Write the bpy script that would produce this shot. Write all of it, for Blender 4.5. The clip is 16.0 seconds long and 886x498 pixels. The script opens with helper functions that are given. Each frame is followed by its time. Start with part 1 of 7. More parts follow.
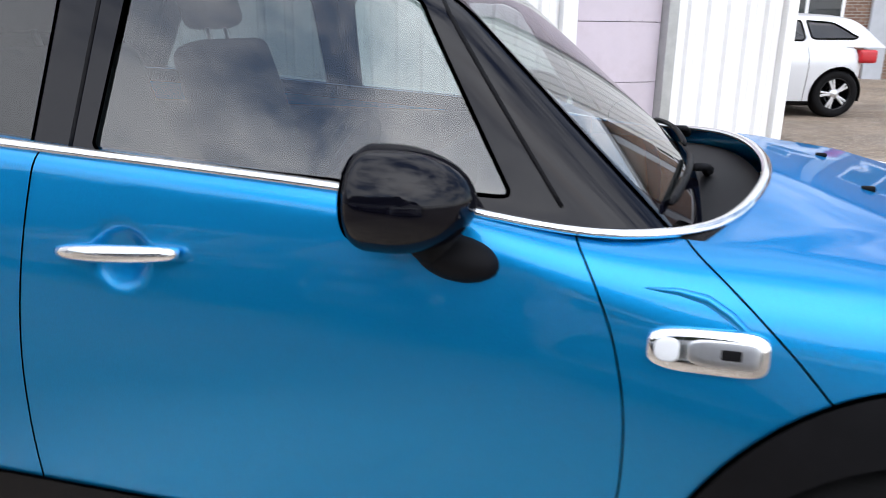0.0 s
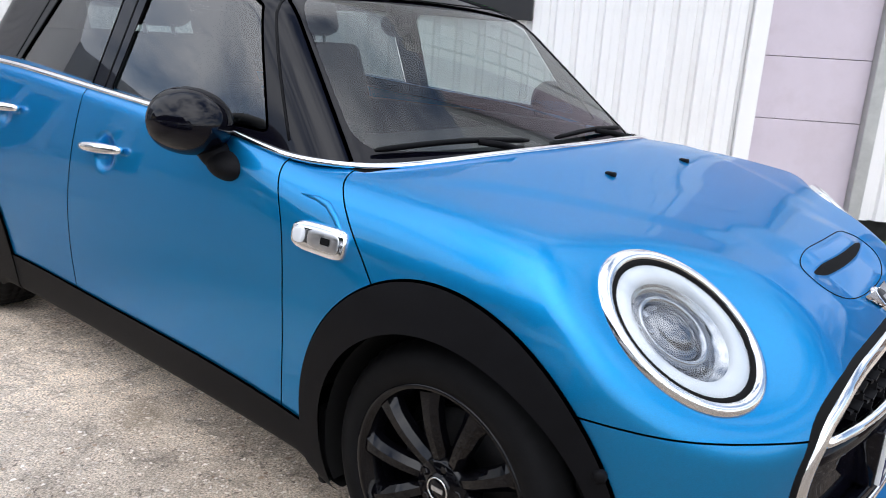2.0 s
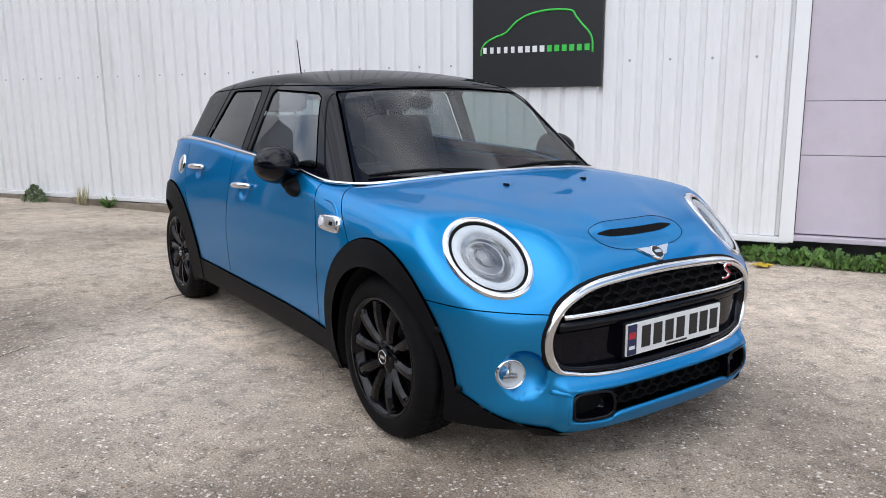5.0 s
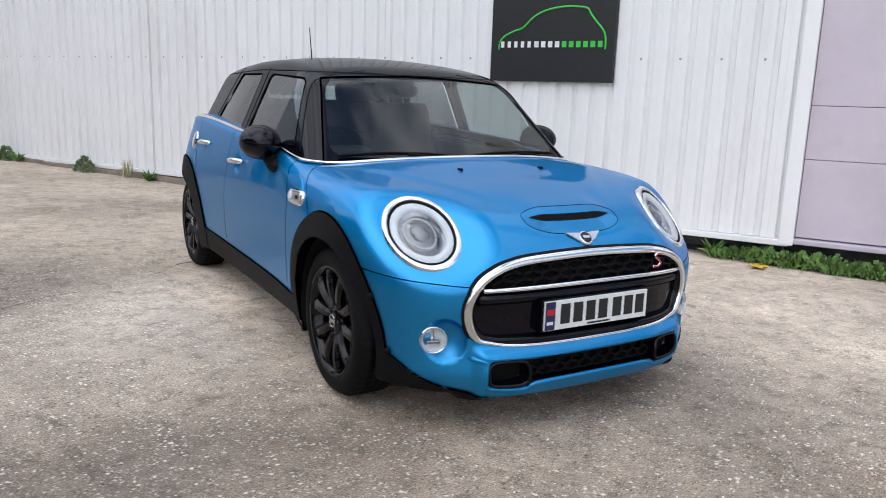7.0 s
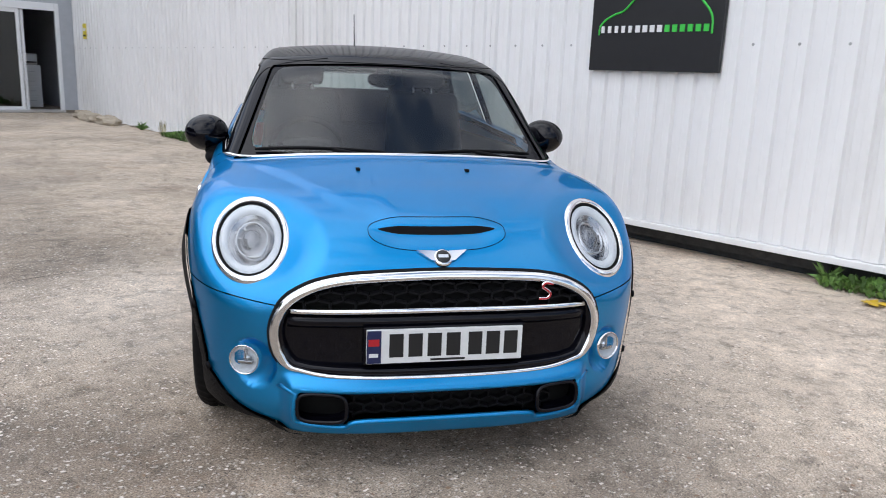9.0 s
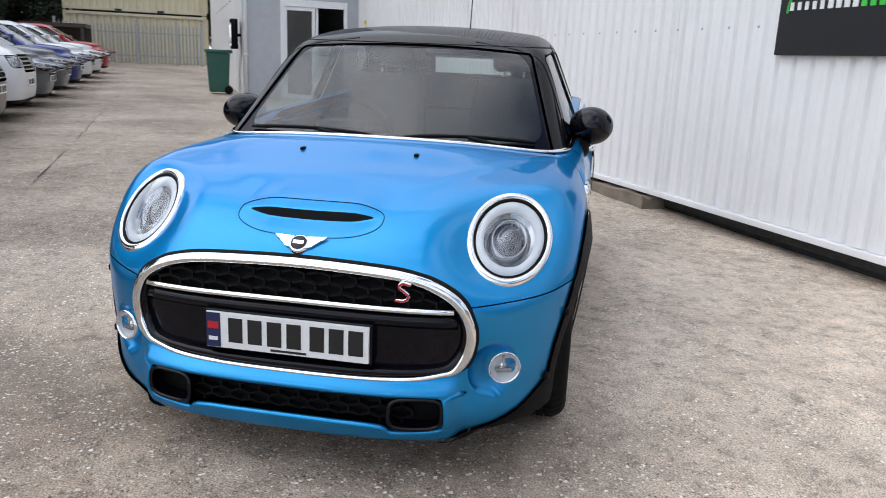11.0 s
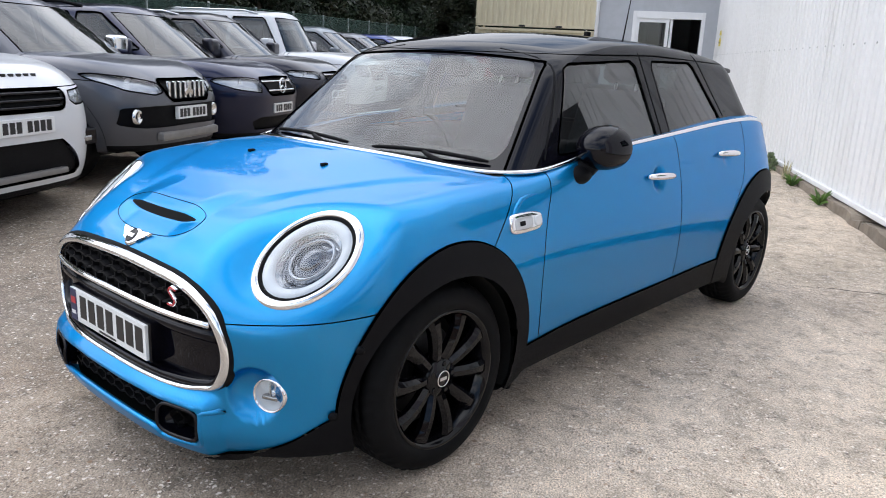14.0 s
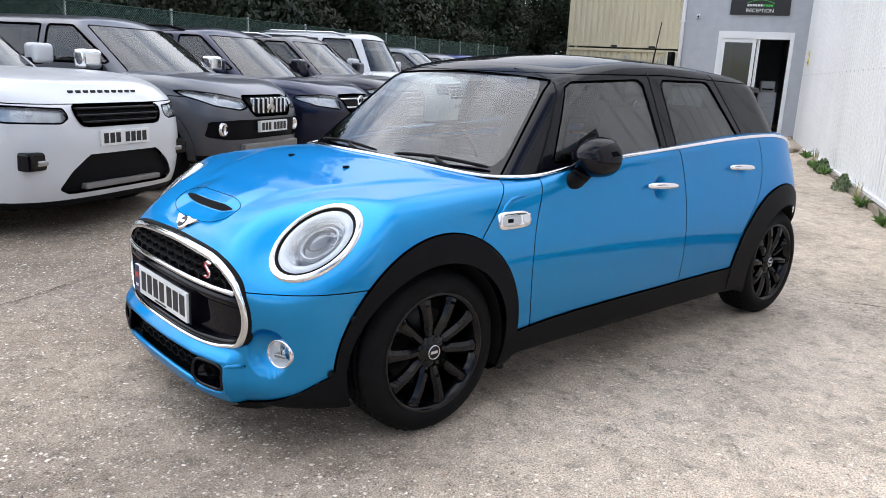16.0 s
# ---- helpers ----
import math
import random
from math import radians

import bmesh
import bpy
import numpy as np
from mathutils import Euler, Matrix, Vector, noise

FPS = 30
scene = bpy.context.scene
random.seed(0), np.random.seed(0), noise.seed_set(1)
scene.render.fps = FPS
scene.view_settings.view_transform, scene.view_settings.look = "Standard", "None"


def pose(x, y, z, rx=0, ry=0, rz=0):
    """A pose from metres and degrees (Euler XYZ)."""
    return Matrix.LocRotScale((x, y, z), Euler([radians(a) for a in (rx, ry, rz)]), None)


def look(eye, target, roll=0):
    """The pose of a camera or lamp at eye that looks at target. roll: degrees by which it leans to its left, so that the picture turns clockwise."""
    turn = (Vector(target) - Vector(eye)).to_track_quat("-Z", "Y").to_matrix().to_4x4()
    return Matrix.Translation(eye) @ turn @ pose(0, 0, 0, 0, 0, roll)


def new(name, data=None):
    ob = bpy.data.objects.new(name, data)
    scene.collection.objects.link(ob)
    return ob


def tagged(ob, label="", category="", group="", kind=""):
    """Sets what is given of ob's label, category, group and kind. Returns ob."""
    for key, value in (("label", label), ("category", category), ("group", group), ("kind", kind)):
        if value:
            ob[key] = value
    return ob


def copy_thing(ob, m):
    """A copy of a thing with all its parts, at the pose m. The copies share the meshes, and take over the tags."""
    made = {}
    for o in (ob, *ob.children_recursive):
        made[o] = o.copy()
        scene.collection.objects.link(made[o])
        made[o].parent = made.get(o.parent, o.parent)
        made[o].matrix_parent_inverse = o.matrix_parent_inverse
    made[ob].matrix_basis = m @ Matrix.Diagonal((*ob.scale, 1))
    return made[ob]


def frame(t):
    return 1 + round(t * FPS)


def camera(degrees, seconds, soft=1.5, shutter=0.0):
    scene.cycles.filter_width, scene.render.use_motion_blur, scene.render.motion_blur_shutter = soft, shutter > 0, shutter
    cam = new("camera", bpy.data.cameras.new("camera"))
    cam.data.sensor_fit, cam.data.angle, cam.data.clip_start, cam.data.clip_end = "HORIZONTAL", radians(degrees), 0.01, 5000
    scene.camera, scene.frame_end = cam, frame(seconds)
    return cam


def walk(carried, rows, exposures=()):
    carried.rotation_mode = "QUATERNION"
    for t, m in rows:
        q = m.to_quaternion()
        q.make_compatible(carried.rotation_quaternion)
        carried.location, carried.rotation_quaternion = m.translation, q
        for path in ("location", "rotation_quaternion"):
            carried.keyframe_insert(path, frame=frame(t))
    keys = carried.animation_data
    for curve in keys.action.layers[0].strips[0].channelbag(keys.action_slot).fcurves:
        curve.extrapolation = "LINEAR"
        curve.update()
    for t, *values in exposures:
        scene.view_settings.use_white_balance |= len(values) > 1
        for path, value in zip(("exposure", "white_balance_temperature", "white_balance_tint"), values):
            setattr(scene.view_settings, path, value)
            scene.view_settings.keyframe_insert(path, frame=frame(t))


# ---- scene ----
cam = camera(60.9, 16.0, soft=0.9, shutter=0.3)
PATH = [
    (0, (-0.486, -1.9, 1.225), (-0.933, -0.039, 0.645), 0.8),
    (0.5, (-0.112, -2.033, 1.189), (-0.775, -0.233, 0.625), 1.8),
    (1, (0.263, -1.997, 1.18), (-0.594, -0.275, 0.633), 2.9),
    (1.5, (0.614, -1.984, 1.186), (-0.433, -0.369, 0.641), 3.5),
    (2, (0.853, -1.852, 1.185), (-0.382, -0.369, 0.66), 3.4),
    (2.5, (1.103, -1.782, 1.198), (-0.298, -0.444, 0.702), 2.2),
    (3, (1.357, -1.837, 1.229), (-0.152, -0.607, 0.77), 1.2),
    (3.5, (1.601, -1.965, 1.204), (0.05, -0.779, 0.772), 0.8),
    (4, (1.843, -2.063, 1.216), (0.27, -0.895, 0.816), 0.4),
    (4.2, (1.955, -2.089, 1.215), (0.371, -0.932, 0.825), 0.2),
    (6.5, (2.663, -2.139, 1.211), (1.001, -1.096, 0.822), 0.7),
    (7, (2.741, -1.903, 1.206), (1.05, -0.91, 0.811), 1.9),
    (7.5, (2.785, -1.544, 1.219), (1.041, -0.648, 0.824), 2.1),
    (8, (2.879, -1.208, 1.228), (1.075, -0.447, 0.816), 1.9),
    (8.5, (2.909, -0.88, 1.216), (1.05, -0.278, 0.79), 1.9),
    (9, (2.852, -0.524, 1.253), (0.949, -0.095, 0.812), 2.3),
    (11.5, (2.454, 1.069, 1.232), (0.589, 0.54, 0.743), 2.7),
    (12, (2.252, 1.332, 1.252), (0.44, 0.647, 0.755), 3.3),
    (12.5, (2.138, 1.619, 1.268), (0.397, 0.771, 0.765), 3.6),
    (13, (1.937, 1.809, 1.252), (0.283, 0.804, 0.75), 3.7),
    (13.5, (1.738, 1.973, 1.275), (0.179, 0.822, 0.777), 3.6),
    (14, (1.656, 2.193, 1.282), (0.195, 0.92, 0.787), 2.7),
    (14.5, (1.665, 2.363, 1.278), (0.277, 1.01, 0.787), 1.9),
    (15, (1.721, 2.521, 1.277), (0.374, 1.123, 0.798), 2.0),
    (15.5, (1.703, 2.649, 1.288), (0.385, 1.218, 0.82), 2.6),
    (16, (1.694, 2.698, 1.295), (0.399, 1.245, 0.837), 2.8),
]
walk(cam, [(t, look(eye, target, roll)) for t, eye, target, roll in PATH], [(0.0, 0.84), (1.0, 0.80), (2.5, 0.58), (4.0, 0.42), (7.5, 0.36), (11.5, 0.40), (13.0, 0.56), (14.5, 0.70), (16.0, 0.74)])

# ---- world and sun: bright broken cloud ----
scene.view_settings.exposure = 0.7
world = bpy.data.worlds.new("overcast_sky")
scene.world = world
world.use_nodes = True
wn = world.node_tree.nodes
wl = world.node_tree.links
SUN_ELEV, SUN_AZ = radians(52), radians(158)
sky = wn.new("ShaderNodeTexSky")
sky.sky_type = "NISHITA"
sky.sun_disc = False
sky.sun_elevation, sky.sun_rotation = SUN_ELEV, SUN_AZ
coord = wn.new("ShaderNodeTexCoord")
stretch = wn.new("ShaderNodeMapping")
stretch.inputs["Scale"].default_value = (1.0, 1.0, 2.4)
cloud = wn.new("ShaderNodeTexNoise")
cloud.inputs["Scale"].default_value, cloud.inputs["Detail"].default_value, cloud.inputs["Roughness"].default_value = 2.2, 9, 0.62
cover = wn.new("ShaderNodeValToRGB")
cover.color_ramp.elements[0].position, cover.color_ramp.elements[1].position = 0.38, 0.56
shade = wn.new("ShaderNodeTexNoise")
shade.inputs["Scale"].default_value, shade.inputs["Detail"].default_value = 1.6, 5
tone = wn.new("ShaderNodeValToRGB")
tone.color_ramp.elements[0].color, tone.color_ramp.elements[1].color = (6.6, 7.0, 7.9, 1), (9.7, 9.9, 10.6, 1)
tone.color_ramp.elements[0].position, tone.color_ramp.elements[1].position = 0.33, 0.66
mixer = wn.new("ShaderNodeMix")
mixer.data_type = "RGBA"
wl.new(coord.outputs["Generated"], stretch.inputs[0])
wl.new(stretch.outputs[0], cloud.inputs["Vector"])
wl.new(stretch.outputs[0], shade.inputs["Vector"])
# the cloud is thick towards the veiled sun and breaks up away from it
sunward = wn.new("ShaderNodeVectorMath")
sunward.operation = "DOT_PRODUCT"
sunward.inputs[1].default_value = (math.sin(SUN_AZ) * math.cos(SUN_ELEV), math.cos(SUN_AZ) * math.cos(SUN_ELEV), math.sin(SUN_ELEV))
wl.new(coord.outputs["Generated"], sunward.inputs[0])
for noise_out, ramp_in, gain in ((cloud.outputs["Fac"], cover.inputs[0], 0.06), (shade.outputs["Fac"], tone.inputs[0], 0.08)):
    lifted = wn.new("ShaderNodeMath")
    lifted.operation = "MULTIPLY_ADD"
    lifted.inputs[1].default_value = gain
    wl.new(sunward.outputs["Value"], lifted.inputs[0])
    below = wn.new("ShaderNodeMath")
    below.operation = "SUBTRACT"
    below.inputs[1].default_value = gain * 0.55
    wl.new(noise_out, below.inputs[0])
    wl.new(below.outputs[0], lifted.inputs[2])
    wl.new(lifted.outputs[0], ramp_in)
wl.new(cover.outputs[0], mixer.inputs["Factor"])
wl.new(sky.outputs[0], mixer.inputs["A"])
# the veiled sun brightens the cloud round it
near_sun = wn.new("ShaderNodeMath")
near_sun.operation, near_sun.use_clamp = "POWER", False
near_sun.inputs[1].default_value = 3.0
lit_half = wn.new("ShaderNodeMath")
lit_half.operation = "MAXIMUM"
lit_half.inputs[1].default_value = 0.0
wl.new(sunward.outputs["Value"], lit_half.inputs[0])
wl.new(lit_half.outputs[0], near_sun.inputs[0])
glow = wn.new("ShaderNodeMath")
glow.operation = "MULTIPLY_ADD"
glow.inputs[1].default_value, glow.inputs[2].default_value = 0.68, 0.97
wl.new(near_sun.outputs[0], glow.inputs[0])
brighten = wn.new("ShaderNodeVectorMath")
brighten.operation = "SCALE"
wl.new(tone.outputs[0], brighten.inputs[0])
wl.new(glow.outputs[0], brighten.inputs["Scale"])
wl.new(brighten.outputs[0], mixer.inputs["B"])
wl.new(mixer.outputs["Result"], wn["Background"].inputs["Color"])
wn["Background"].inputs["Strength"].default_value = 0.14

sun_data = bpy.data.lights.new("sun", "SUN")
sun_data.energy, sun_data.angle, sun_data.color = 0.2, radians(60), (1.0, 0.97, 0.93)
sun = new("sun", sun_data)
sun.matrix_world = look((math.sin(SUN_AZ) * 20, math.cos(SUN_AZ) * 20, 20 * math.tan(SUN_ELEV)), (0, 0, 0))


# ---- materials ----
def nodes_of(m):
    return m.node_tree.nodes, m.node_tree.links, m.node_tree.nodes["Principled BSDF"]


def material(name, color, rough=0.5, metal=0.0, spec=0.5, coat=0.0, var=0.0, scale=4.0, bump=0.0, bump_scale=60.0, rough_var=0.0, dirt=None, dirt_scale=1.2, dirt_amount=0.5, stretch=(1, 1, 1)):
    """A Principled material with broad and fine variation of its colour, relief and roughness."""
    m = bpy.data.materials.new(name)
    m.use_nodes = True
    n, l, p = nodes_of(m)
    p.inputs["Base Color"].default_value = (*color, 1)
    p.inputs["Roughness"].default_value, p.inputs["Metallic"].default_value = rough, metal
    p.inputs["Specular IOR Level"].default_value = spec
    p.inputs["Coat Weight"].default_value, p.inputs["Coat Roughness"].default_value = coat, 0.03
    if var or bump or rough_var or dirt:
        tc = n.new("ShaderNodeTexCoord")
        mp = n.new("ShaderNodeMapping")
        mp.inputs["Scale"].default_value = stretch
        l.new(tc.outputs["Object"], mp.inputs[0])
        out = None
        if var:
            a = n.new("ShaderNodeTexNoise")
            a.inputs["Scale"].default_value, a.inputs["Detail"].default_value, a.inputs["Roughness"].default_value = scale, 8, 0.65
            l.new(mp.outputs[0], a.inputs["Vector"])
            r = n.new("ShaderNodeValToRGB")
            r.color_ramp.elements[0].position, r.color_ramp.elements[1].position = 0.3, 0.7
            r.color_ramp.elements[0].color = (*[c * (1 - var) for c in color], 1)
            r.color_ramp.elements[1].color = (*[min(1, c * (1 + var * 0.7)) for c in color], 1)
            l.new(a.outputs["Fac"], r.inputs[0])
            out = r.outputs[0]
            if rough_var:
                mr = n.new("ShaderNodeMapRange")
                mr.inputs["To Min"].default_value, mr.inputs["To Max"].default_value = rough - rough_var, rough + rough_var
                l.new(a.outputs["Fac"], mr.inputs[0])
                l.new(mr.outputs[0], p.inputs["Roughness"])
        if dirt:
            d = n.new("ShaderNodeTexNoise")
            d.inputs["Scale"].default_value, d.inputs["Detail"].default_value, d.inputs["Roughness"].default_value = dirt_scale, 9, 0.7
            l.new(mp.outputs[0], d.inputs["Vector"])
            dr = n.new("ShaderNodeValToRGB")
            dr.color_ramp.elements[0].position, dr.color_ramp.elements[1].position = 0.5, 0.75
            dr.color_ramp.elements[1].color = (dirt_amount,) * 3 + (1,)
            l.new(d.outputs["Fac"], dr.inputs[0])
            mx = n.new("ShaderNodeMix")
            mx.data_type = "RGBA"
            mx.inputs["A"].default_value, mx.inputs["B"].default_value = (*color, 1), (*dirt, 1)
            l.new(dr.outputs[0], mx.inputs["Factor"])
            if out:
                l.new(out, mx.inputs["A"])
            out = mx.outputs["Result"]
        if out:
            l.new(out, p.inputs["Base Color"])
        if bump:
            b = n.new("ShaderNodeTexNoise")
            b.inputs["Scale"].default_value, b.inputs["Detail"].default_value = bump_scale, 4
            l.new(mp.outputs[0], b.inputs["Vector"])
            bp = n.new("ShaderNodeBump")
            bp.inputs["Strength"].default_value, bp.inputs["Distance"].default_value = bump, 0.004
            l.new(b.outputs["Fac"], bp.inputs["Height"])
            l.new(bp.outputs[0], p.inputs["Normal"])
    return m


def car_paint(name, color, metal=0.55, rough=0.36, flake=0.12):
    m = material(name, color, rough, metal, 0.4, 0.62)
    n, l, p = nodes_of(m)
    p.inputs["Specular Tint"].default_value = (*[0.25 + 0.75 * c / max(color) for c in color], 1)
    tc = n.new("ShaderNodeTexCoord")
    v = n.new("ShaderNodeTexVoronoi")
    v.inputs["Scale"].default_value = 900
    l.new(tc.outputs["Object"], v.inputs["Vector"])
    r = n.new("ShaderNodeMix")
    r.data_type = "RGBA"
    r.inputs["A"].default_value = (*[c * (1 - flake) for c in color], 1)
    r.inputs["B"].default_value = (*[min(1, c * (1 + flake)) for c in color], 1)
    l.new(v.outputs["Color"], r.inputs["Factor"])
    l.new(r.outputs["Result"], p.inputs["Base Color"])
    return m


def glass(name, tint=(0.75, 0.8, 0.8), rough=0.0, least=0.07):
    """Thin sheet glass: a clear sheet and its mirror image mixed by Fresnel."""
    m = bpy.data.materials.new(name)
    m.use_nodes = True
    n, l = m.node_tree.nodes, m.node_tree.links
    n.remove(n["Principled BSDF"])
    t = n.new("ShaderNodeBsdfTransparent")
    t.inputs[0].default_value = (*tint, 1)
    g = n.new("ShaderNodeBsdfGlossy")
    g.inputs["Roughness"].default_value = rough
    w = n.new("ShaderNodeLayerWeight")
    w.inputs[0].default_value = 0.5
    q = n.new("ShaderNodeMath")
    q.operation = "POWER"
    q.inputs[1].default_value = 4.0
    l.new(w.outputs["Facing"], q.inputs[0])
    f = n.new("ShaderNodeMapRange")
    f.inputs["To Min"].default_value, f.inputs["To Max"].default_value = least, 1.0
    l.new(q.outputs[0], f.inputs[0])
    x = n.new("ShaderNodeMixShader")
    l.new(f.outputs[0], x.inputs[0])
    l.new(t.outputs[0], x.inputs[1])
    l.new(g.outputs[0], x.inputs[2])
    l.new(x.outputs[0], n["Material Output"].inputs[0])
    return m


BLUE = car_paint("metallic_blue_paint", (0.005, 0.240, 0.535), 0.9, 0.42)
GLOSS_BLACK = material("gloss_black_paint", (0.0025, 0.0025, 0.005), 0.25, 0, 0.0, 0.52)
MESH_BLACK = material("grille_mesh_black", (0.006, 0.006, 0.007), 0.55, 0, 0.12, var=0.2, scale=30)
TRIM = material("black_plastic_trim", (0.005, 0.005, 0.006), 0.55, 0, 0.09, var=0.25, scale=20, bump=0.25, bump_scale=900)
RUBBER = material("tyre_rubber", (0.005, 0.005, 0.0055), 0.7, 0, 0.12, var=0.35, scale=14, bump=0.15, bump_scale=200)
DARK = material("dark_cavity", (0.004, 0.004, 0.004), 0.85, 0, 0.2, var=0.4, scale=9)
CHROME = material("chrome", (0.82, 0.83, 0.84), 0.06, 1.0, var=0.04, scale=8, rough_var=0.03)
SATIN = material("brushed_alloy", (0.6, 0.61, 0.63), 0.3, 1.0, var=0.1, scale=40)
RIM_BLACK = material("gloss_black_alloy", (0.002, 0.002, 0.003), 0.2, 0, 0.0, 0.6)
SEAT = material("grey_seat_fabric", (0.035, 0.036, 0.04), 0.85, 0, 0.3, var=0.25, scale=60, bump=0.3, bump_scale=500)
DASH = material("dark_dashboard", (0.02, 0.02, 0.022), 0.6, 0, 0.3, var=0.2, scale=30, bump=0.2, bump_scale=600)
WINDOW = glass("tinted_window_glass", (0.48, 0.55, 0.54), least=0.12)
PRIVACY = glass("privacy_glass", (0.22, 0.25, 0.25))
SCREEN = glass("windscreen_glass", (0.74, 0.80, 0.79), least=0.075)
PARKED_SCREEN = glass("parked_windscreen_glass", (0.40, 0.44, 0.44), least=0.085)
LENS = glass("lamp_lens", (0.93, 0.95, 0.96))
LAMP_SILVER = material("lamp_reflector", (0.40, 0.41, 0.43), 0.16, 1.0, var=0.1, scale=50)
LAMP_WHITE = material("lamp_white_ring", (0.66, 0.68, 0.70), 0.25, 0.0, var=0.05, scale=20)
PLATE = material("plate_white", (0.72, 0.73, 0.72), 0.35, var=0.06, scale=30)
INK = material("black_print", (0.008, 0.008, 0.009), 0.45, var=0.2, scale=40)
BAND_BLUE = material("plate_band", (0.008, 0.015, 0.07), 0.4, var=0.1, scale=40)
RED = material("red_enamel", (0.45, 0.012, 0.02), 0.3, var=0.1, scale=40)


# ---- building helpers ----
def mesh_object(name, verts, faces, mat, parent=None, normals=None, smooth=True):
    me = bpy.data.meshes.new(name)
    me.from_pydata([tuple(v) for v in verts], [], [tuple(f) for f in faces])
    if smooth:
        me.polygons.foreach_set("use_smooth", [True] * len(me.polygons))
    if mat:
        me.materials.append(mat)
    me.update()
    if normals is not None and len(normals):
        me.normals_split_custom_set_from_vertices([tuple(v) for v in normals])
    ob = new(name, me)
    ob.parent = parent
    return ob


def part(name, bm, mat, parent, label="", smooth=False):
    me = bpy.data.meshes.new(name)
    if smooth:
        for f in bm.faces:
            f.smooth = True
    bm.normal_update()
    bm.to_mesh(me)
    bm.free()
    me.materials.append(mat)
    ob = new(name, me)
    ob.parent = parent
    if label:
        ob["label"] = label
    return ob


def root(name, label, category, m=None, group="", kind=""):
    ob = new(name)
    ob.empty_display_size = 0.2
    if m is not None:
        ob.matrix_world = m
    return tagged(ob, label, category, group, kind)


def box(bm, x0, x1, y0, y1, z0, z1, bevel=0.0, m=None, seg=2):
    r = bmesh.ops.create_cube(bm, size=1, matrix=Matrix.Translation(((x0 + x1) / 2, (y0 + y1) / 2, (z0 + z1) / 2)) @ Matrix.Diagonal((x1 - x0, y1 - y0, z1 - z0, 1)))
    if bevel:
        es = list({e for v in r["verts"] for e in v.link_edges})
        k = bmesh.ops.bevel(bm, geom=es, offset=bevel, segments=seg, affect="EDGES", profile=0.6)
        vs = {v for f in k["faces"] for v in f.verts} | {v for v in r["verts"] if v.is_valid}
    else:
        vs = set(r["verts"])
    if m is not None:
        bmesh.ops.transform(bm, matrix=m, verts=list(vs))
    return bm


def boxm(*a, **k):
    return box(bmesh.new(), *a, **k)


def lathe(profile, seg=48, axis="y", close=False):
    """Turns (radius, height) points round an axis."""
    vs, fs = [], []
    n = len(profile)
    for i in range(seg):
        a = 2 * math.pi * i / seg
        for r, h in profile:
            c, s = r * math.cos(a), r * math.sin(a)
            vs.append({"y": (c, h, s), "z": (c, s, h), "x": (h, c, s)}[axis])
    m = n if close else n - 1
    for i in range(seg):
        for j in range(m):
            a, b = i * n + j, i * n + (j + 1) % n
            c, d = ((i + 1) % seg) * n + (j + 1) % n, ((i + 1) % seg) * n + j
            fs.append((a, b, c, d))
    return vs, fs


def tube(points, radius, sides=8, closed=False, flat=1.0, up=None):
    """A tube along points; flat squashes it along its normal."""
    P = [Vector(p) for p in points]
    n = len(P)
    vs, fs = [], []
    for i, p in enumerate(P):
        t = (P[(i + 1) % n] - P[i - 1]) if closed else (P[min(i + 1, n - 1)] - P[max(i - 1, 0)])
        t.normalize()
        u = Vector(up[i]) if up is not None else (Vector((0, 0, 1)) if abs(t.z) < 0.95 else Vector((1, 0, 0)))
        u = (u - t * u.dot(t)).normalized()
        w = t.cross(u)
        r = radius[i] if isinstance(radius, (list, tuple)) else radius
        for k in range(sides):
            a = 2 * math.pi * (k + 0.5) / sides
            vs.append(p + w * (r * math.cos(a)) + u * (r * flat * math.sin(a)))
    m = n if closed else n - 1
    for i in range(m):
        for k in range(sides):
            a, b = i * sides + k, i * sides + (k + 1) % sides
            c, d = ((i + 1) % n) * sides + (k + 1) % sides, ((i + 1) % n) * sides + k
            fs.append((a, b, c, d))
    if not closed:
        fs.append(tuple(range(sides - 1, -1, -1)))
        fs.append(tuple(range((n - 1) * sides, n * sides)))
    return vs, fs


def curve(pts):
    """A smooth function through points (Hermite, finite differences)."""
    P = np.array(sorted(pts), float)
    X, Y = P[:, 0], P[:, 1]
    D = np.gradient(Y, X)

    def f(x):
        x = np.clip(np.asarray(x, float), X[0], X[-1])
        i = np.clip(np.searchsorted(X, x) - 1, 0, len(X) - 2)
        h = X[i + 1] - X[i]
        t = (x - X[i]) / h
        return (1 + 2 * t) * (1 - t) ** 2 * Y[i] + t * (1 - t) ** 2 * h * D[i] + t * t * (3 - 2 * t) * Y[i + 1] + t * t * (t - 1) * h * D[i + 1]
    return f


def smax(a, b, k):
    h = np.maximum(k - np.abs(a - b), 0) / k
    return np.maximum(a, b) + h * h * k * 0.25


def sstep(a, b, x):
    t = np.clip((x - a) / (b - a), 0, 1)
    return t * t * (3 - 2 * t)


def gradient(field, P, e=0.003):
    g = np.stack([field(P + np.eye(3)[i] * e) - field(P - np.eye(3)[i] * e) for i in range(3)], 1)
    return g / np.maximum(np.linalg.norm(g, axis=1, keepdims=True), 1e-9)


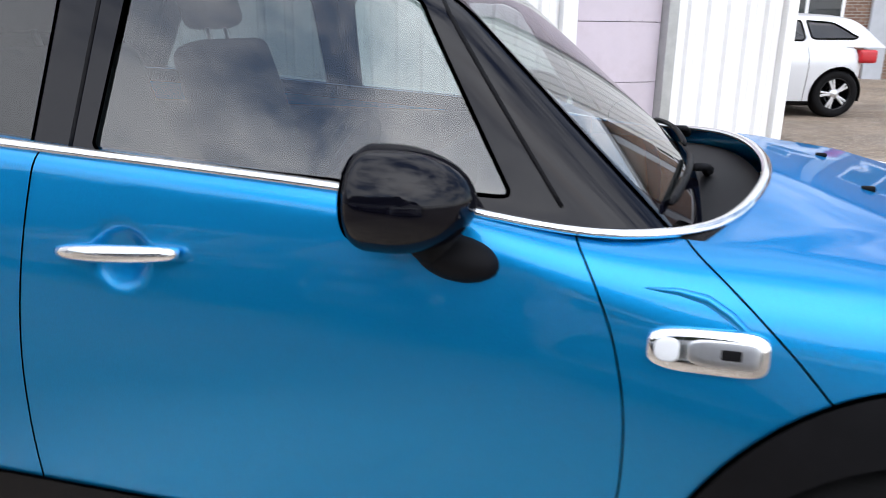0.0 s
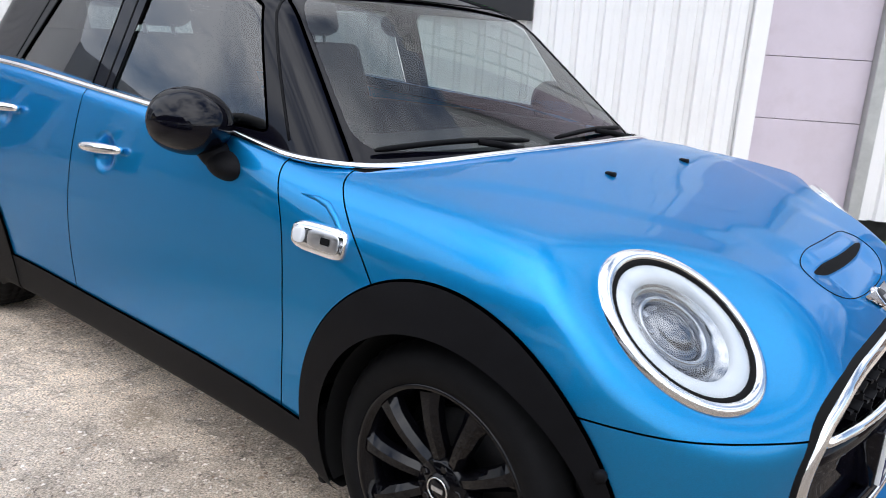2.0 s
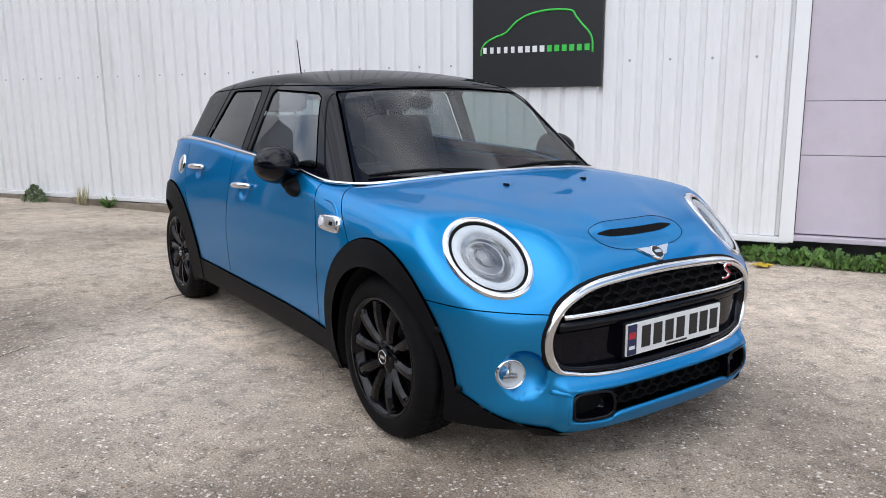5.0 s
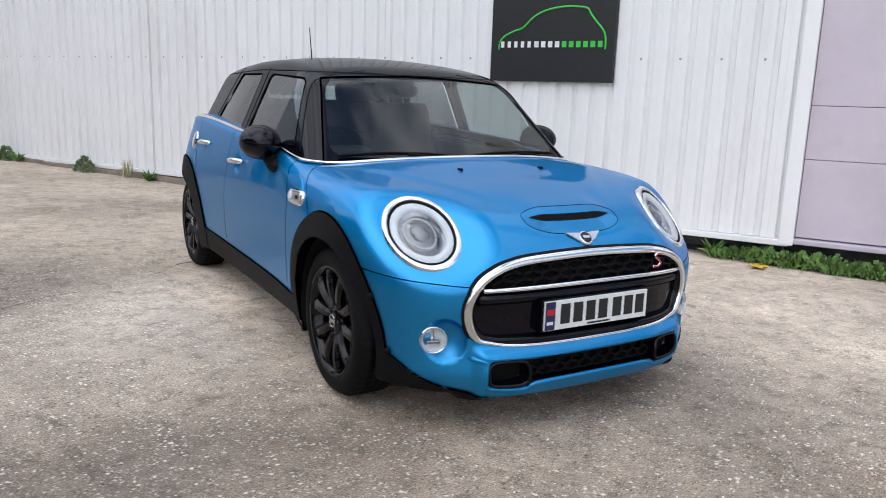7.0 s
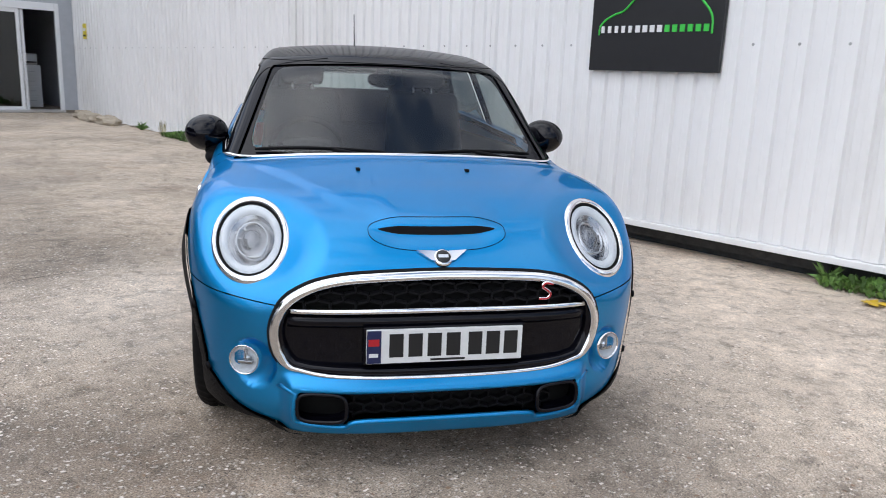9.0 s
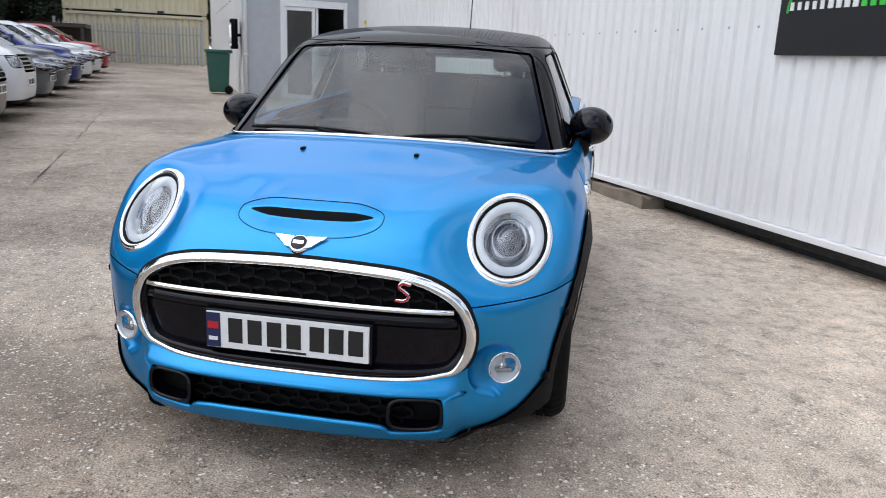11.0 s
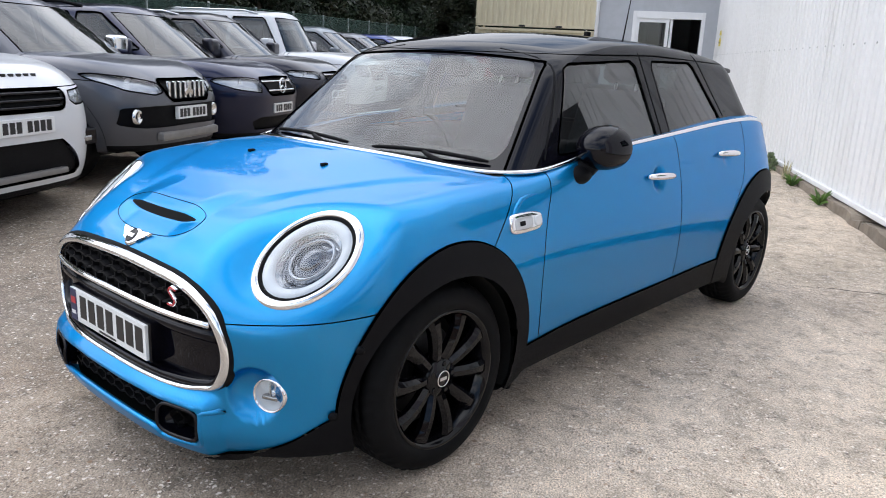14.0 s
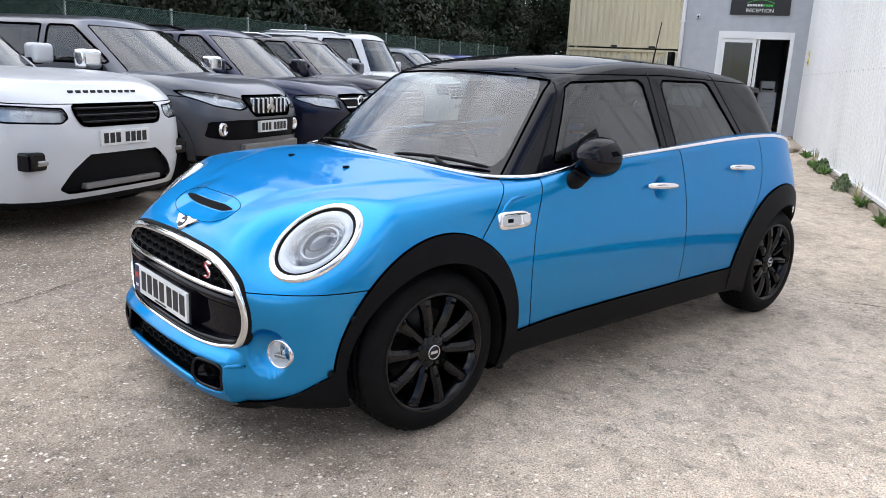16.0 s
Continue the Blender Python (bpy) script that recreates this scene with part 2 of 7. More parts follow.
def shoot(field, P, D, far=2.5, steps=0):
    """Where rays from inside points leave the body."""
    lo, hi = np.zeros(len(P)), np.full(len(P), far)
    if steps:
        for k in range(1, steps + 1):
            s = far * k / steps
            out = (field(P + D * s) > 0) & (hi == far)
            hi[out] = s
        lo = np.maximum(hi - far / steps, 0)
    for _ in range(26):
        mid = (lo + hi) / 2
        ins = field(P + D * mid[:, None]) < 0
        lo, hi = np.where(ins, mid, lo), np.where(ins, hi, mid)
    return P + D * ((lo + hi) / 2)[:, None]


def skin(field, x0, x1, zc, n_mid, n_cap, n_round):
    """A closed skin over a long body: rays from a spine along x, with a round cap of rays at either end. Triangles and smooth normals."""
    st = [(x0, a) for a in np.linspace(-90, 0, n_cap, endpoint=False)[1:]] + [(x, 0) for x in np.linspace(x0, x1, n_mid)] + [(x1, a) for a in np.linspace(0, 90, n_cap + 1)[1:-1]]
    S = np.array(st)
    th = np.linspace(0, 2 * np.pi, n_round, endpoint=False)
    ph = np.radians(S[:, 1])
    P = np.repeat(np.stack([S[:, 0], np.zeros(len(S)), np.full(len(S), zc)], 1), n_round, 0)
    D = np.stack([np.repeat(np.sin(ph), n_round), (np.cos(ph)[:, None] * np.cos(th)).ravel(), (np.cos(ph)[:, None] * np.sin(th)).ravel()], 1)
    V = shoot(field, P, D)
    ends = shoot(field, np.array([[x0, 0, zc], [x1, 0, zc]]), np.array([[-1.0, 0, 0], [1.0, 0, 0]]))
    m = len(S)
    i, j = np.meshgrid(np.arange(m - 1), np.arange(n_round), indexing="ij")
    a, b = i * n_round + j, i * n_round + (j + 1) % n_round
    c, d = b + n_round, a + n_round
    T = [np.stack([a, b, c], -1).reshape(-1, 3), np.stack([a, c, d], -1).reshape(-1, 3)]
    k = np.arange(n_round)
    T.append(np.stack([np.full(n_round, m * n_round), (k + 1) % n_round, k], 1))
    T.append(np.stack([np.full(n_round, m * n_round + 1), (m - 1) * n_round + k, (m - 1) * n_round + (k + 1) % n_round], 1))
    V = np.vstack([V, ends])
    return V, gradient(field, V), np.vstack(T)


def clip(M, g):
    """Cuts a triangle skin where g crosses zero. Returns the part with g below zero, the rest, and the cut's segments with normals."""
    V, N, T = M
    G = g(V)
    s = (G[T] < 0).sum(1)
    mixed = T[(s == 1) | (s == 2)]
    base_in, base_out = T[s == 3], T[s == 0]
    if not len(mixed):
        return pack(V, N, base_in), pack(V, N, base_out), np.zeros((0, 2, 3)), np.zeros((0, 2, 3))
    ins = G[mixed] < 0
    one = ins.sum(1) == 1
    lone = np.where(one, np.argmax(ins, 1), np.argmin(ins, 1))
    r = np.arange(len(mixed))
    a, b, c = mixed[r, lone], mixed[r, (lone + 1) % 3], mixed[r, (lone + 2) % 3]

    def cut(p, q):
        t = (G[p] / (G[p] - G[q]))[:, None]
        n = N[p] * (1 - t) + N[q] * t
        return V[p] * (1 - t) + V[q] * t, n / np.maximum(np.linalg.norm(n, axis=1, keepdims=True), 1e-9)
    pb, nb = cut(a, b)
    pc, nc = cut(a, c)
    k, n0 = len(mixed), len(V)
    ib, ic = n0 + r, n0 + k + r
    V2, N2 = np.vstack([V, pb, pc]), np.vstack([N, nb, nc])
    tip = np.stack([a, ib, ic], 1)
    rest = np.vstack([np.stack([ib, b, c], 1), np.stack([ib, c, ic], 1)])
    both = np.concatenate([one, one])
    tin = np.vstack([base_in, tip[one], rest[~both]])
    tout = np.vstack([base_out, tip[~one], rest[both]])
    return pack(V2, N2, tin), pack(V2, N2, tout), np.stack([pb, pc], 1), np.stack([nb, nc], 1)


def pack(V, N, T):
    u, inv = np.unique(T, return_inverse=True)
    return V[u], N[u], inv.reshape(-1, 3)


def both_sides(M):
    """Splits a skin into its left and right pieces."""
    c = M[0][M[2]].mean(1)[:, 1] > 0
    return pack(M[0], M[1], M[2][c]), pack(M[0], M[1], M[2][~c])


def skin_part(name, M, mat, parent, label="", lift=0.0):
    V, N, T = M
    if not len(T):
        return None
    ob = mesh_object(name, V + N * lift, T.tolist(), mat, parent, N)
    if label:
        ob["label"] = label
    return ob


def seam(name, segs, mat, parent, half=0.0017, lift=0.0006):
    """A dark shut line along a cut."""
    P = np.concatenate([s[0] for s in segs]) if segs else np.zeros((0, 2, 3))
    N = np.concatenate([s[1] for s in segs])
    if not len(P):
        return None
    d = P[:, 1] - P[:, 0]
    keep = np.linalg.norm(d, axis=1) > 1e-6
    P, N, d = P[keep], N[keep], d[keep]
    d = d / np.linalg.norm(d, axis=1, keepdims=True)
    n = N.mean(1)
    w = np.cross(d, n)
    w /= np.maximum(np.linalg.norm(w, axis=1, keepdims=True), 1e-9)
    e = d * 0.001
    up = n * lift
    q = np.stack([P[:, 0] - e - w * half + up, P[:, 1] + e - w * half + up, P[:, 1] + e + w * half + up, P[:, 0] - e + w * half + up], 1).reshape(-1, 3)
    return mesh_object(name, q, np.arange(len(q)).reshape(-1, 4).tolist(), mat, parent, np.repeat(n, 4, 0))


def poly_field(pts):
    """Signed distance (below zero inside) from a polygon in a plane."""
    A = np.array(pts, float)
    B = np.roll(A, -1, 0)

    def f(u, v):
        p = np.stack([u, v], 1)
        d = np.full(len(p), 1e9)
        ins = np.zeros(len(p), bool)
        for a, b in zip(A, B):
            e, w = b - a, p - a
            t = np.clip((w @ e) / (e @ e), 0, 1)
            d = np.minimum(d, np.linalg.norm(w - t[:, None] * e, axis=1))
            c = ((a[1] > p[:, 1]) != (b[1] > p[:, 1]))
            with np.errstate(divide="ignore", invalid="ignore"):
                xi = a[0] + (p[:, 1] - a[1]) * e[0] / (e[1] if e[1] else 1e-12)
            ins ^= c & (p[:, 0] < xi)
        return np.where(ins, -d, d)
    return f

# ---- the yard: everything but the blue car stands on a grid turned by 30 degrees ----
GRID = pose(0, 0, 0, 0, 0, 30)          # its x runs along the clad wall (s), its y towards it (n)
WALL_N = 3.4


def rise(s):
    """The yard climbs gently towards the reception."""
    return 0.018 * np.maximum(0, -s - 2.0)


CONCRETE = material("exposed_aggregate_concrete", (0.30, 0.285, 0.262), 0.8)
CLAD = material("white_coated_steel", (0.82, 0.82, 0.815), 0.42, 0, 0.5, var=0.035, scale=1.2, dirt=(0.52, 0.50, 0.46), dirt_scale=1.6, dirt_amount=0.35, bump=0.04, bump_scale=14, stretch=(1, 1, 0.25))
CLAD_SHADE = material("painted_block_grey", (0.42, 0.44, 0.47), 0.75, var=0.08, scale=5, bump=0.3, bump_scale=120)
LILAC = material("lilac_painted_steel", (0.56, 0.50, 0.56), 0.5, var=0.06, scale=2.5, dirt=(0.42, 0.36, 0.38), dirt_scale=4, dirt_amount=0.35)
PLINTH = material("dark_plinth", (0.05, 0.05, 0.05), 0.9, var=0.4, scale=12, bump=0.5, bump_scale=60)
KERB = material("weathered_kerb_concrete", (0.24, 0.20, 0.155), 0.9, var=0.3, scale=7, bump=0.7, bump_scale=50, dirt=(0.10, 0.08, 0.06), dirt_scale=3, dirt_amount=0.7)
SIGN_BLACK = material("sign_black", (0.012, 0.012, 0.014), 0.5, var=0.15, scale=10)
SIGN_GREEN = material("sign_green", (0.05, 0.55, 0.07), 0.5, var=0.05, scale=10)
SIGN_WHITE = material("sign_white", (0.78, 0.78, 0.78), 0.5, var=0.05, scale=10)
UPVC = material("white_upvc", (0.76, 0.77, 0.78), 0.35, var=0.03, scale=6)
CREAM = material("cream_container_steel", (0.62, 0.55, 0.38), 0.55, var=0.08, scale=1.5, dirt=(0.35, 0.25, 0.14), dirt_scale=2, dirt_amount=0.3, stretch=(1, 1, 0.3))
GALV = material("galvanised_steel", (0.42, 0.43, 0.42), 0.5, 0.6, var=0.15, scale=8)

# concrete: pale stones in a grey-brown paste, wheel-worn patches, rust and damp stains
n, l, p = nodes_of(CONCRETE)
tc = n.new("ShaderNodeTexCoord")


def noise_node(scale, detail=6, rough=0.6, dist=0.0):
    k = n.new("ShaderNodeTexNoise")
    k.inputs["Scale"].default_value, k.inputs["Detail"].default_value, k.inputs["Roughness"].default_value, k.inputs["Distortion"].default_value = scale, detail, rough, dist
    l.new(tc.outputs["Object"], k.inputs["Vector"])
    return k.outputs["Fac"]


def ramp(fac, stops):
    r = n.new("ShaderNodeValToRGB")
    while len(r.color_ramp.elements) < len(stops):
        r.color_ramp.elements.new(0.5)
    for e, (pos, c) in zip(r.color_ramp.elements, stops):
        e.position, e.color = pos, (*c, 1) if len(c) == 3 else c
    l.new(fac, r.inputs[0])
    return r.outputs[0]


def mixed(fac, a, b, mode="MIX"):
    x = n.new("ShaderNodeMix")
    x.data_type, x.blend_type = "RGBA", mode
    for sock, v in (("Factor", fac), ("A", a), ("B", b)):
        if isinstance(v, (int, float)):
            x.inputs[sock].default_value = v
        elif isinstance(v, tuple):
            x.inputs[sock].default_value = (*v, 1)
        else:
            l.new(v, x.inputs[sock])
    return x.outputs["Result"]


bend = n.new("ShaderNodeTexNoise")
bend.inputs["Scale"].default_value, bend.inputs["Detail"].default_value = 70, 3
l.new(tc.outputs["Object"], bend.inputs["Vector"])
bent = n.new("ShaderNodeVectorMath")
bent.operation = "MULTIPLY_ADD"
bent.inputs[1].default_value = (0.022, 0.022, 0.0)
l.new(bend.outputs["Color"], bent.inputs[0])
l.new(tc.outputs["Object"], bent.inputs[2])


def cells(scale):
    """Scattered grains: distance from each one's middle, and two random numbers of its own."""
    k = n.new("ShaderNodeTexVoronoi")
    k.inputs["Scale"].default_value, k.inputs["Randomness"].default_value = scale, 1.0
    l.new(bent.outputs[0], k.inputs["Vector"])
    c = n.new("ShaderNodeSeparateColor")
    l.new(k.outputs["Color"], c.inputs[0])
    return k.outputs["Distance"], c.outputs["Red"], c.outputs["Green"]


def product(a, b):
    k = n.new("ShaderNodeMath")
    k.operation = "MULTIPLY"
    for i, v in enumerate((a, b)):
        if isinstance(v, (int, float)):
            k.inputs[i].default_value = v
        else:
            l.new(v, k.inputs[i])
    return k.outputs[0]


def grey(v):
    return (v, v, v)


BLACK, WHITE = grey(0.0), grey(1.0)
patch = ramp(noise_node(0.55, 5, 0.6, 0.4), [(0.35, (0.70, 0.68, 0.66)), (0.5, (1.0, 0.98, 0.95)), (0.66, (1.22, 1.19, 1.15))])
fine = ramp(noise_node(7, 10, 0.78), [(0.36, (0.70, 0.69, 0.67)), (0.5, WHITE), (0.68, (1.14, 1.13, 1.12))])
grit = ramp(noise_node(150, 3, 0.75), [(0.37, grey(0.45)), (0.5, WHITE), (0.63, grey(1.50))])
paste = mixed(ramp(noise_node(1.3, 6, 0.65), [(0.40, BLACK), (0.68, grey(0.8))]), (0.305, 0.278, 0.243), (0.378, 0.348, 0.31))
rusty = mixed(ramp(noise_node(0.9, 9, 0.75, 1.2), [(0.57, BLACK), (0.70, grey(0.40))]), paste, (0.22, 0.14, 0.08))
# small rusty spots, and dark smears where the face has worn off
spots = mixed(ramp(noise_node(3.4, 4, 0.6), [(0.68, BLACK), (0.76, grey(0.40))]), rusty, (0.17, 0.10, 0.05))
smear = ramp(noise_node(9, 9, 0.74, 0.5), [(0.34, grey(1.12)), (0.52, WHITE), (0.66, grey(0.52))])
col = mixed(1.0, mixed(1.0, spots, patch, "MULTIPLY"), fine, "MULTIPLY")
col = mixed(1.0, mixed(1.0, col, smear, "MULTIPLY"), grit, "MULTIPLY")
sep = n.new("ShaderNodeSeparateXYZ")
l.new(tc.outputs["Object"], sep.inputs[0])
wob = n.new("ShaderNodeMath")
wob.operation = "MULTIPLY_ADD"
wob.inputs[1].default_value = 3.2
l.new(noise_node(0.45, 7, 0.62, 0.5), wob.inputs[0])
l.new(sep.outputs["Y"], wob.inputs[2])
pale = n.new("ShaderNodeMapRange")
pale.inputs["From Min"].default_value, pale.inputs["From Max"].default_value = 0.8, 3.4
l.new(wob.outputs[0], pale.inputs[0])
# the bay beside the wall is paler; the lane before it is darker
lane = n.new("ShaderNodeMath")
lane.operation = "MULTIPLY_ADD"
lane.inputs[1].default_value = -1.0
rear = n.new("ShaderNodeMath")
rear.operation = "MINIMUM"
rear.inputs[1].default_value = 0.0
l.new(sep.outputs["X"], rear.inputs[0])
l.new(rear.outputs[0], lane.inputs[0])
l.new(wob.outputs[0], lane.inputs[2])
bay_pale = n.new("ShaderNodeMapRange")
bay_pale.inputs["From Min"].default_value, bay_pale.inputs["From Max"].default_value = 0.7, 2.6
l.new(lane.outputs[0], bay_pale.inputs[0])
# worn multiplies the colour: low on the lane, high in the bay
worn = mixed(bay_pale.outputs[0], (0.74, 0.65, 0.565), (1.86, 1.73, 1.60))
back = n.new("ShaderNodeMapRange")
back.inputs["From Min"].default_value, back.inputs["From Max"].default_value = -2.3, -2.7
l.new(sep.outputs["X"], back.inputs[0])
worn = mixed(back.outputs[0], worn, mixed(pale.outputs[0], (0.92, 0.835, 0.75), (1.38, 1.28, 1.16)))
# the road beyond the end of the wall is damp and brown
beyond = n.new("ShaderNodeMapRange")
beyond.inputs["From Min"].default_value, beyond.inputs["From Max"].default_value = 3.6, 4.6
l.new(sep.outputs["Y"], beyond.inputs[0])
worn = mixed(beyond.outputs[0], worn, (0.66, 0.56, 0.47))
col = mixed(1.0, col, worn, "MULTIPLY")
# an old oil drip, gone brown
near = n.new("ShaderNodeVectorMath")
near.operation = "DISTANCE"
near.inputs[1].default_value = (-1.44, -0.06, 0.0)
l.new(bent.outputs[0], near.inputs[0])
ragged = n.new("ShaderNodeMath")
ragged.operation = "MULTIPLY_ADD"
ragged.inputs[1].default_value = 0.16
l.new(noise_node(16, 5, 0.7), ragged.inputs[0])
l.new(near.outputs["Value"], ragged.inputs[2])
col = mixed(ramp(ragged.outputs[0], [(0.10, grey(0.55)), (0.19, BLACK)]), col, (0.20, 0.145, 0.085))
# aggregate laid bare: small stones of mixed colour, fewer larger ones, and empty sockets
bared = ramp(noise_node(2.2, 7, 0.7), [(0.38, grey(0.50)), (0.58, WHITE)])
off_bay = ramp(bay_pale.outputs[0], [(0.0, WHITE), (1.0, grey(0.8))])
d1, r1, g1 = cells(74)
d2, r2, g2 = cells(34)
d3, r3, g3 = cells(46)
tone1 = ramp(g1, [(0.0, (0.06, 0.05, 0.04)), (0.3, (0.16, 0.125, 0.095)), (0.5, (0.46, 0.42, 0.37)), (0.8, (0.72, 0.69, 0.64)), (1.0, (0.90, 0.88, 0.85))])
tone2 = ramp(g2, [(0.0, (0.14, 0.07, 0.035)), (0.25, (0.30, 0.21, 0.14)), (0.4, (0.66, 0.62, 0.56)), (1.0, (0.92, 0.90, 0.87))])
show1 = product(product(ramp(d1, [(0.26, WHITE), (0.44, BLACK)]), ramp(r1, [(0.34, BLACK), (0.52, WHITE)])), product(bared, off_bay))
show2 = product(product(ramp(d2, [(0.19, WHITE), (0.27, BLACK)]), ramp(r2, [(0.54, BLACK), (0.62, WHITE)])), product(bared, off_bay))
show3 = product(product(ramp(d3, [(0.10, WHITE), (0.26, BLACK)]), ramp(r3, [(0.74, BLACK), (0.80, grey(0.85))])), bared)
half_worn = mixed(0.75, worn, (1.08, 1.04, 1.0))
col = mixed(show1, col, mixed(1.0, tone1, half_worn, "MULTIPLY"))
d4, r4, g4 = cells(135)
show4 = product(product(ramp(d4, [(0.22, WHITE), (0.40, BLACK)]), ramp(r4, [(0.66, BLACK), (0.80, grey(0.6))])), product(bared, off_bay))
col = mixed(show4, col, mixed(1.0, (0.74, 0.71, 0.66), half_worn, "MULTIPLY"))
col = mixed(show2, col, mixed(1.0, tone2, half_worn, "MULTIPLY"))
col = mixed(show3, col, (0.085, 0.075, 0.062))
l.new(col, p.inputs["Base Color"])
l.new(ramp(noise_node(0.7, 4), [(0.35, grey(0.55)), (0.6, grey(0.88))]), p.inputs["Roughness"])
bp = n.new("ShaderNodeBump")
bp.inputs["Strength"].default_value, bp.inputs["Distance"].default_value = 1.0, 0.009
l.new(mixed(show3, mixed(0.5, show1, noise_node(60, 7, 0.7)), BLACK), bp.inputs["Height"])
l.new(bp.outputs[0], p.inputs["Normal"])


# ground: one sheet to the horizon, in yard axes
def ground_sheet():
    ss = np.unique(np.concatenate([[-900, -300, -120, -60], np.linspace(-40, 12, 53), [20, 40, 100, 300, 900]]))
    ns = np.unique(np.concatenate([[-900, -300, -80, -40, -20], np.linspace(-12, 14, 27), [20, 40, 100, 300, 900]]))
    vs = [(s, q, float(rise(max(s, -60))) - 0.006) for s in ss for q in ns]
    w = len(ns)
    fs = [(i * w + j, (i + 1) * w + j, (i + 1) * w + j + 1, i * w + j + 1) for i in range(len(ss) - 1) for j in range(w - 1)]
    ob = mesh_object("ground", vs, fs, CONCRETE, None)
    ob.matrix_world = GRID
    return tagged(ob, "worn grey exposed-aggregate concrete yard with damp stains", "ground", kind="structure")


ground = ground_sheet()

# slabs, each with an arris-worn edge, on the sheet
S_JOINTS = [-38, -32.4, -26.4, -20.4, -14.4, -8.45, 3.6, 9.6]
N_JOINTS = [-8.6, -5.2, -1.86, 3.52, 9.0, 14.0]
rng = random.Random(4)


def slab(s0, s1, n0, n1):
    m, k = 24, 18
    j = 0.002
    ssx = np.linspace(s0 + j, s1 - j, m)
    nsx = np.linspace(n0 + j, n1 - j, k)
    vs, fs = [], []
    for a, s in enumerate(ssx):
        for b, q in enumerate(nsx):
            e = min(a, m - 1 - a, b, k - 1 - b)
            w = 0.011 * noise.noise((s * 1.7, q * 1.7, 3)) if e == 0 else 0
            ds = w if a in (0, m - 1) else 0
            dn = w if b in (0, k - 1) else 0
            vs.append((s + ds, q + dn, float(rise(s)) + (0.0 if e else -0.004)))
    for a in range(m - 1):
        for b in range(k - 1):
            fs.append((a * k + b, (a + 1) * k + b, (a + 1) * k + b + 1, a * k + b + 1))
    ob = mesh_object("slab", vs, fs, CONCRETE, ground)
    return ob


# dark, dirt-filled joints: irregular strips along the slab edges
JOINT_DIRT = material("joint_dirt", (0.035, 0.03, 0.024), 0.95, var=0.5, scale=30)


def crack(points, width, wobble, seed, name="crack"):
    r = random.Random(seed)
    P = []
    for (a, b), (c, d) in zip(points, points[1:]):
        L = math.hypot(c - a, d - b)
        k = max(2, int(L / 0.025))
        P += [(a + (c - a) * i / k, b + (d - b) * i / k) for i in range(k)]
    P.append(points[-1])
    vs, fs = [], []
    for i, (s, q) in enumerate(P):
        a, b = P[max(i - 1, 0)], P[min(i + 1, len(P) - 1)]
        t = math.atan2(b[1] - a[1], b[0] - a[0])
        nx, ny = -math.sin(t), math.cos(t)
        o = wobble * (noise.noise((s * 2.1, q * 2.1, seed)) + 0.5 * noise.noise((s * 9, q * 9, seed)) + 0.30 * noise.noise((s * 27, q * 27, seed)))
        w = width * max(0.02, 0.25 + 1.5 * noise.noise((s * 1.3, q * 1.3, seed + 7)) + 0.6 * noise.noise((s * 6, q * 6, seed + 3)) + 0.35 * r.random())
        z = float(rise(s)) + 0.0015
        vs += [(s + nx * (o - w), q + ny * (o - w), z), (s + nx * (o + w), q + ny * (o + w), z)]
    for i in range(len(P) - 1):
        fs.append((2 * i, 2 * i + 2, 2 * i + 3, 2 * i + 1))
    return mesh_object(name, vs, fs, JOINT_DIRT, ground)


# clad wall
def clad_profile(s0, s1, pitch=0.16, depth=0.030, phase=0.0):
    """Points of the ribbed sheet: broad pans and raised ribs (s, out)."""
    pts = []
    k = math.floor((s0 - phase) / pitch) - 1
    while True:
        b = phase + k * pitch
        for o, d in ((-0.052, depth), (-0.003, depth), (0.0, depth - 0.003), (0.003, depth), (0.052, depth), (0.064, 0), (0.096, 0)):
            pts.append((b + o, d))
        if b > s1:
            break
        k += 1
    pts = [q for q in pts if s0 < q[0] < s1]
    return [(s0, pts[0][1])] + pts + [(s1, pts[-1][1])]


def clad_sheet(name, s0, s1, z0, z1, n0, parent, phase=0.0, face=-1):
    pr = clad_profile(s0, s1, phase=phase)
    zs = [z0, z1]
    vs = [(s, n0 + face * d, z + float(rise(s)) * 0) for s, d in pr for z in zs]
    fs = [(2 * i, 2 * i + 2, 2 * i + 3, 2 * i + 1) for i in range(len(pr) - 1)]
    k = len(vs)
    vs += [(s0, n0 - face * 0.05, z0), (s0, n0 - face * 0.05, z1), (s1, n0 - face * 0.05, z0), (s1, n0 - face * 0.05, z1)]
    fs += [(k, 0, 1, k + 1), (2 * len(pr) - 2, k + 2, k + 3, 2 * len(pr) - 1), (k, k + 1, k + 3, k + 2)]
    return mesh_object(name, vs, fs, CLAD, parent, smooth=False)


wall_clad = root("wall_clad", "white ribbed steel clad warehouse wall", "wall", GRID, kind="structure")
WALL_TOP = 5.2
s = -15.2
JOINS = [-15.2, -12.9, -9.9, -6.4, -2.94, 0.83]
for a, b in zip(JOINS, JOINS[1:]):
    clad_sheet("cladding_panel", a, b - 0.003, 0.20, WALL_TOP, WALL_N, wall_clad, phase=-0.057)
clad_sheet("cladding_panel", 1.70, 2.60, 0.20, WALL_TOP, WALL_N, wall_clad, phase=-0.057)
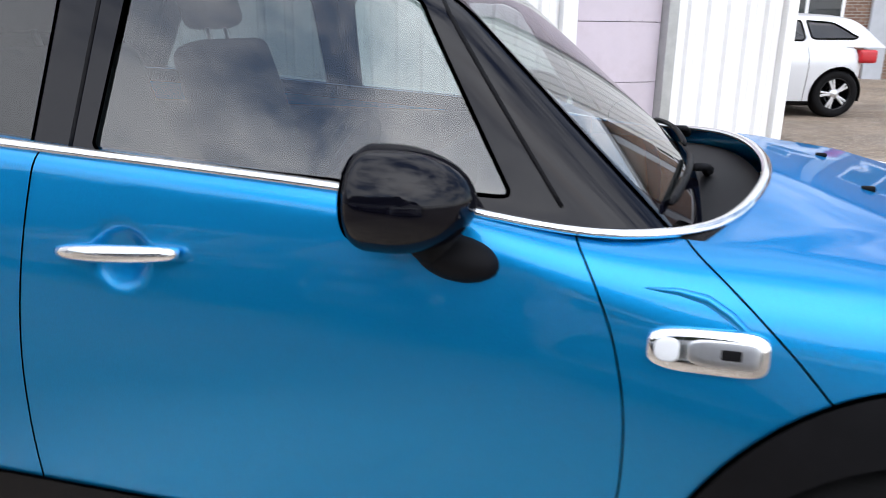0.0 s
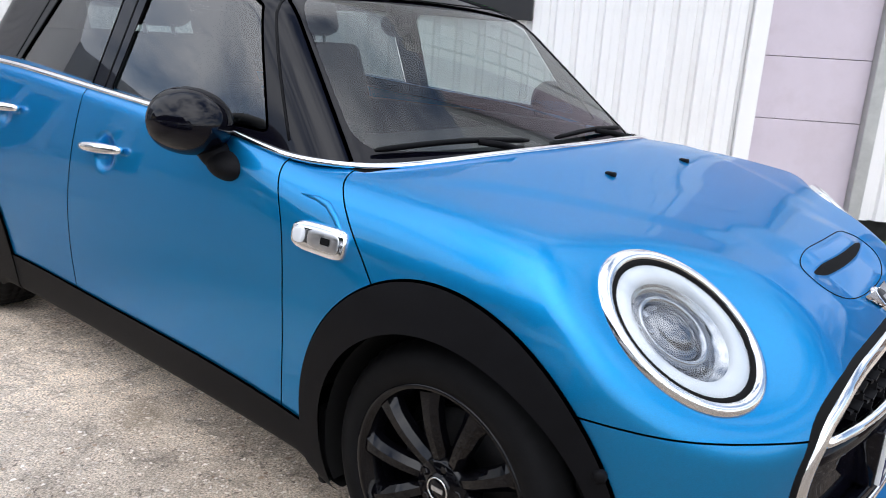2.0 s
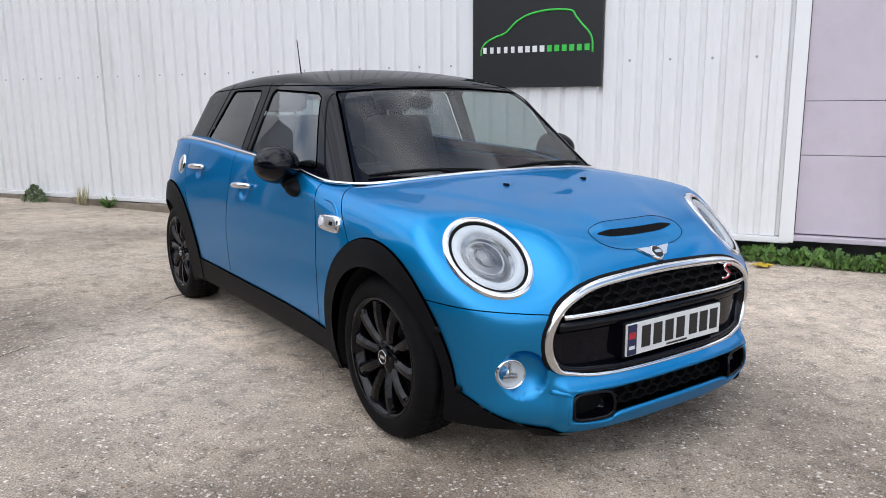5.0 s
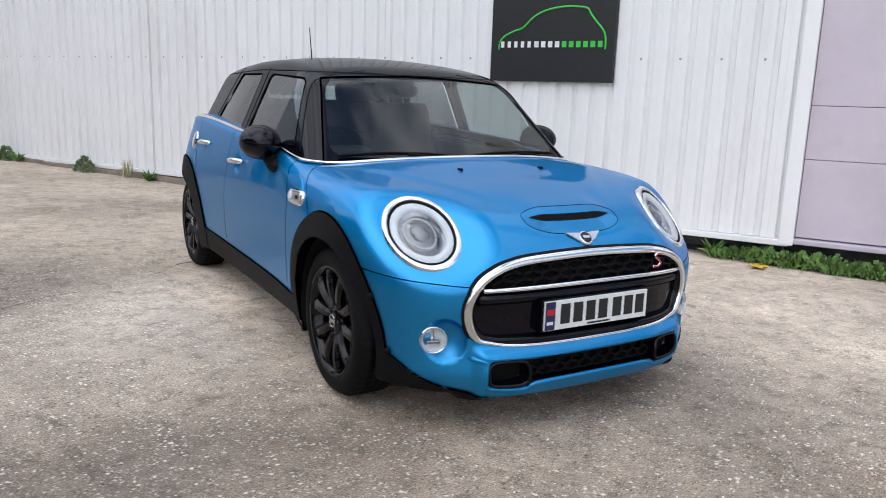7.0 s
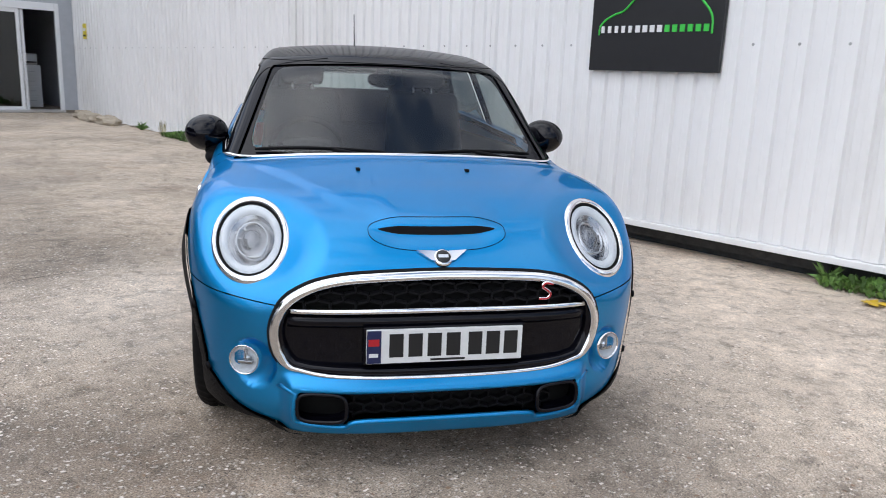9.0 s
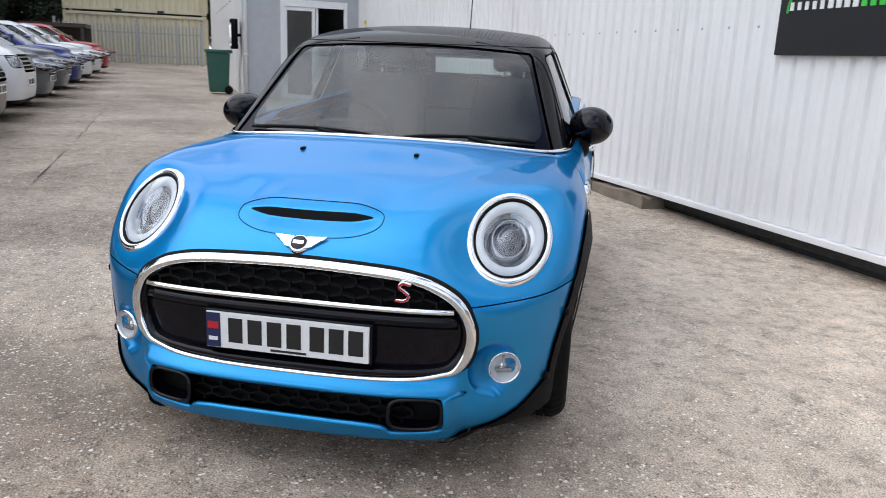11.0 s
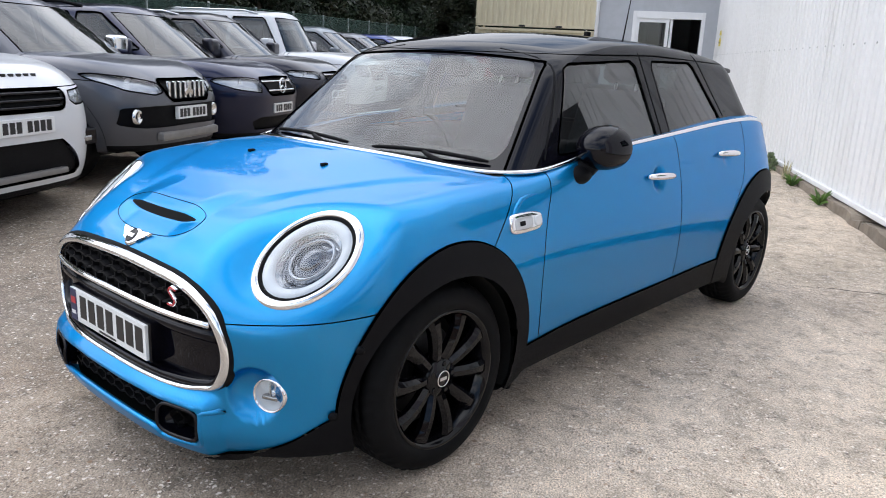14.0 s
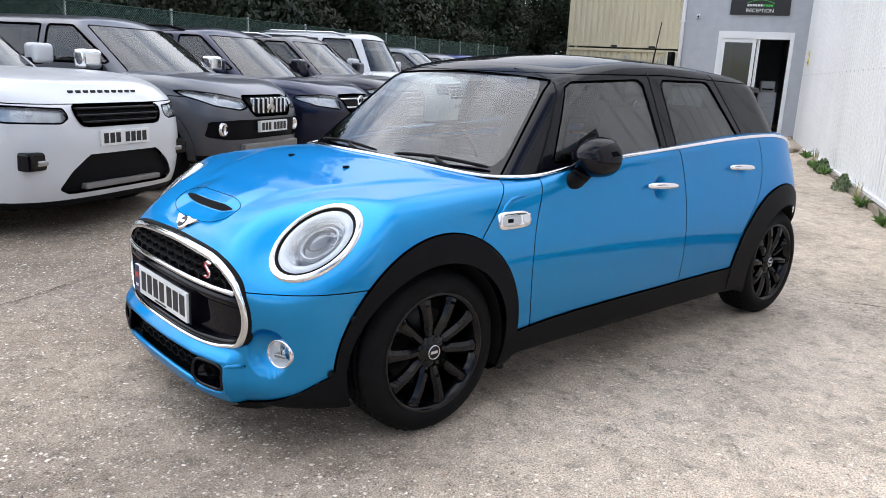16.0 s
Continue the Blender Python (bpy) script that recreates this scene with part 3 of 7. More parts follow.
# screws on the ribs, at two heights of rail
sv, sf = lathe([(0.0, 0.006), (0.006, 0.006), (0.010, 0.003), (0.011, 0.0)], 8, "y")
screw = None
for k in range(-47, 9):
    for z in (1.57, 3.4):
        x = -0.057 + k * 0.32
        if 0.80 < x < 1.68 or x < -15.1 or x > 2.5:
            continue
        if screw is None:
            screw = mesh_object("screw", [(a, -b, c) for a, b, c in sv], [f[::-1] for f in sf], GALV, wall_clad)
            me = screw.data
        else:
            screw = new("screw", me)
            screw.parent = wall_clad
        screw.location = (x, WALL_N - 0.031, z)
part("plinth", boxm(-15.2, 2.60, 3.56, 3.7, -0.2, 0.4), PLINTH, wall_clad)
part("drip_flashing", boxm(-15.2, 0.90, 3.335, 3.45, 0.150, 0.197, 0.006), CLAD, wall_clad)
part("corner_flashing", boxm(0.83, 0.935, 3.33, 3.48, 0.16, WALL_TOP, 0.006), CLAD, wall_clad)
part("corner_flashing", boxm(1.62, 1.70, 3.34, 3.48, 0.16, WALL_TOP, 0.006), GALV, wall_clad)
part("wall_end", boxm(2.59, 2.68, 3.34, 6.0, 0.0, WALL_TOP, 0.006), CLAD, wall_clad)
part("wall_body", boxm(-15.2, 2.5, 3.7, 3.9, 0, WALL_TOP), PLINTH, wall_clad)
part("base_rail", boxm(-15.2, 0.86, 3.50, 3.56, 0.05, 0.20, 0.004), PLINTH, wall_clad)

# lilac riveted door panels between the clad bays
door = root("steel_door", "pale lilac riveted steel door between clad bays", "door", GRID, kind="structure")
for z0, z1 in ((0.22, 0.825), (0.829, 1.232), (1.236, 2.10), (2.106, 3.2), (3.206, 5.1)):
    part("panel", boxm(0.94, 1.618, 3.43, 3.47, z0, z1, 0.003), LILAC, door)
rv, rf = lathe([(0.0, 0.004), (0.005, 0.003), (0.007, 0.0)], 8, "y")
rme = None
for z in (0.838, 1.245, 2.118):
    for i in range(7):
        if rme is None:
            ob = mesh_object("rivet", [(a, -b, c) for a, b, c in rv], [f[::-1] for f in rf], LILAC, door)
            rme = ob.data
        else:
            ob = new("rivet", rme)
            ob.parent = door
        ob.location = (0.985 + i * 0.098, 3.4295, z)
part("threshold", boxm(0.92, 1.66, 3.36, 3.5, 0.17, 0.21, 0.006), LILAC, door)

# kerb along the foot of the wall, broken at its end
kerb = root("kerb", "crumbling concrete kerb along the foot of the wall", "kerb", GRID, kind="structure")
for i, (a, b) in enumerate(((-15.5, -13.2), (-13.18, -10.9), (-10.88, -8.6), (-8.58, -6.3), (-6.28, -4.2), (-4.18, -3.05))):
    bm = bmesh.new()
    L = b - a
    box(bm, a, b, 3.27, 3.52, -0.05, 0.115 + float(rise((a + b) / 2)) * 0.4)
    bmesh.ops.subdivide_edges(bm, edges=[e for e in bm.edges if e.calc_length() > 0.3], cuts=int(L / 0.06), use_grid_fill=True)
    bmesh.ops.subdivide_edges(bm, edges=[e for e in bm.edges if abs(e.verts[0].co.x - e.verts[1].co.x) < 1e-4], cuts=2, use_grid_fill=True)
    for v in bm.verts:
        q = v.co * 5
        v.co += Vector((noise.noise(q), noise.noise(q + Vector((9, 0, 0))), noise.noise(q + Vector((0, 9, 0))))) * 0.022
        if v.co.z > 0.1 and noise.noise(v.co * 2.3) > 0.25:
            v.co.z -= 0.035
    part("kerb_stone", bm, KERB, kerb)

# trade sign on the wall; its name is drawn as bars
sign = root("wall_sign", "square black trade sign with green car outline on clad wall", "sign", GRID)
part("board", boxm(-1.745, -0.595, 3.33, 3.366, 1.37, 2.27, 0.003), SIGN_BLACK, sign)
arc = [(-1.685, 1.70), (-1.68, 1.76), (-1.64, 1.81), (-1.55, 1.855), (-1.46, 1.885), (-1.36, 1.975), (-1.24, 2.03), (-1.08, 2.055), (-0.94, 2.05), (-0.87, 2.035), (-0.84, 1.99), (-0.79, 1.93), (-0.73, 1.865), (-0.70, 1.80), (-0.695, 1.70)]
sx, sz = curve([(i, q[0]) for i, q in enumerate(arc)]), curve([(i, q[1]) for i, q in enumerate(arc)])
tt = np.linspace(0, len(arc) - 1, 70)
v, f = tube([(float(sx(t)) + 0.02, 3.327, float(sz(t)) - 0.055) for t in tt], 0.0085, 6)
mesh_object("car_outline", v, f, SIGN_GREEN, sign)
x = -1.645
for i in range(15):
    wdt = 0.030 if i < 5 else 0.040
    mat = SIGN_WHITE if i < 9 else SIGN_GREEN
    part("lettering_bar", boxm(x, x + wdt, 3.324, 3.331, 1.662, 1.714), mat, sign)
    x += 0.0645

for a, b in zip(S_JOINTS, S_JOINTS[1:]):
    for c, d in zip(N_JOINTS, N_JOINTS[1:]):
        if c >= 3.5 and b < 2.0:
            continue
        slab(a, b, c, d)
crack([(-38, -1.86), (-20, -1.87), (-8, -1.85), (-2.5, -1.88), (1.0, -1.85), (9.6, -1.86)], 0.008, 0.024, 3, "joint_fill")
crack([(-2.45, -8.6), (-2.46, -1.86), (-2.44, -1.3), (-2.55, -0.86), (-2.59, -0.5)], 0.0048, 0.030, 5, "joint_fill")
crack([(-2.59, -0.5), (-2.57, -0.4), (-2.54, -0.2), (-2.585, -0.09), (-2.565, 0.04), (-2.58, 0.26), (-2.62, 0.38), (-2.68, 0.51), (-2.65, 0.66)], 0.0125, 0.012, 21, "joint_fill")
crack([(-2.65, 0.66), (-2.58, 0.9), (-2.40, 1.4), (-2.30, 2.3), (-2.30, 3.4)], 0.0048, 0.030, 5, "joint_fill")
crack([(-8.45, -8.6), (-8.45, 3.4)], 0.005, 0.012, 6, "joint_fill")
crack([(3.6, -8.6), (3.6, 9)], 0.008, 0.012, 8, "joint_fill")
crack([(0.2, -3.4), (0.9, -2.9), (1.3, -2.4), (1.35, -1.9)], 0.004, 0.03, 9)

# ---- the blue five-door hatchback: nose along +x, front axle over the origin ----
WHEEL_R, BASE = 0.308, -2.567
NOSE = curve([(0.08, 0.60), (0.16, 0.655), (0.22, 0.680), (0.30, 0.672), (0.40, 0.668), (0.50, 0.672), (0.58, 0.664), (0.64, 0.640), (0.70, 0.605), (0.80, 0.53), (0.95, 0.42)])
TAIL = curve([(0.08, 0.44), (0.3, 0.60), (0.5, 0.79), (0.7, 0.82), (0.9, 0.76), (1.05, 0.68)])
HOOD = curve([(-3.4, 1.0), (-2.8, 1.035), (-2.4, 1.045), (-1.45, 0.997), (-0.8, 0.952), (-0.55, 0.930), (-0.3, 0.922), (-0.1, 0.908), (0.1, 0.880), (0.3, 0.838), (0.46, 0.785), (0.58, 0.728), (0.70, 0.64)])
HALF = curve([(0.05, 0.74), (0.2, 0.785), (0.33, 0.806), (0.5, 0.822), (0.62, 0.824), (0.75, 0.813), (0.85, 0.797), (0.95, 0.775), (1.05, 0.750), (1.2, 0.70)])
# the oval headlamps lie back on the wings: centre, facing, long and short axes
LAMP_C, LAMP_N = np.array([0.379, 0.597, 0.7195]), np.array([0.6285, 0.3398, 0.6997])
LAMP_H, LAMP_U = np.array([-0.7773, 0.2410, 0.5812]), np.array([0.0289, -0.9091, 0.4156])
LAMP_LONG, LAMP_SHORT = 0.183 / 0.147, 0.1325 / 0.147
CUPS = ((-1.325, 0.832, 0.850), (-2.05, 0.880, 0.858))
FOG_C = np.array([0.560, 0.590, 0.362])


def lamp_coords(P):
    """Height over the lamp's plane, and distance from its axis with the oval drawn as a circle."""
    d = np.stack([P[:, 0], np.abs(P[:, 1]), P[:, 2]], 1) - LAMP_C
    return d @ LAMP_N, np.hypot(d @ LAMP_H / LAMP_LONG, d @ LAMP_U / LAMP_SHORT)


def body_field(P):
    x, y, z = P[:, 0], np.abs(P[:, 1]), P[:, 2]
    w = HALF(z) + 0.020 * np.exp(-((x - 0.02) / 0.42) ** 2) * sstep(0.85, 0.6, z) + 0.024 * np.exp(-((x + 2.56) / 0.5) ** 2) * sstep(1.0, 0.6, z)
    lip = 0.034 * sstep(0.515, 0.470, y) * sstep(0.125, 0.16, z) * sstep(0.352, 0.305, z)
    af = NOSE(z) + lip + 0.12
    ar = TAIL(z)
    nf = 3.1
    u = np.maximum(x + 0.12, 0) / af
    v = np.maximum(-2.36 - x, 0) / ar
    q = (np.power(u, nf) + np.power(v, 2.6) + np.power(y / w, np.where(u > 0, nf, 2.6)) + 1e-9)
    side = (np.power(q, 1 / np.where(u > 0, nf, 2.6)) - 1) * 0.75
    crown = HOOD(x) - 0.030 * np.power(y / 0.7, 2.4) * sstep(0.5, -0.3, x) * sstep(-1.0, -0.3, x)
    # the bonnet rises towards the scuttle
    crown = crown + 0.023 * sstep(0.14, -0.24, x) * sstep(-1.2, -0.6, x) * np.maximum(1 - (y / 0.72) ** 2, 0)
    # soft crease from the lamps to the corners of the scuttle
    edge = 0.336 + (0.266 - x) * 0.64
    crown = crown + 0.005 * sstep(edge + 0.05, edge - 0.03, y) * sstep(0.42, 0.28, x) * sstep(-0.35, -0.1, x)
    # bonnet intake: a raised lip with a steep mouth and a ramp in front of it
    xs = x + 0.020 * np.power(y / 0.3, 2)
    across = sstep(0.235, 0.12, y)
    crown = crown + across * (0.013 * sstep(0.28, 0.45, xs) * sstep(0.500, 0.484, xs) - 0.013 * sstep(0.484, 0.500, xs) * sstep(0.60, 0.51, xs))
    f = smax(side, (z - crown) * 0.95, 0.045 + 0.060 * sstep(-0.75, -0.25, x))
    a, r = lamp_coords(P)
    rim = np.maximum(r - 0.140, 0)
    f = smax(f, (a - 0.008 - 0.24 * rim - 1.6 * rim * rim) * 0.8, 0.05)
    # finger cups behind the door handles
    for hx, hz, hy in CUPS:
        f = smax(f, 0.072 - np.sqrt((x - hx) ** 2 + (y - hy) ** 2 + (z - hz) ** 2), 0.012)
    # fog lamp cups
    along = (x - FOG_C[0]) * 0.853 + (y - FOG_C[1]) * 0.522
    over = (y - FOG_C[1]) * 0.853 - (x - FOG_C[0]) * 0.522
    d = np.sqrt((along / 0.62) ** 2 + over ** 2 + (z - FOG_C[2]) ** 2)
    f = smax(f, (0.079 - d) * 0.6, 0.006)
    # crease under the scuttle vent and along the sill
    return smax(f, 0.165 + 0.045 * sstep(-2.3, -2.15, x) * sstep(-0.32, -0.45, x) - 0.03 * sstep(0.56, 0.50, y) * sstep(0.3, 0.5, x) - z, 0.03)


ROOF = curve([(-3.2, 1.27), (-2.75, 1.328), (-2.4, 1.373), (-2.0, 1.404), (-1.6, 1.418), (-1.25, 1.408), (-0.95, 1.365), (-0.75, 1.32)])


def cabin_field(P):
    x, y, z = P[:, 0], np.abs(P[:, 1]), P[:, 2]
    w = 0.740 - (z - 0.95) * 0.44 - 0.05 * sstep(-1.7, -2.9, x) - 0.034 * sstep(-1.0, -0.4, x)
    side = (y - w) * 0.95
    roof = z - (ROOF(x) - 0.006 - 0.046 * np.power(y / 0.6, 2.2))
    front = ((x + 0.325) + 1.17 * (z - 0.91) + 0.075 * np.power(y / 0.65, 2)) * 0.65
    back = (-(x + 2.90) + 0.62 * (z - 1.0) + 0.10 * np.power(y / 0.6, 2.2)) * 0.8
    f = smax(smax(side, front, 0.07), back, 0.16)
    f = smax(f, roof, 0.055)
    return smax(f, 0.80 - z, 0.02)


def on_side(x, z, sgn, field=body_field):
    p = shoot(field, np.array([[x, 0.0, z]]), np.array([[0, float(sgn), 0]]))
    return p[0], gradient(field, p)[0]


def on_nose(y, z, field=body_field):
    p = shoot(field, np.array([[0.1, y, z]]), np.array([[1.0, 0, 0]]))
    return p[0], gradient(field, p)[0]


def on_top(x, y, field=body_field, z0=0.6):
    p = shoot(field, np.array([[x, y, z0]]), np.array([[0, 0, 1.0]]))
    return p[0], gradient(field, p)[0]


def strip_x(y):
    return -0.180 - 0.174 * np.power(np.abs(y) / 0.69, 2.23)


GRILLE = [(0.0, 0.652), (0.25, 0.645), (0.36, 0.632), (0.43, 0.609), (0.485, 0.572), (0.515, 0.52), (0.525, 0.47), (0.515, 0.415), (0.485, 0.368), (0.44, 0.354), (0.36, 0.343), (0.2, 0.339), (0.0, 0.338)]
GRILLE = GRILLE + [(-y, z) for y, z in GRILLE[-2:0:-1]]
INTAKE = [(-0.445, 0.192), (-0.468, 0.215), (-0.462, 0.288), (-0.44, 0.303), (0.44, 0.303), (0.462, 0.288), (0.468, 0.215), (0.445, 0.192), (0.315, 0.182), (0.24, 0.205), (-0.24, 0.205), (-0.315, 0.182)]
ARCH_F, ARCH_R = (-0.005, 0.30, 0.395, 0.448), (-2.535, 0.30, 0.495, 0.468, 0.42)


def ellipse(cx, cz, rx, rz, rb=None):
    return lambda P: (np.sqrt(((P[:, 0] - cx) / np.where(P[:, 0] < cx, rb or rx, rx)) ** 2 + ((P[:, 2] - cz) / rz) ** 2) - 1) * min(rx, rz)


hatch = root("hatchback_car", "metallic light blue five-door hatchback with black roof and wheels", "car", Matrix.Translation((0, -0.012, 0)))
whole = skin(body_field, -2.30, 0.02, 0.56, 210, 170, 400)

# wheel wells
well_f = lambda P: np.maximum(np.hypot(P[:, 0] - 0.012, P[:, 2] - 0.308) - 0.343, 0.45 - np.abs(P[:, 1]))
well_r = lambda P: np.maximum(np.hypot(P[:, 0] - BASE, P[:, 2] - 0.308) - 0.343, 0.45 - np.abs(P[:, 1]))
_, rest, _, _ = clip(whole, well_f)
_, rest, _, _ = clip(rest, well_r)
# underside
under, rest, _, _ = clip(rest, lambda P: P[:, 2] - 0.172 - 0.045 * sstep(-2.3, -2.15, P[:, 0]) * sstep(-0.32, -0.45, P[:, 0]) + 0.03 * sstep(0.3, 0.5, P[:, 0]))
skin_part("underbody", under, DARK, hatch)
# arch trims
arches = []
trim_edge = []
for spec in (ARCH_F, ARCH_R):
    g = ellipse(*spec)
    a, rest, s1, n1 = clip(rest, lambda P: np.maximum(g(P), 0.5 - np.abs(P[:, 1])))
    arches.append(a)
    trim_edge.append((s1, n1))
SILL = curve([(-2.3, 0.355), (-1.5, 0.345), (-0.4, 0.318), (-0.2, 0.30)])
sill, rest, s1, n1 = clip(rest, lambda P: np.maximum.reduce([P[:, 2] - SILL(P[:, 0]), P[:, 0] + 0.15, -2.45 - P[:, 0]]))
trim_edge.append((s1, n1))
LOWER = curve([(0.30, 0.328), (0.42, 0.280), (0.50, 0.222), (0.58, 0.176), (0.70, 0.138)])
chin, rest, s1, n1 = clip(rest, lambda P: np.maximum(P[:, 2] - LOWER(P[:, 0]), np.maximum(0.3 - P[:, 0], 0.44 - np.abs(P[:, 1]))))
rear_low, rest, s1, n1 = clip(rest, lambda P: np.maximum(P[:, 2] - 0.27, P[:, 0] + 2.9))
trim_edge.append((s1, n1))
for a in arches:
    for m in both_sides(a):
        ob = skin_part("arch_trim", m, TRIM, hatch, lift=0.009)
for m in both_sides(sill):
    skin_part("sill_trim", m, TRIM, hatch, lift=0.006)
for m in both_sides(chin):
    skin_part("bumper_corner_trim", m, TRIM, hatch, lift=0.009)
skin_part("rear_valance", rear_low, TRIM, hatch, lift=0.004)
seam("trim_edge", trim_edge, DARK, hatch, half=0.006, lift=0.004)

# openings at the nose
front_of = lambda P: 0.3 - P[:, 0]
grille_in, rest, gs, gn = clip(rest, lambda P: np.maximum(poly_field(GRILLE)(P[:, 1], P[:, 2]), front_of(P)))
intake_in, rest, isg, isn = clip(rest, lambda P: np.maximum(poly_field(INTAKE)(P[:, 1], P[:, 2]), front_of(P)))
lamp_in, rest, ls, ln = clip(rest, lambda P: np.maximum(lamp_coords(P)[1] - 0.138, -0.1 - lamp_coords(P)[0]))

# the cabin sits here: open the top of the shell
_, rest, _, _ = clip(rest, lambda P: np.maximum(cabin_field(P) + 0.02 + 0.045 * sstep(-1.0, -0.75, P[:, 0]) * sstep(0.45, 0.58, np.abs(P[:, 1])), 0.75 - P[:, 2]))
cowl, rest, cs, cn = clip(rest, lambda P: np.maximum.reduce([P[:, 0] - strip_x(P[:, 1]), -0.56 - P[:, 0], 0.84 - P[:, 2], np.abs(P[:, 1]) - 0.685]))
skin_part("scuttle_cowl", cowl, TRIM, hatch, lift=-0.040)

# panels
HOOD_LINE = curve([(0.55, 0.03), (0.62, -0.075), (0.69, -0.150), (0.78, -0.235), (0.86, -0.325), (0.91, -0.392), (1.0, -0.45)])
bonnet, rest, b1, bn1 = clip(rest, lambda P: np.maximum(HOOD_LINE(P[:, 2]) - P[:, 0], 0.621 - 0.102 * P[:, 0] - P[:, 2]))
bumper, rest, _, _ = clip(rest, lambda P: np.maximum(0.1 - P[:, 0], P[:, 2] - 0.62))
DOOR_A = curve([(0.28, -0.490), (0.4, -0.468), (0.55, -0.452), (0.7, -0.463), (0.8, -0.492), (0.88, -0.532), (0.93, -0.567), (1.1, -0.62)])
DOOR_B = curve([(0.28, -1.555), (0.5, -1.55), (0.8, -1.53), (1.0, -1.505), (1.1, -1.49)])
DOOR_C = curve([(0.3, -2.02), (0.55, -2.10), (0.75, -2.24), (0.9, -2.29), (1.05, -2.28)])
fender, rest, d1, dn1 = clip(rest, lambda P: DOOR_A(P[:, 2]) - P[:, 0])
front_door, rest, d2, dn2 = clip(rest, lambda P: DOOR_B(P[:, 2]) - P[:, 0])
rear_door, quarter, d3, dn3 = clip(rest, lambda P: DOOR_C(P[:, 2]) - P[:, 0])
mouth = lambda P: np.maximum.reduce([np.abs(P[:, 0] + 0.020 * (P[:, 1] / 0.3) ** 2 - 0.492) - 0.0060 * np.sqrt(np.maximum(1 - (P[:, 1] / 0.198) ** 4, 0)), np.abs(P[:, 1]) - 0.197, 0.6 - P[:, 2]])
slot, bonnet, _, _ = clip(bonnet, mouth)
skin_part("bonnet", bonnet, BLUE, hatch)
# no opening is cut: the slot's inner shade is a dark patch of bonnet skin
skin_part("bonnet_intake_slot", slot, DARK, hatch)
skin_part("front_bumper", bumper, BLUE, hatch)
for nm, M in (("front_wing", fender), ("front_door", front_door), ("rear_door", rear_door)):
    for m in both_sides(M):
        skin_part(nm, m, BLUE, hatch)
skin_part("rear_quarter", quarter, BLUE, hatch)
seam("shut_line", [(b1, bn1), (d1, dn1), (d2, dn2), (d3, dn3)], DARK, hatch)

# grille insert, set back
upper_in, lower_in, _, _ = clip(grille_in, lambda P: 0.535 - P[:, 2])
V, N, T = upper_in
skin_part("grille_backing", (V - np.array([0.045, 0, 0]), N, T), DARK, hatch)
V, N, T = lower_in
skin_part("grille_plinth", (V - np.array([0.026, 0, 0]), N, T), GLOSS_BLACK, hatch, "gloss black plinth behind the number plate")
V, N, T = intake_in
skin_part("lower_intake_backing", (V - np.array([0.07, 0, 0]), N, T), DARK, hatch)


def nose_ring(poly, steps=4, grow=0.0, dx=0.0):
    ys, zs = curve([(i, q[0]) for i, q in enumerate(poly + poly[:3])]), curve([(i, q[1]) for i, q in enumerate(poly + poly[:3])])
    out, ups = [], []
    for t in np.linspace(1, len(poly) + 1, len(poly) * steps, endpoint=False):
        p, nn = on_nose(float(ys(t)) , float(zs(t)))
        out.append((p[0] + dx, p[1], p[2]))
        ups.append(nn)
    return out, ups


ring, ups = nose_ring(GRILLE)
v, f = tube(ring, [0.0075 + 0.0095 * float(sstep(0.345, 0.40, p[2])) for p in ring], 10, True, 0.7, ups)
mesh_object("grille_surround", v, f, CHROME, hatch)["label"] = "polished chrome grille surround"
# added dark ring: its colour stands in for the shaded gap round the surround
v, f = tube([(p[0] - 0.010, p[1] * 1.006, 0.49 + (p[2] - 0.49) * 1.012) for p in ring], [0.010 + 0.0115 * float(sstep(0.345, 0.40, p[2])) for p in ring], 8, True, 0.7, ups)
mesh_object("grille_gap_ring", v, f, DARK, hatch)
inner = [(p[0] - 0.02, p[1] * 0.965, 0.49 + (p[2] - 0.49) * 0.93) for p in ring]
v, f = tube(inner, 0.016, 8, True, 1.5, ups)
mesh_object("grille_inner_rim", v, f, GLOSS_BLACK, hatch)


def nose_bar(y0, y1, z, h, d, dx, mat, name, label="", k=25, bow=0.0):
    pts = []
    for y in np.linspace(y0, y1, k):
        p, _ = on_nose(float(y), z)
        pts.append((p[0] + dx, float(y), z - bow * (y / y1) ** 2))
    vs, fs = [], []
    for x, y, zz in pts:
        for a in range(8):
            t = 2 * math.pi * (a + 0.5) / 8
            vs.append((x + d * math.cos(t), y, zz + h * math.sin(t)))
    for i in range(k - 1):
        for a in range(8):
            fs.append((i * 8 + a, (i + 1) * 8 + a, (i + 1) * 8 + (a + 1) % 8, i * 8 + (a + 1) % 8))
    fs += [tuple(range(8)), tuple(range((k - 1) * 8 + 7, (k - 1) * 8 - 1, -1))]
    ob = mesh_object(name, vs, fs, mat, hatch)
    if label:
        ob["label"] = label
    return ob


nose_bar(-0.475, 0.475, 0.552, 0.0095, 0.012, -0.004, CHROME, "grille_bar", "slim chrome grille bar", bow=0.006)
nose_bar(-0.485, 0.485, 0.517, 0.024, 0.03, -0.03, GLOSS_BLACK, "grille_shelf", bow=0.004)


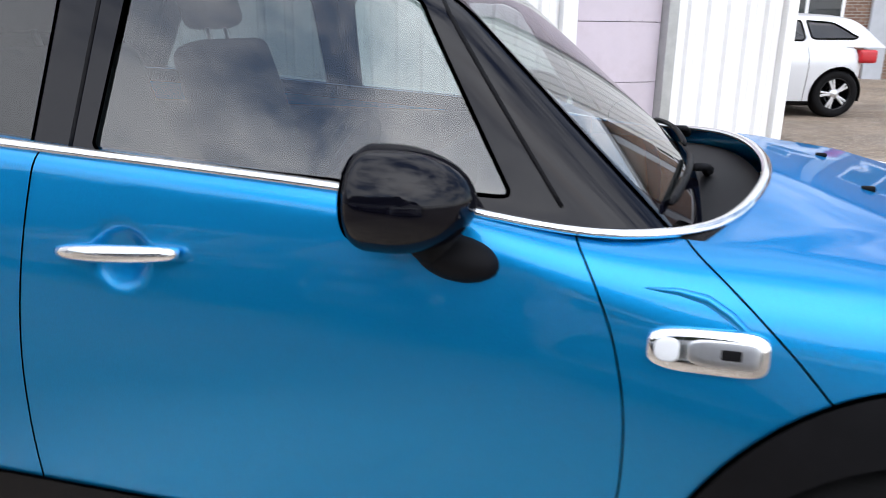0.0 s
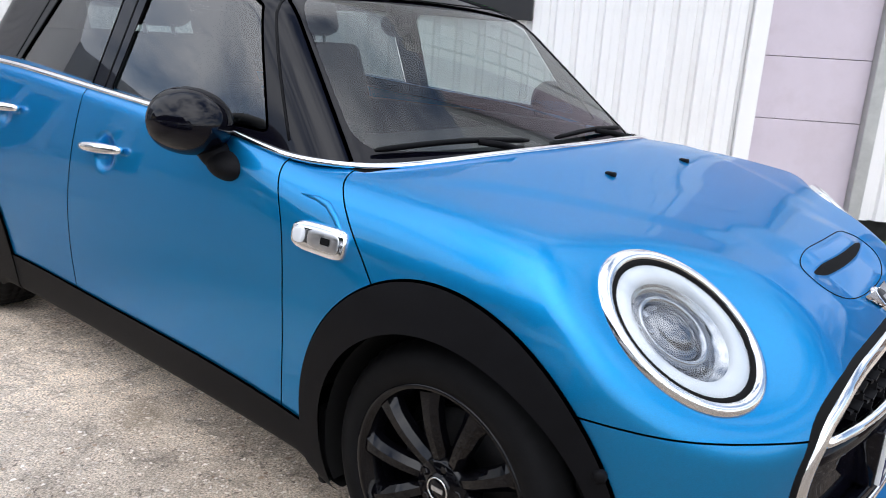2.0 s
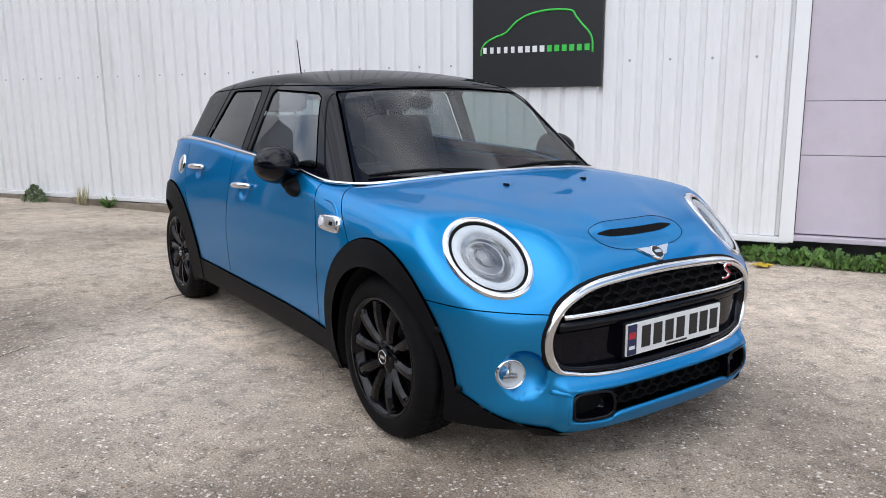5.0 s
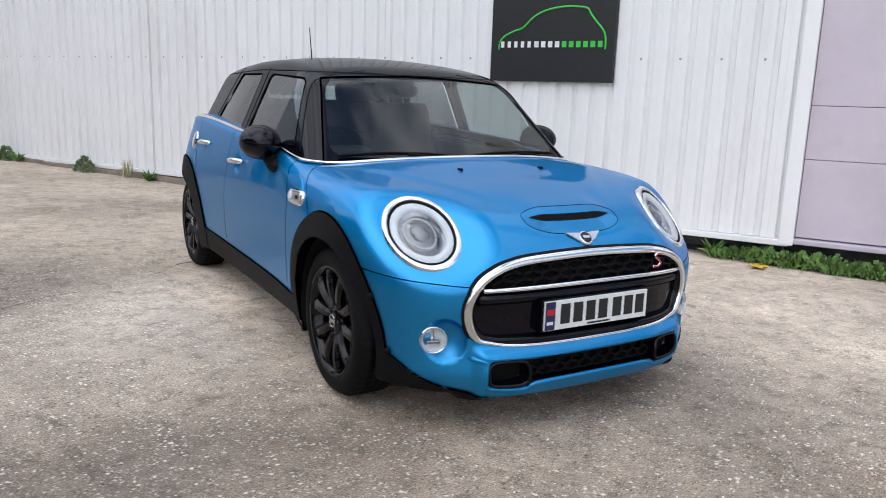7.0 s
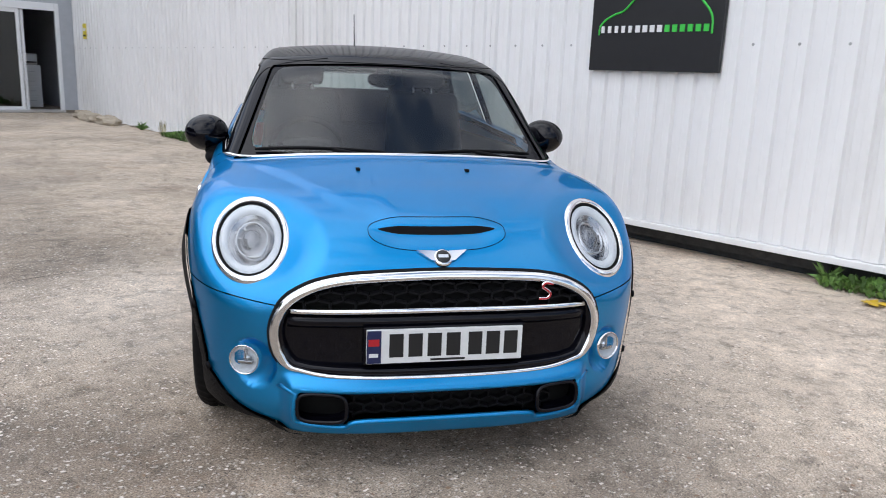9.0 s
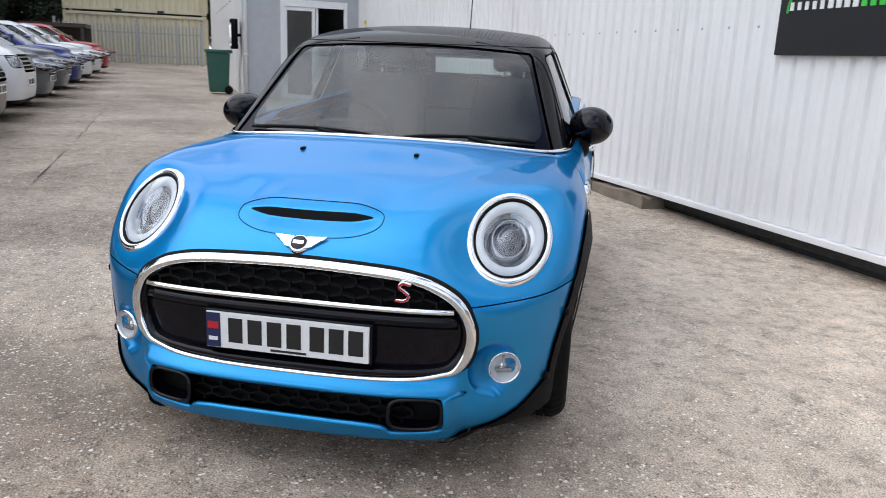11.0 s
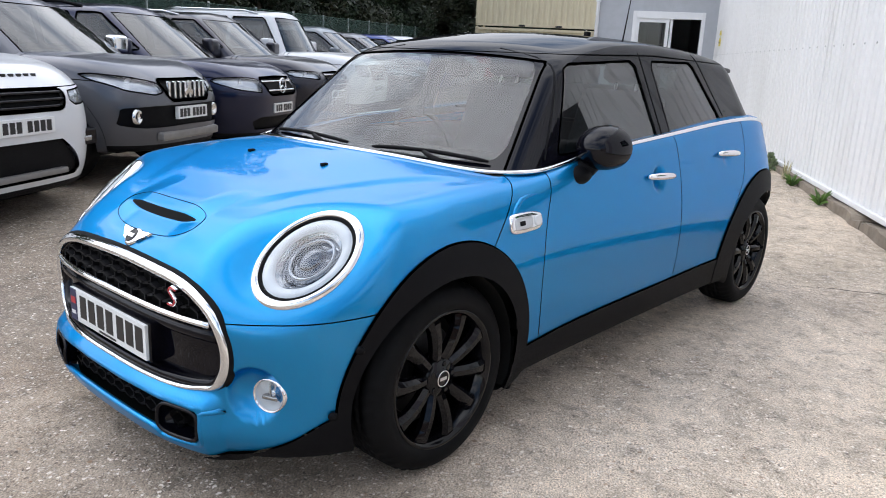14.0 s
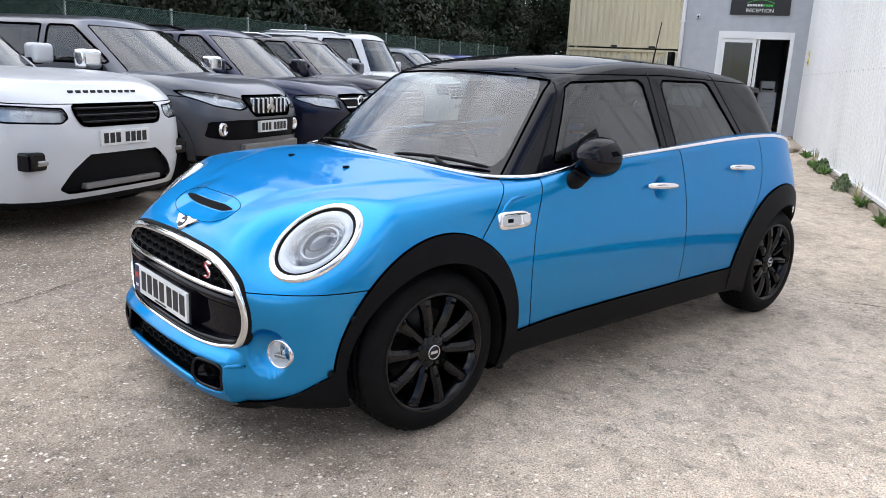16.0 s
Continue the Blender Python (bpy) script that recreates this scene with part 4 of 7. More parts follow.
# honeycomb of the upper grille and of the lower intake
def honeycomb(name, y_half, z0, z1, cw, ch, dx, limit, wall=0.0030):
    vs, fs = [], []
    rows = int((z1 - z0) / (ch * 0.75)) + 2
    for r in range(rows):
        for c in range(-int(y_half / cw) - 1, int(y_half / cw) + 2):
            cy, cz = (c + 0.5 * (r % 2)) * cw, z0 + r * ch * 0.75
            hx = [(cy + cw / 2 * math.sin(a), cz + ch / 2 * math.cos(a)) for a in [math.pi / 3 * k for k in range(6)]]
            for (a, b), (e, g) in zip(hx[:3], hx[1:4]):
                my, mz = (a + e) / 2, (b + g) / 2
                if not (z0 <= mz <= z1) or limit(my, mz) > -0.012:
                    continue
                L = math.hypot(e - a, g - b)
                ny, nz = -(g - b) / L * wall, (e - a) / L * wall
                x0 = float(on_nose(my, mz)[0][0]) + dx
                i = len(vs)
                for xx, ws in ((x0, 1.0), (x0 - 0.02, 1.6)):
                    vs += [(xx, a + ny * ws, b + nz * ws), (xx, a - ny * ws, b - nz * ws), (xx, e - ny * ws, g - nz * ws), (xx, e + ny * ws, g + nz * ws)]
                fs += [(i, i + 1, i + 2, i + 3), (i, i + 3, i + 7, i + 4), (i + 1, i + 5, i + 6, i + 2)]
    return mesh_object(name, vs, fs, MESH_BLACK, hatch, smooth=False)


gp, ip = poly_field(GRILLE), poly_field(INTAKE)
honeycomb("honeycomb_mesh", 0.5, 0.562, 0.66, 0.078, 0.034, -0.012, lambda y, z: float(gp(np.array([y]), np.array([z]))[0]))
honeycomb("honeycomb_mesh", 0.3, 0.21, 0.31, 0.062, 0.036, -0.045, lambda y, z: float(ip(np.array([y]), np.array([z]))[0]))
# lower intake frame and brake ducts
ring, ups = nose_ring(INTAKE, 5, dx=-0.008)
v, f = tube(ring, 0.010, 8, True, 1.0, ups)
mesh_object("intake_rim", v, f, BLUE, hatch)
for sgn in (-1, 1):
    pts = []
    for k in range(24):
        a = 2 * math.pi * k / 24
        cy, cz = 0.383 + 0.075 * np.sign(math.cos(a)) * abs(math.cos(a)) ** 0.55, 0.246 + 0.046 * np.sign(math.sin(a)) * abs(math.sin(a)) ** 0.55
        p, _ = on_nose(float(cy), float(cz))
        pts.append((float(p[0]) - 0.006, sgn * float(cy), float(cz)))
    v, f = tube(pts, 0.007, 6, True, 1.0, [(1, 0, 0)] * 24)
    k0 = len(v)
    v += [Vector((x - d, y0, z0)) for d in (0, 0.07) for x, y0, z0 in pts]
    f += [(k0 + i, k0 + (i + 1) % 24, k0 + 24 + (i + 1) % 24, k0 + 24 + i) for i in range(24)]
    f.append(tuple(k0 + 24 + i for i in range(24)))
    mesh_object("brake_duct", v, f, GLOSS_BLACK, hatch)

# number plate: the characters are plain bars
plate = part("number_plate", boxm(0.6760, 0.6860, -0.25, 0.246, 0.390, 0.499, 0.002), PLATE, hatch, "white plate with black bars and dark blue band")
part("plate_backing", boxm(0.6180, 0.6765, -0.258, 0.254, 0.383, 0.506, 0.004), GLOSS_BLACK, hatch)
part("band", boxm(0.6855, 0.6872, -0.249, -0.205, 0.392, 0.497), BAND_BLUE, plate)
part("flag_patch", boxm(0.6870, 0.6878, -0.244, -0.211, 0.448, 0.470), RED, plate)
part("band_bar", boxm(0.6870, 0.6878, -0.242, -0.214, 0.412, 0.424), PLATE, plate)
for i, y in enumerate((-0.180, -0.120, -0.060, 0.0, 0.070, 0.128, 0.186)):
    part("character_bar", boxm(0.6855, 0.6872, y, y + 0.044, 0.410, 0.485), INK, plate)
part("maker_bar", boxm(0.6855, 0.6872, -0.05, 0.06, 0.3955, 0.402), INK, plate)

# badge with wings
badge = part("badge", lathe_bm := bmesh.new(), CHROME, hatch, "chrome winged badge")
v, f = lathe([(0.0, 0.010), (0.026, 0.010), (0.031, 0.006), (0.033, 0.0)], 28, "x")
bpnt, bnrm = on_nose(0.0, 0.697)
bq = Matrix.Translation(Vector(bpnt)) @ Vector(bnrm).to_track_quat("X", "Z").to_matrix().to_4x4()
badge.data = mesh_object("badge_disc", v, f, CHROME, hatch).data
bpy.data.objects.remove(bpy.data.objects["badge_disc"])
badge.matrix_basis = bq
for sgn in (-1, 1):
    out = [(0.02, 0.023), (0.083, 0.027), (0.072, 0.015), (0.066, 0.012), (0.055, 0.001), (0.050, -0.002), (0.040, -0.012), (0.02, -0.016)]
    wing_bm = bmesh.new()
    lo = [wing_bm.verts.new((0.003, sgn * y, z)) for y, z in out]
    hi = [wing_bm.verts.new((0.009, sgn * (0.02 + (y - 0.02) * 0.95), z)) for y, z in out]
    wing_bm.faces.new(hi)
    for i in range(8):
        wing_bm.faces.new((lo[i], lo[(i + 1) % 8], hi[(i + 1) % 8], hi[i]))
    bmesh.ops.recalc_face_normals(wing_bm, faces=wing_bm.faces)
    part("wing", wing_bm, CHROME, badge)
v, f = lathe([(0.0, 0.0125), (0.022, 0.0125), (0.024, 0.0105)], 24, "x")
mesh_object("centre_disc", v, f, INK, badge)
part("centre_bar", boxm(0.0115, 0.0138, -0.016, 0.016, -0.006, 0.006), CHROME, badge)
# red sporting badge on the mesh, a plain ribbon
rib = [(0.018, 0.022), (-0.006, 0.026), (-0.016, 0.014), (0.0, 0.002), (0.012, -0.010), (0.002, -0.024), (-0.026, -0.026)]
ry, rz = curve([(i, q[0]) for i, q in enumerate(rib)]), curve([(i, q[1]) for i, q in enumerate(rib)])
px = float(on_nose(0.335, 0.60)[0][0])
pts = [(px + 0.002, 0.335 + float(ry(t)), 0.60 + float(rz(t))) for t in np.linspace(0, 6, 30)]
v, f = tube(pts, 0.0062, 6)
mesh_object("side_ribbon_badge", v, f, CHROME, hatch)["label"] = "red and chrome ribbon badge on the grille"
v, f = tube([(p[0] + 0.004, p[1], p[2]) for p in pts], 0.0038, 6)
mesh_object("ribbon_inlay", v, f, RED, hatch)

# panel line round the bonnet intake
line = []
for k in range(72):
    a = 2 * math.pi * k / 72
    y = 0.228 * np.sign(math.cos(a)) * abs(math.cos(a)) ** 0.62
    o = 0.058 * np.sign(math.sin(a)) * abs(math.sin(a)) ** 0.72
    p, nn = on_top(0.502 + o - 0.020 * (y / 0.3) ** 2, float(y))
    line.append(p + nn * 0.0005)
v, f = tube(line, 0.0012, 5, True)
mesh_object("intake_panel_gap", v, f, DARK, hatch)
# washer jets
for y in (-0.212, 0.212):
    p, nn = on_top(0.005, y)
    bm = bmesh.new()
    box(bm, -0.013, 0.013, -0.008, 0.008, -0.004, 0.008, 0.004)
    ob = part("washer_jet", bm, TRIM, hatch, smooth=True)
    ob.matrix_basis = Matrix.Translation(Vector(p))
# chrome strip round the scuttle and along the waist
def waist(sgn):
    out, ups = [], []
    for x in np.linspace(-0.47, -2.80, 60):
        p = shoot(body_field, np.array([[x, sgn * 0.45, float(HOOD(x)) - 0.292]]), np.array([[0, sgn * 0.72, 0.694]]))
        nn = gradient(body_field, p)[0]
        out.append(p[0] + nn * 0.003)
        ups.append(nn)
    return out, ups


path = [p for p in waist(-1)[0][::-1]]
for y in np.linspace(-0.64, 0.64, 56):
    path.append(on_top(float(strip_x(y)), float(y))[0])
path += waist(1)[0]
path = np.array(path)
L_ = np.concatenate([[0], np.cumsum(np.linalg.norm(np.diff(path, axis=0), axis=1))])
tt = np.linspace(0, L_[-1], 240)
path = np.stack([np.interp(tt, L_, path[:, i]) for i in range(3)], 1)
for _ in range(6):
    path[1:-1] = (path[:-2] + 2 * path[1:-1] + path[2:]) / 4
for _ in range(3):
    path = path - gradient(body_field, path) * body_field(path)[:, None]
g_ = gradient(body_field, path)
for _ in range(3):
    inside = np.maximum(0.003 - cabin_field(path), 0) * (path[:, 0] > -0.9)
    path = path + gradient(cabin_field, path) * inside[:, None]
for _ in range(10):
    path[1:-1] = (path[:-2] + 2 * path[1:-1] + path[2:]) / 4
v, f = tube(list(path + g_ * 0.003), 0.0115, 8, False, 0.7, g_)
mesh_object("waist_strip", v, f, CHROME, hatch)["label"] = "chrome strip round the bonnet edge and waistline"


# headlamps
PROJECTOR = material("projector_glass", (0.16, 0.165, 0.18), 0.05, 0.9, var=0.2, scale=30)


def headlamp(sgn):
    side = Vector((1, sgn, 1))
    axes = [Vector([q[i] * side[i] for i in range(3)]) for q in (LAMP_N, LAMP_H, LAMP_U)]
    m = Matrix((axes[0], axes[1] * sgn, axes[2])).transposed().to_4x4()
    m.translation = Vector([LAMP_C[i] * side[i] for i in range(3)])
    lamp = root("headlamp", "", "")
    lamp.parent = hatch
    lamp.matrix_basis = m @ Matrix.Diagonal((1, LAMP_LONG, LAMP_SHORT, 1))

    def piece(name, prof, mat, label="", seg=64, dy=0.0, dz=0.0):
        v, f = lathe(prof, seg, "x")
        ob = mesh_object(name, [(q[0], q[1] + dy, q[2] + dz) for q in v], f, mat, lamp)
        if label:
            ob["label"] = label
        return ob
    up = sgn * 0.018
    piece("bezel", [(0.122, 0.004), (0.124, 0.012), (0.131, 0.015), (0.140, 0.011), (0.1465, 0.002), (0.1475, -0.02)], CHROME, "chrome headlamp bezel")
    piece("lamp_housing", [(0.145, 0.002), (0.1455, -0.03), (0.143, -0.09)], BLUE)
    piece("gasket", [(0.114, 0.004), (0.117, 0.010), (0.122, 0.010), (0.124, 0.004)], DARK)
    piece("bowl", [(0.0, -0.06), (0.05, -0.055), (0.072, -0.035), (0.082, -0.008), (0.118, 0.0)], LAMP_SILVER)
    piece("daylight_ring", [(0.085, -0.006), (0.089, 0.005), (0.106, 0.009), (0.114, 0.004)], LAMP_WHITE, "white daytime light ring")
    piece("inner_visor", [(0.064, -0.034), (0.070, -0.020), (0.080, -0.012), (0.086, -0.008)], LAMP_SILVER)
    piece("projector", [(0.0, 0.004), (0.018, 0.001), (0.034, -0.009), (0.044, -0.024), (0.048, -0.02), (0.052, -0.045)], PROJECTOR, dy=up * 0.4)
    piece("projector_shroud", [(0.052, -0.055), (0.054, -0.012), (0.060, -0.012), (0.064, -0.055)], LAMP_SILVER, dy=up * 0.4)
    piece("side_reflector", [(0.0, -0.030), (0.012, -0.026), (0.020, -0.016), (0.022, -0.02), (0.024, -0.05)], LAMP_SILVER, dy=sgn * 0.046, dz=-0.030)
    piece("cover", [(0.0, 0.030), (0.04, 0.028), (0.08, 0.021), (0.105, 0.013), (0.118, 0.006)], LENS, "domed clear lens")
    return lamp


for sgn in (-1, 1):
    headlamp(sgn)


# fog lamps
def fog(sgn):
    c = Vector((0.524, sgn * 0.616, 0.362))
    m = Matrix.Translation(c) @ Vector((0.93, sgn * 0.36, 0.02)).normalized().to_track_quat("X", "Z").to_matrix().to_4x4()
    lamp = root("fog_lamp", "", "")
    lamp.parent = hatch
    lamp.matrix_basis = m @ Matrix.Diagonal((1, 0.94, 0.94, 1))
    for name, prof, mat in (("rim", [(0.047, 0.0), (0.049, 0.010), (0.052, 0.010), (0.055, -0.012), (0.055, -0.05)], CHROME), ("reflector", [(0.0, -0.022), (0.020, -0.020), (0.036, -0.010), (0.047, 0.006)], LAMP_WHITE), ("bulb_cap", [(0.0, -0.004), (0.012, -0.007), (0.014, -0.02)], CHROME), ("cover", [(0.0, 0.020), (0.02, 0.018), (0.038, 0.012), (0.048, 0.006)], LENS)):
        v, f = lathe(prof, 32, "x")
        mesh_object(name, v, f, mat, lamp)
    part("reflector_bar", boxm(-0.016, 0.004, -0.026, 0.026, -0.016, -0.004, 0.003), LAMP_SILVER, lamp)
    part("reflector_fin", boxm(-0.018, 0.0, -0.003, 0.003, -0.004, 0.036, 0.001), LAMP_SILVER, lamp)


for sgn in (-1, 1):
    fog(sgn)


DISC = material("worn_brake_disc", (0.03, 0.03, 0.032), 0.45, 0.8, var=0.3, scale=30)


# wheels
def wheel(y, x, sgn):
    w = root("wheel", "", "")
    w.parent = hatch
    w.matrix_basis = Matrix.Translation((x, y, WHEEL_R)) @ (pose(0, 0, 0, 0, 0, 180) if sgn < 0 else Matrix())
    # outer face towards +y
    tyre = [(0.219, 0.088), (0.228, 0.098), (0.250, 0.1025), (0.270, 0.100), (0.285, 0.091), (0.296, 0.079), (0.303, 0.064)]
    for y0 in (0.045, 0.015, -0.015, -0.045):
        tyre += [(0.3078, y0 + 0.012), (0.3078, y0 - 0.010), (0.3015, y0 - 0.0125), (0.3015, y0 - 0.0185)]
    tyre += [(0.3045, -0.080), (0.288, -0.096), (0.25, -0.102), (0.219, -0.09)]
    v, f = lathe(tyre, 144, "y")
    # cross cuts in the shoulder and tread blocks
    nt = len(tyre)
    for i in range(0, 144, 3):
        for j in range(5, nt - 3):
            a, b, c = v[i * nt + j]
            v[i * nt + j] = (a * 0.985, b, c * 0.985)
    t = mesh_object("tyre", v, [q[::-1] for q in f], RUBBER, w)
    rim = [(0.227, 0.092), (0.2245, 0.0985), (0.216, 0.097), (0.208, 0.082), (0.198, 0.070), (0.192, 0.03), (0.190, -0.09)]
    v, f = lathe(rim, 72, "y")
    mesh_object("rim", v, f, RIM_BLACK, w)
    for k in range(10):
        a = 2 * math.pi * (k + 0.15) / 10
        bm = bmesh.new()
        K = 15
        secs = []
        for i in range(K):
            q = i / (K - 1)
            r = 0.045 + q * 0.163
            hw = 0.0180 + 0.0060 * q + (0.008 * (q - 0.8) / 0.2 if q > 0.8 else 0)
            yo = 0.073 + 0.018 * math.sin(q * 2.4) + 0.004 * q
            sec = [(r, yo - 0.03, -hw * 1.1), (r, yo - 0.013, -hw), (r, yo, -hw * 0.42), (r, yo, hw * 0.42), (r, yo - 0.013, hw), (r, yo - 0.03, hw * 1.1)]
            secs.append([bm.verts.new(c) for c in sec])
        for s0, s1 in zip(secs, secs[1:]):
            for i in range(5):
                bm.faces.new((s0[i], s1[i], s1[i + 1], s0[i + 1]))
        bmesh.ops.recalc_face_normals(bm, faces=bm.faces)
        bmesh.ops.rotate(bm, verts=bm.verts, cent=(0, 0, 0), matrix=Matrix.Rotation(-a, 3, "Y"))
        part("spoke", bm, RIM_BLACK, w)
    v, f = lathe([(0.0, 0.087), (0.027, 0.087), (0.030, 0.083), (0.034, 0.079), (0.058, 0.080), (0.066, 0.066), (0.068, 0.02)], 40, "y")
    mesh_object("hub", v, f, RIM_BLACK, w)
    v, f = lathe([(0.024, 0.0875), (0.0255, 0.0895), (0.027, 0.0875)], 30, "y")
    mesh_object("cap_ring", v, f, CHROME, w)
    part("cap_bar", boxm(-0.015, 0.015, 0.0865, 0.0885, -0.005, 0.005), SATIN, w)
    for k in range(5):
        a = 2 * math.pi * (k + 0.4) / 5
        v, f = lathe([(0.0, 0.083), (0.008, 0.083), (0.0095, 0.081), (0.0095, 0.06)], 6, "y")
        ob = mesh_object("wheel_bolt", [(p[0] + 0.048 * math.cos(a), p[1], p[2] + 0.048 * math.sin(a)) for p in v], f, RIM_BLACK, w, smooth=False)
    v, f = lathe([(0.05, 0.0), (0.145, 0.0), (0.147, -0.004), (0.147, -0.02), (0.05, -0.02)], 48, "y")
    mesh_object("brake_disc", v, f, DISC, w)
    part("brake_caliper", boxm(0.085, 0.155, -0.035, 0.018, -0.06, 0.06, 0.012), TRIM, w)
    v, f = lathe([(0.0, -0.03), (0.188, -0.03), (0.19, -0.06)], 40, "y")
    mesh_object("back_plate", v, f, DARK, w)
    return w


for x in (0.0, BASE):
    for sgn in (-1, 1):
        wheel(sgn * 0.702, x, sgn)
# wheel well liners
for x in (0.012, BASE):
    for sgn in (-1, 1):
        v, f = [], []
        K = 28
        for i in range(K + 1):
            a = math.radians(-20 + 220 * i / K)
            lip = float(abs(on_side(x + 0.346 * math.cos(a), 0.308 + 0.346 * math.sin(a), sgn)[0][1])) - 0.004
            for r, y in ((0.346, min(max(lip, 0.52), 0.80)), (0.346, 0.46), (0.05, 0.455)):
                v.append((x + r * math.cos(a), sgn * y, 0.308 + r * math.sin(a)))
        for i in range(K):
            for j in range(2):
                q = (3 * i + j, 3 * i + 3 + j, 3 * i + 4 + j, 3 * i + 1 + j)
                f.append(q)
        mesh_object("wheel_well", v, f, DARK, hatch)
    # mud flaps
for sgn in (-1, 1):
    part("mud_flap", boxm(-0.37, -0.345, min(sgn * 0.66, sgn * 0.79), max(sgn * 0.66, sgn * 0.79), 0.16, 0.36, 0.008), TRIM, hatch)

# ---- cabin ----
cab = skin(cabin_field, -2.15, -1.15, 1.08, 110, 70, 240)
_, cab, _, _ = clip(cab, lambda P: P[:, 2] - (HOOD(P[:, 0]) - 0.055 + 0.040 * sstep(-1.0, -0.62, P[:, 0]) * sstep(0.5, 0.6, np.abs(P[:, 1]))))
side_only = lambda P: 0.30 - np.abs(P[:, 1])
WIN_F = [(-0.655, 0.955), (-0.84, 1.255), (-0.89, 1.278), (-1.36, 1.300), (-1.40, 1.28), (-1.42, 0.998), (-1.40, 0.988)]
WIN_R = [(-1.55, 0.998), (-1.545, 1.28), (-1.57, 1.303), (-1.97, 1.306), (-2.01, 1.285), (-2.18, 1.045), (-2.16, 1.032)]
wf, cab, w1, wn1 = clip(cab, lambda P: np.maximum(poly_field(WIN_F)(P[:, 0], P[:, 2]), side_only(P)))
wr, cab, w2, wn2 = clip(cab, lambda P: np.maximum(poly_field(WIN_R)(P[:, 0], P[:, 2]), side_only(P)))
# windscreen: bounded by the pillars and the header
lim = lambda P: np.maximum.reduce([np.abs(P[:, 1]) - (0.668 - (P[:, 2] - 0.91) * 0.38), P[:, 2] - (1.302 - 0.02 * (P[:, 1] / 0.5) ** 2), -0.98 - P[:, 0]])
ws, cab, w3, wn3 = clip(cab, lim)
# rear window
rw = lambda P: np.maximum.reduce([np.abs(P[:, 1]) - (0.50 - (P[:, 2] - 1.05) * 0.28), P[:, 2] - 1.285, 1.07 - P[:, 2], P[:, 0] + 2.55])
rearw, cab, w4, wn4 = clip(cab, rw)
roof, cab, w5, wn5 = clip(cab, lambda P: np.maximum(1.326 - 0.022 * np.abs(P[:, 0] + 1.6) - P[:, 2], -5 - P[:, 0]))
skin_part("roof", roof, GLOSS_BLACK, hatch, "gloss black roof")
for m in both_sides(cab):
    skin_part("pillar_shell", m, GLOSS_BLACK, hatch, "gloss black window pillars")
for M, mat, nm in ((wf, WINDOW, "front_side_window"), (wr, PRIVACY, "rear_side_window")):
    for m in both_sides(M):
        skin_part(nm, m, mat, hatch, lift=-0.005)
clear = lambda P: smax(smax(np.abs(P[:, 1]) - (0.645 - (P[:, 2] - 0.91) * 0.365), P[:, 2] - 1.290, 0.09), 0.916 + 0.02 * (P[:, 1] / 0.6) ** 2 - P[:, 2], 0.07)
ws, band, _, _ = clip(ws, clear)
skin_part("windscreen", ws, SCREEN, hatch, "raked clear windscreen", lift=-0.002)
skin_part("windscreen_black_band", band, GLOSS_BLACK, hatch, lift=-0.002)
skin_part("rear_window", rearw, WINDOW, hatch, lift=-0.002)
for seg_p, seg_n in ((w1, wn1), (w2, wn2)):
    left = seg_p[:, 0, 1] > 0
    for keep in (left, ~left):
        seam("window_rubber", [(seg_p[keep], seg_n[keep])], TRIM, hatch, half=0.0035, lift=0.001)
seam("roof_gap", [(w5, wn5)], DARK, hatch, half=0.003)
seam("windscreen_rubber", [(w3, wn3), (w4, wn4)], DARK, hatch, half=0.005, lift=0.0015)
# B-pillar and C-pillar joints
for sgn in (-1, 1):
    for a, b in (((-1.468, 0.99), (-1.455, 1.335)), ((-2.235, 1.05), (-2.055, 1.345)), ((-0.575, 0.945), (-0.86, 1.325))):
        pts = []
        ups = []
        for t in np.linspace(0, 1, 14):
            p, nn = on_side(a[0] + (b[0] - a[0]) * t, a[1] + (b[1] - a[1]) * t, sgn, cabin_field)
            pts.append(p + nn * 0.0005)
            ups.append(nn)
        v, f = tube(pts, 0.0042, 6, False, 0.5, ups)
        mesh_object("pillar_joint", v, f, TRIM, hatch)
# roof aerial
p, nn = on_top(-2.34, 0.0, cabin_field, 1.1)
bm = bmesh.new()
box(bm, -0.045, 0.03, -0.018, 0.018, -0.005, 0.018, 0.008)
ob = part("aerial_base", bm, TRIM, hatch, smooth=True)
ob.matrix_basis = Matrix.Translation(Vector(p))
v, f = tube([Vector(p) + Vector((-0.055 * t, 0, 0.012 + 0.26 * t)) for t in (0, 0.25, 0.5, 0.75, 1)], [0.005, 0.0042, 0.0034, 0.003, 0.0026], 6)
mesh_object("aerial_rod", v, f, TRIM, hatch)
# roof spoiler
bm = bmesh.new()
box(bm, -2.79, -2.60, -0.47, 0.47, 1.316, 1.342, 0.011)
for vv in bm.verts:
    vv.co.z -= 0.05 * (vv.co.y / 0.5) ** 2 + 0.10 * max(0, -2.66 - vv.co.x)
part("roof_spoiler", bm, GLOSS_BLACK, hatch, smooth=True)

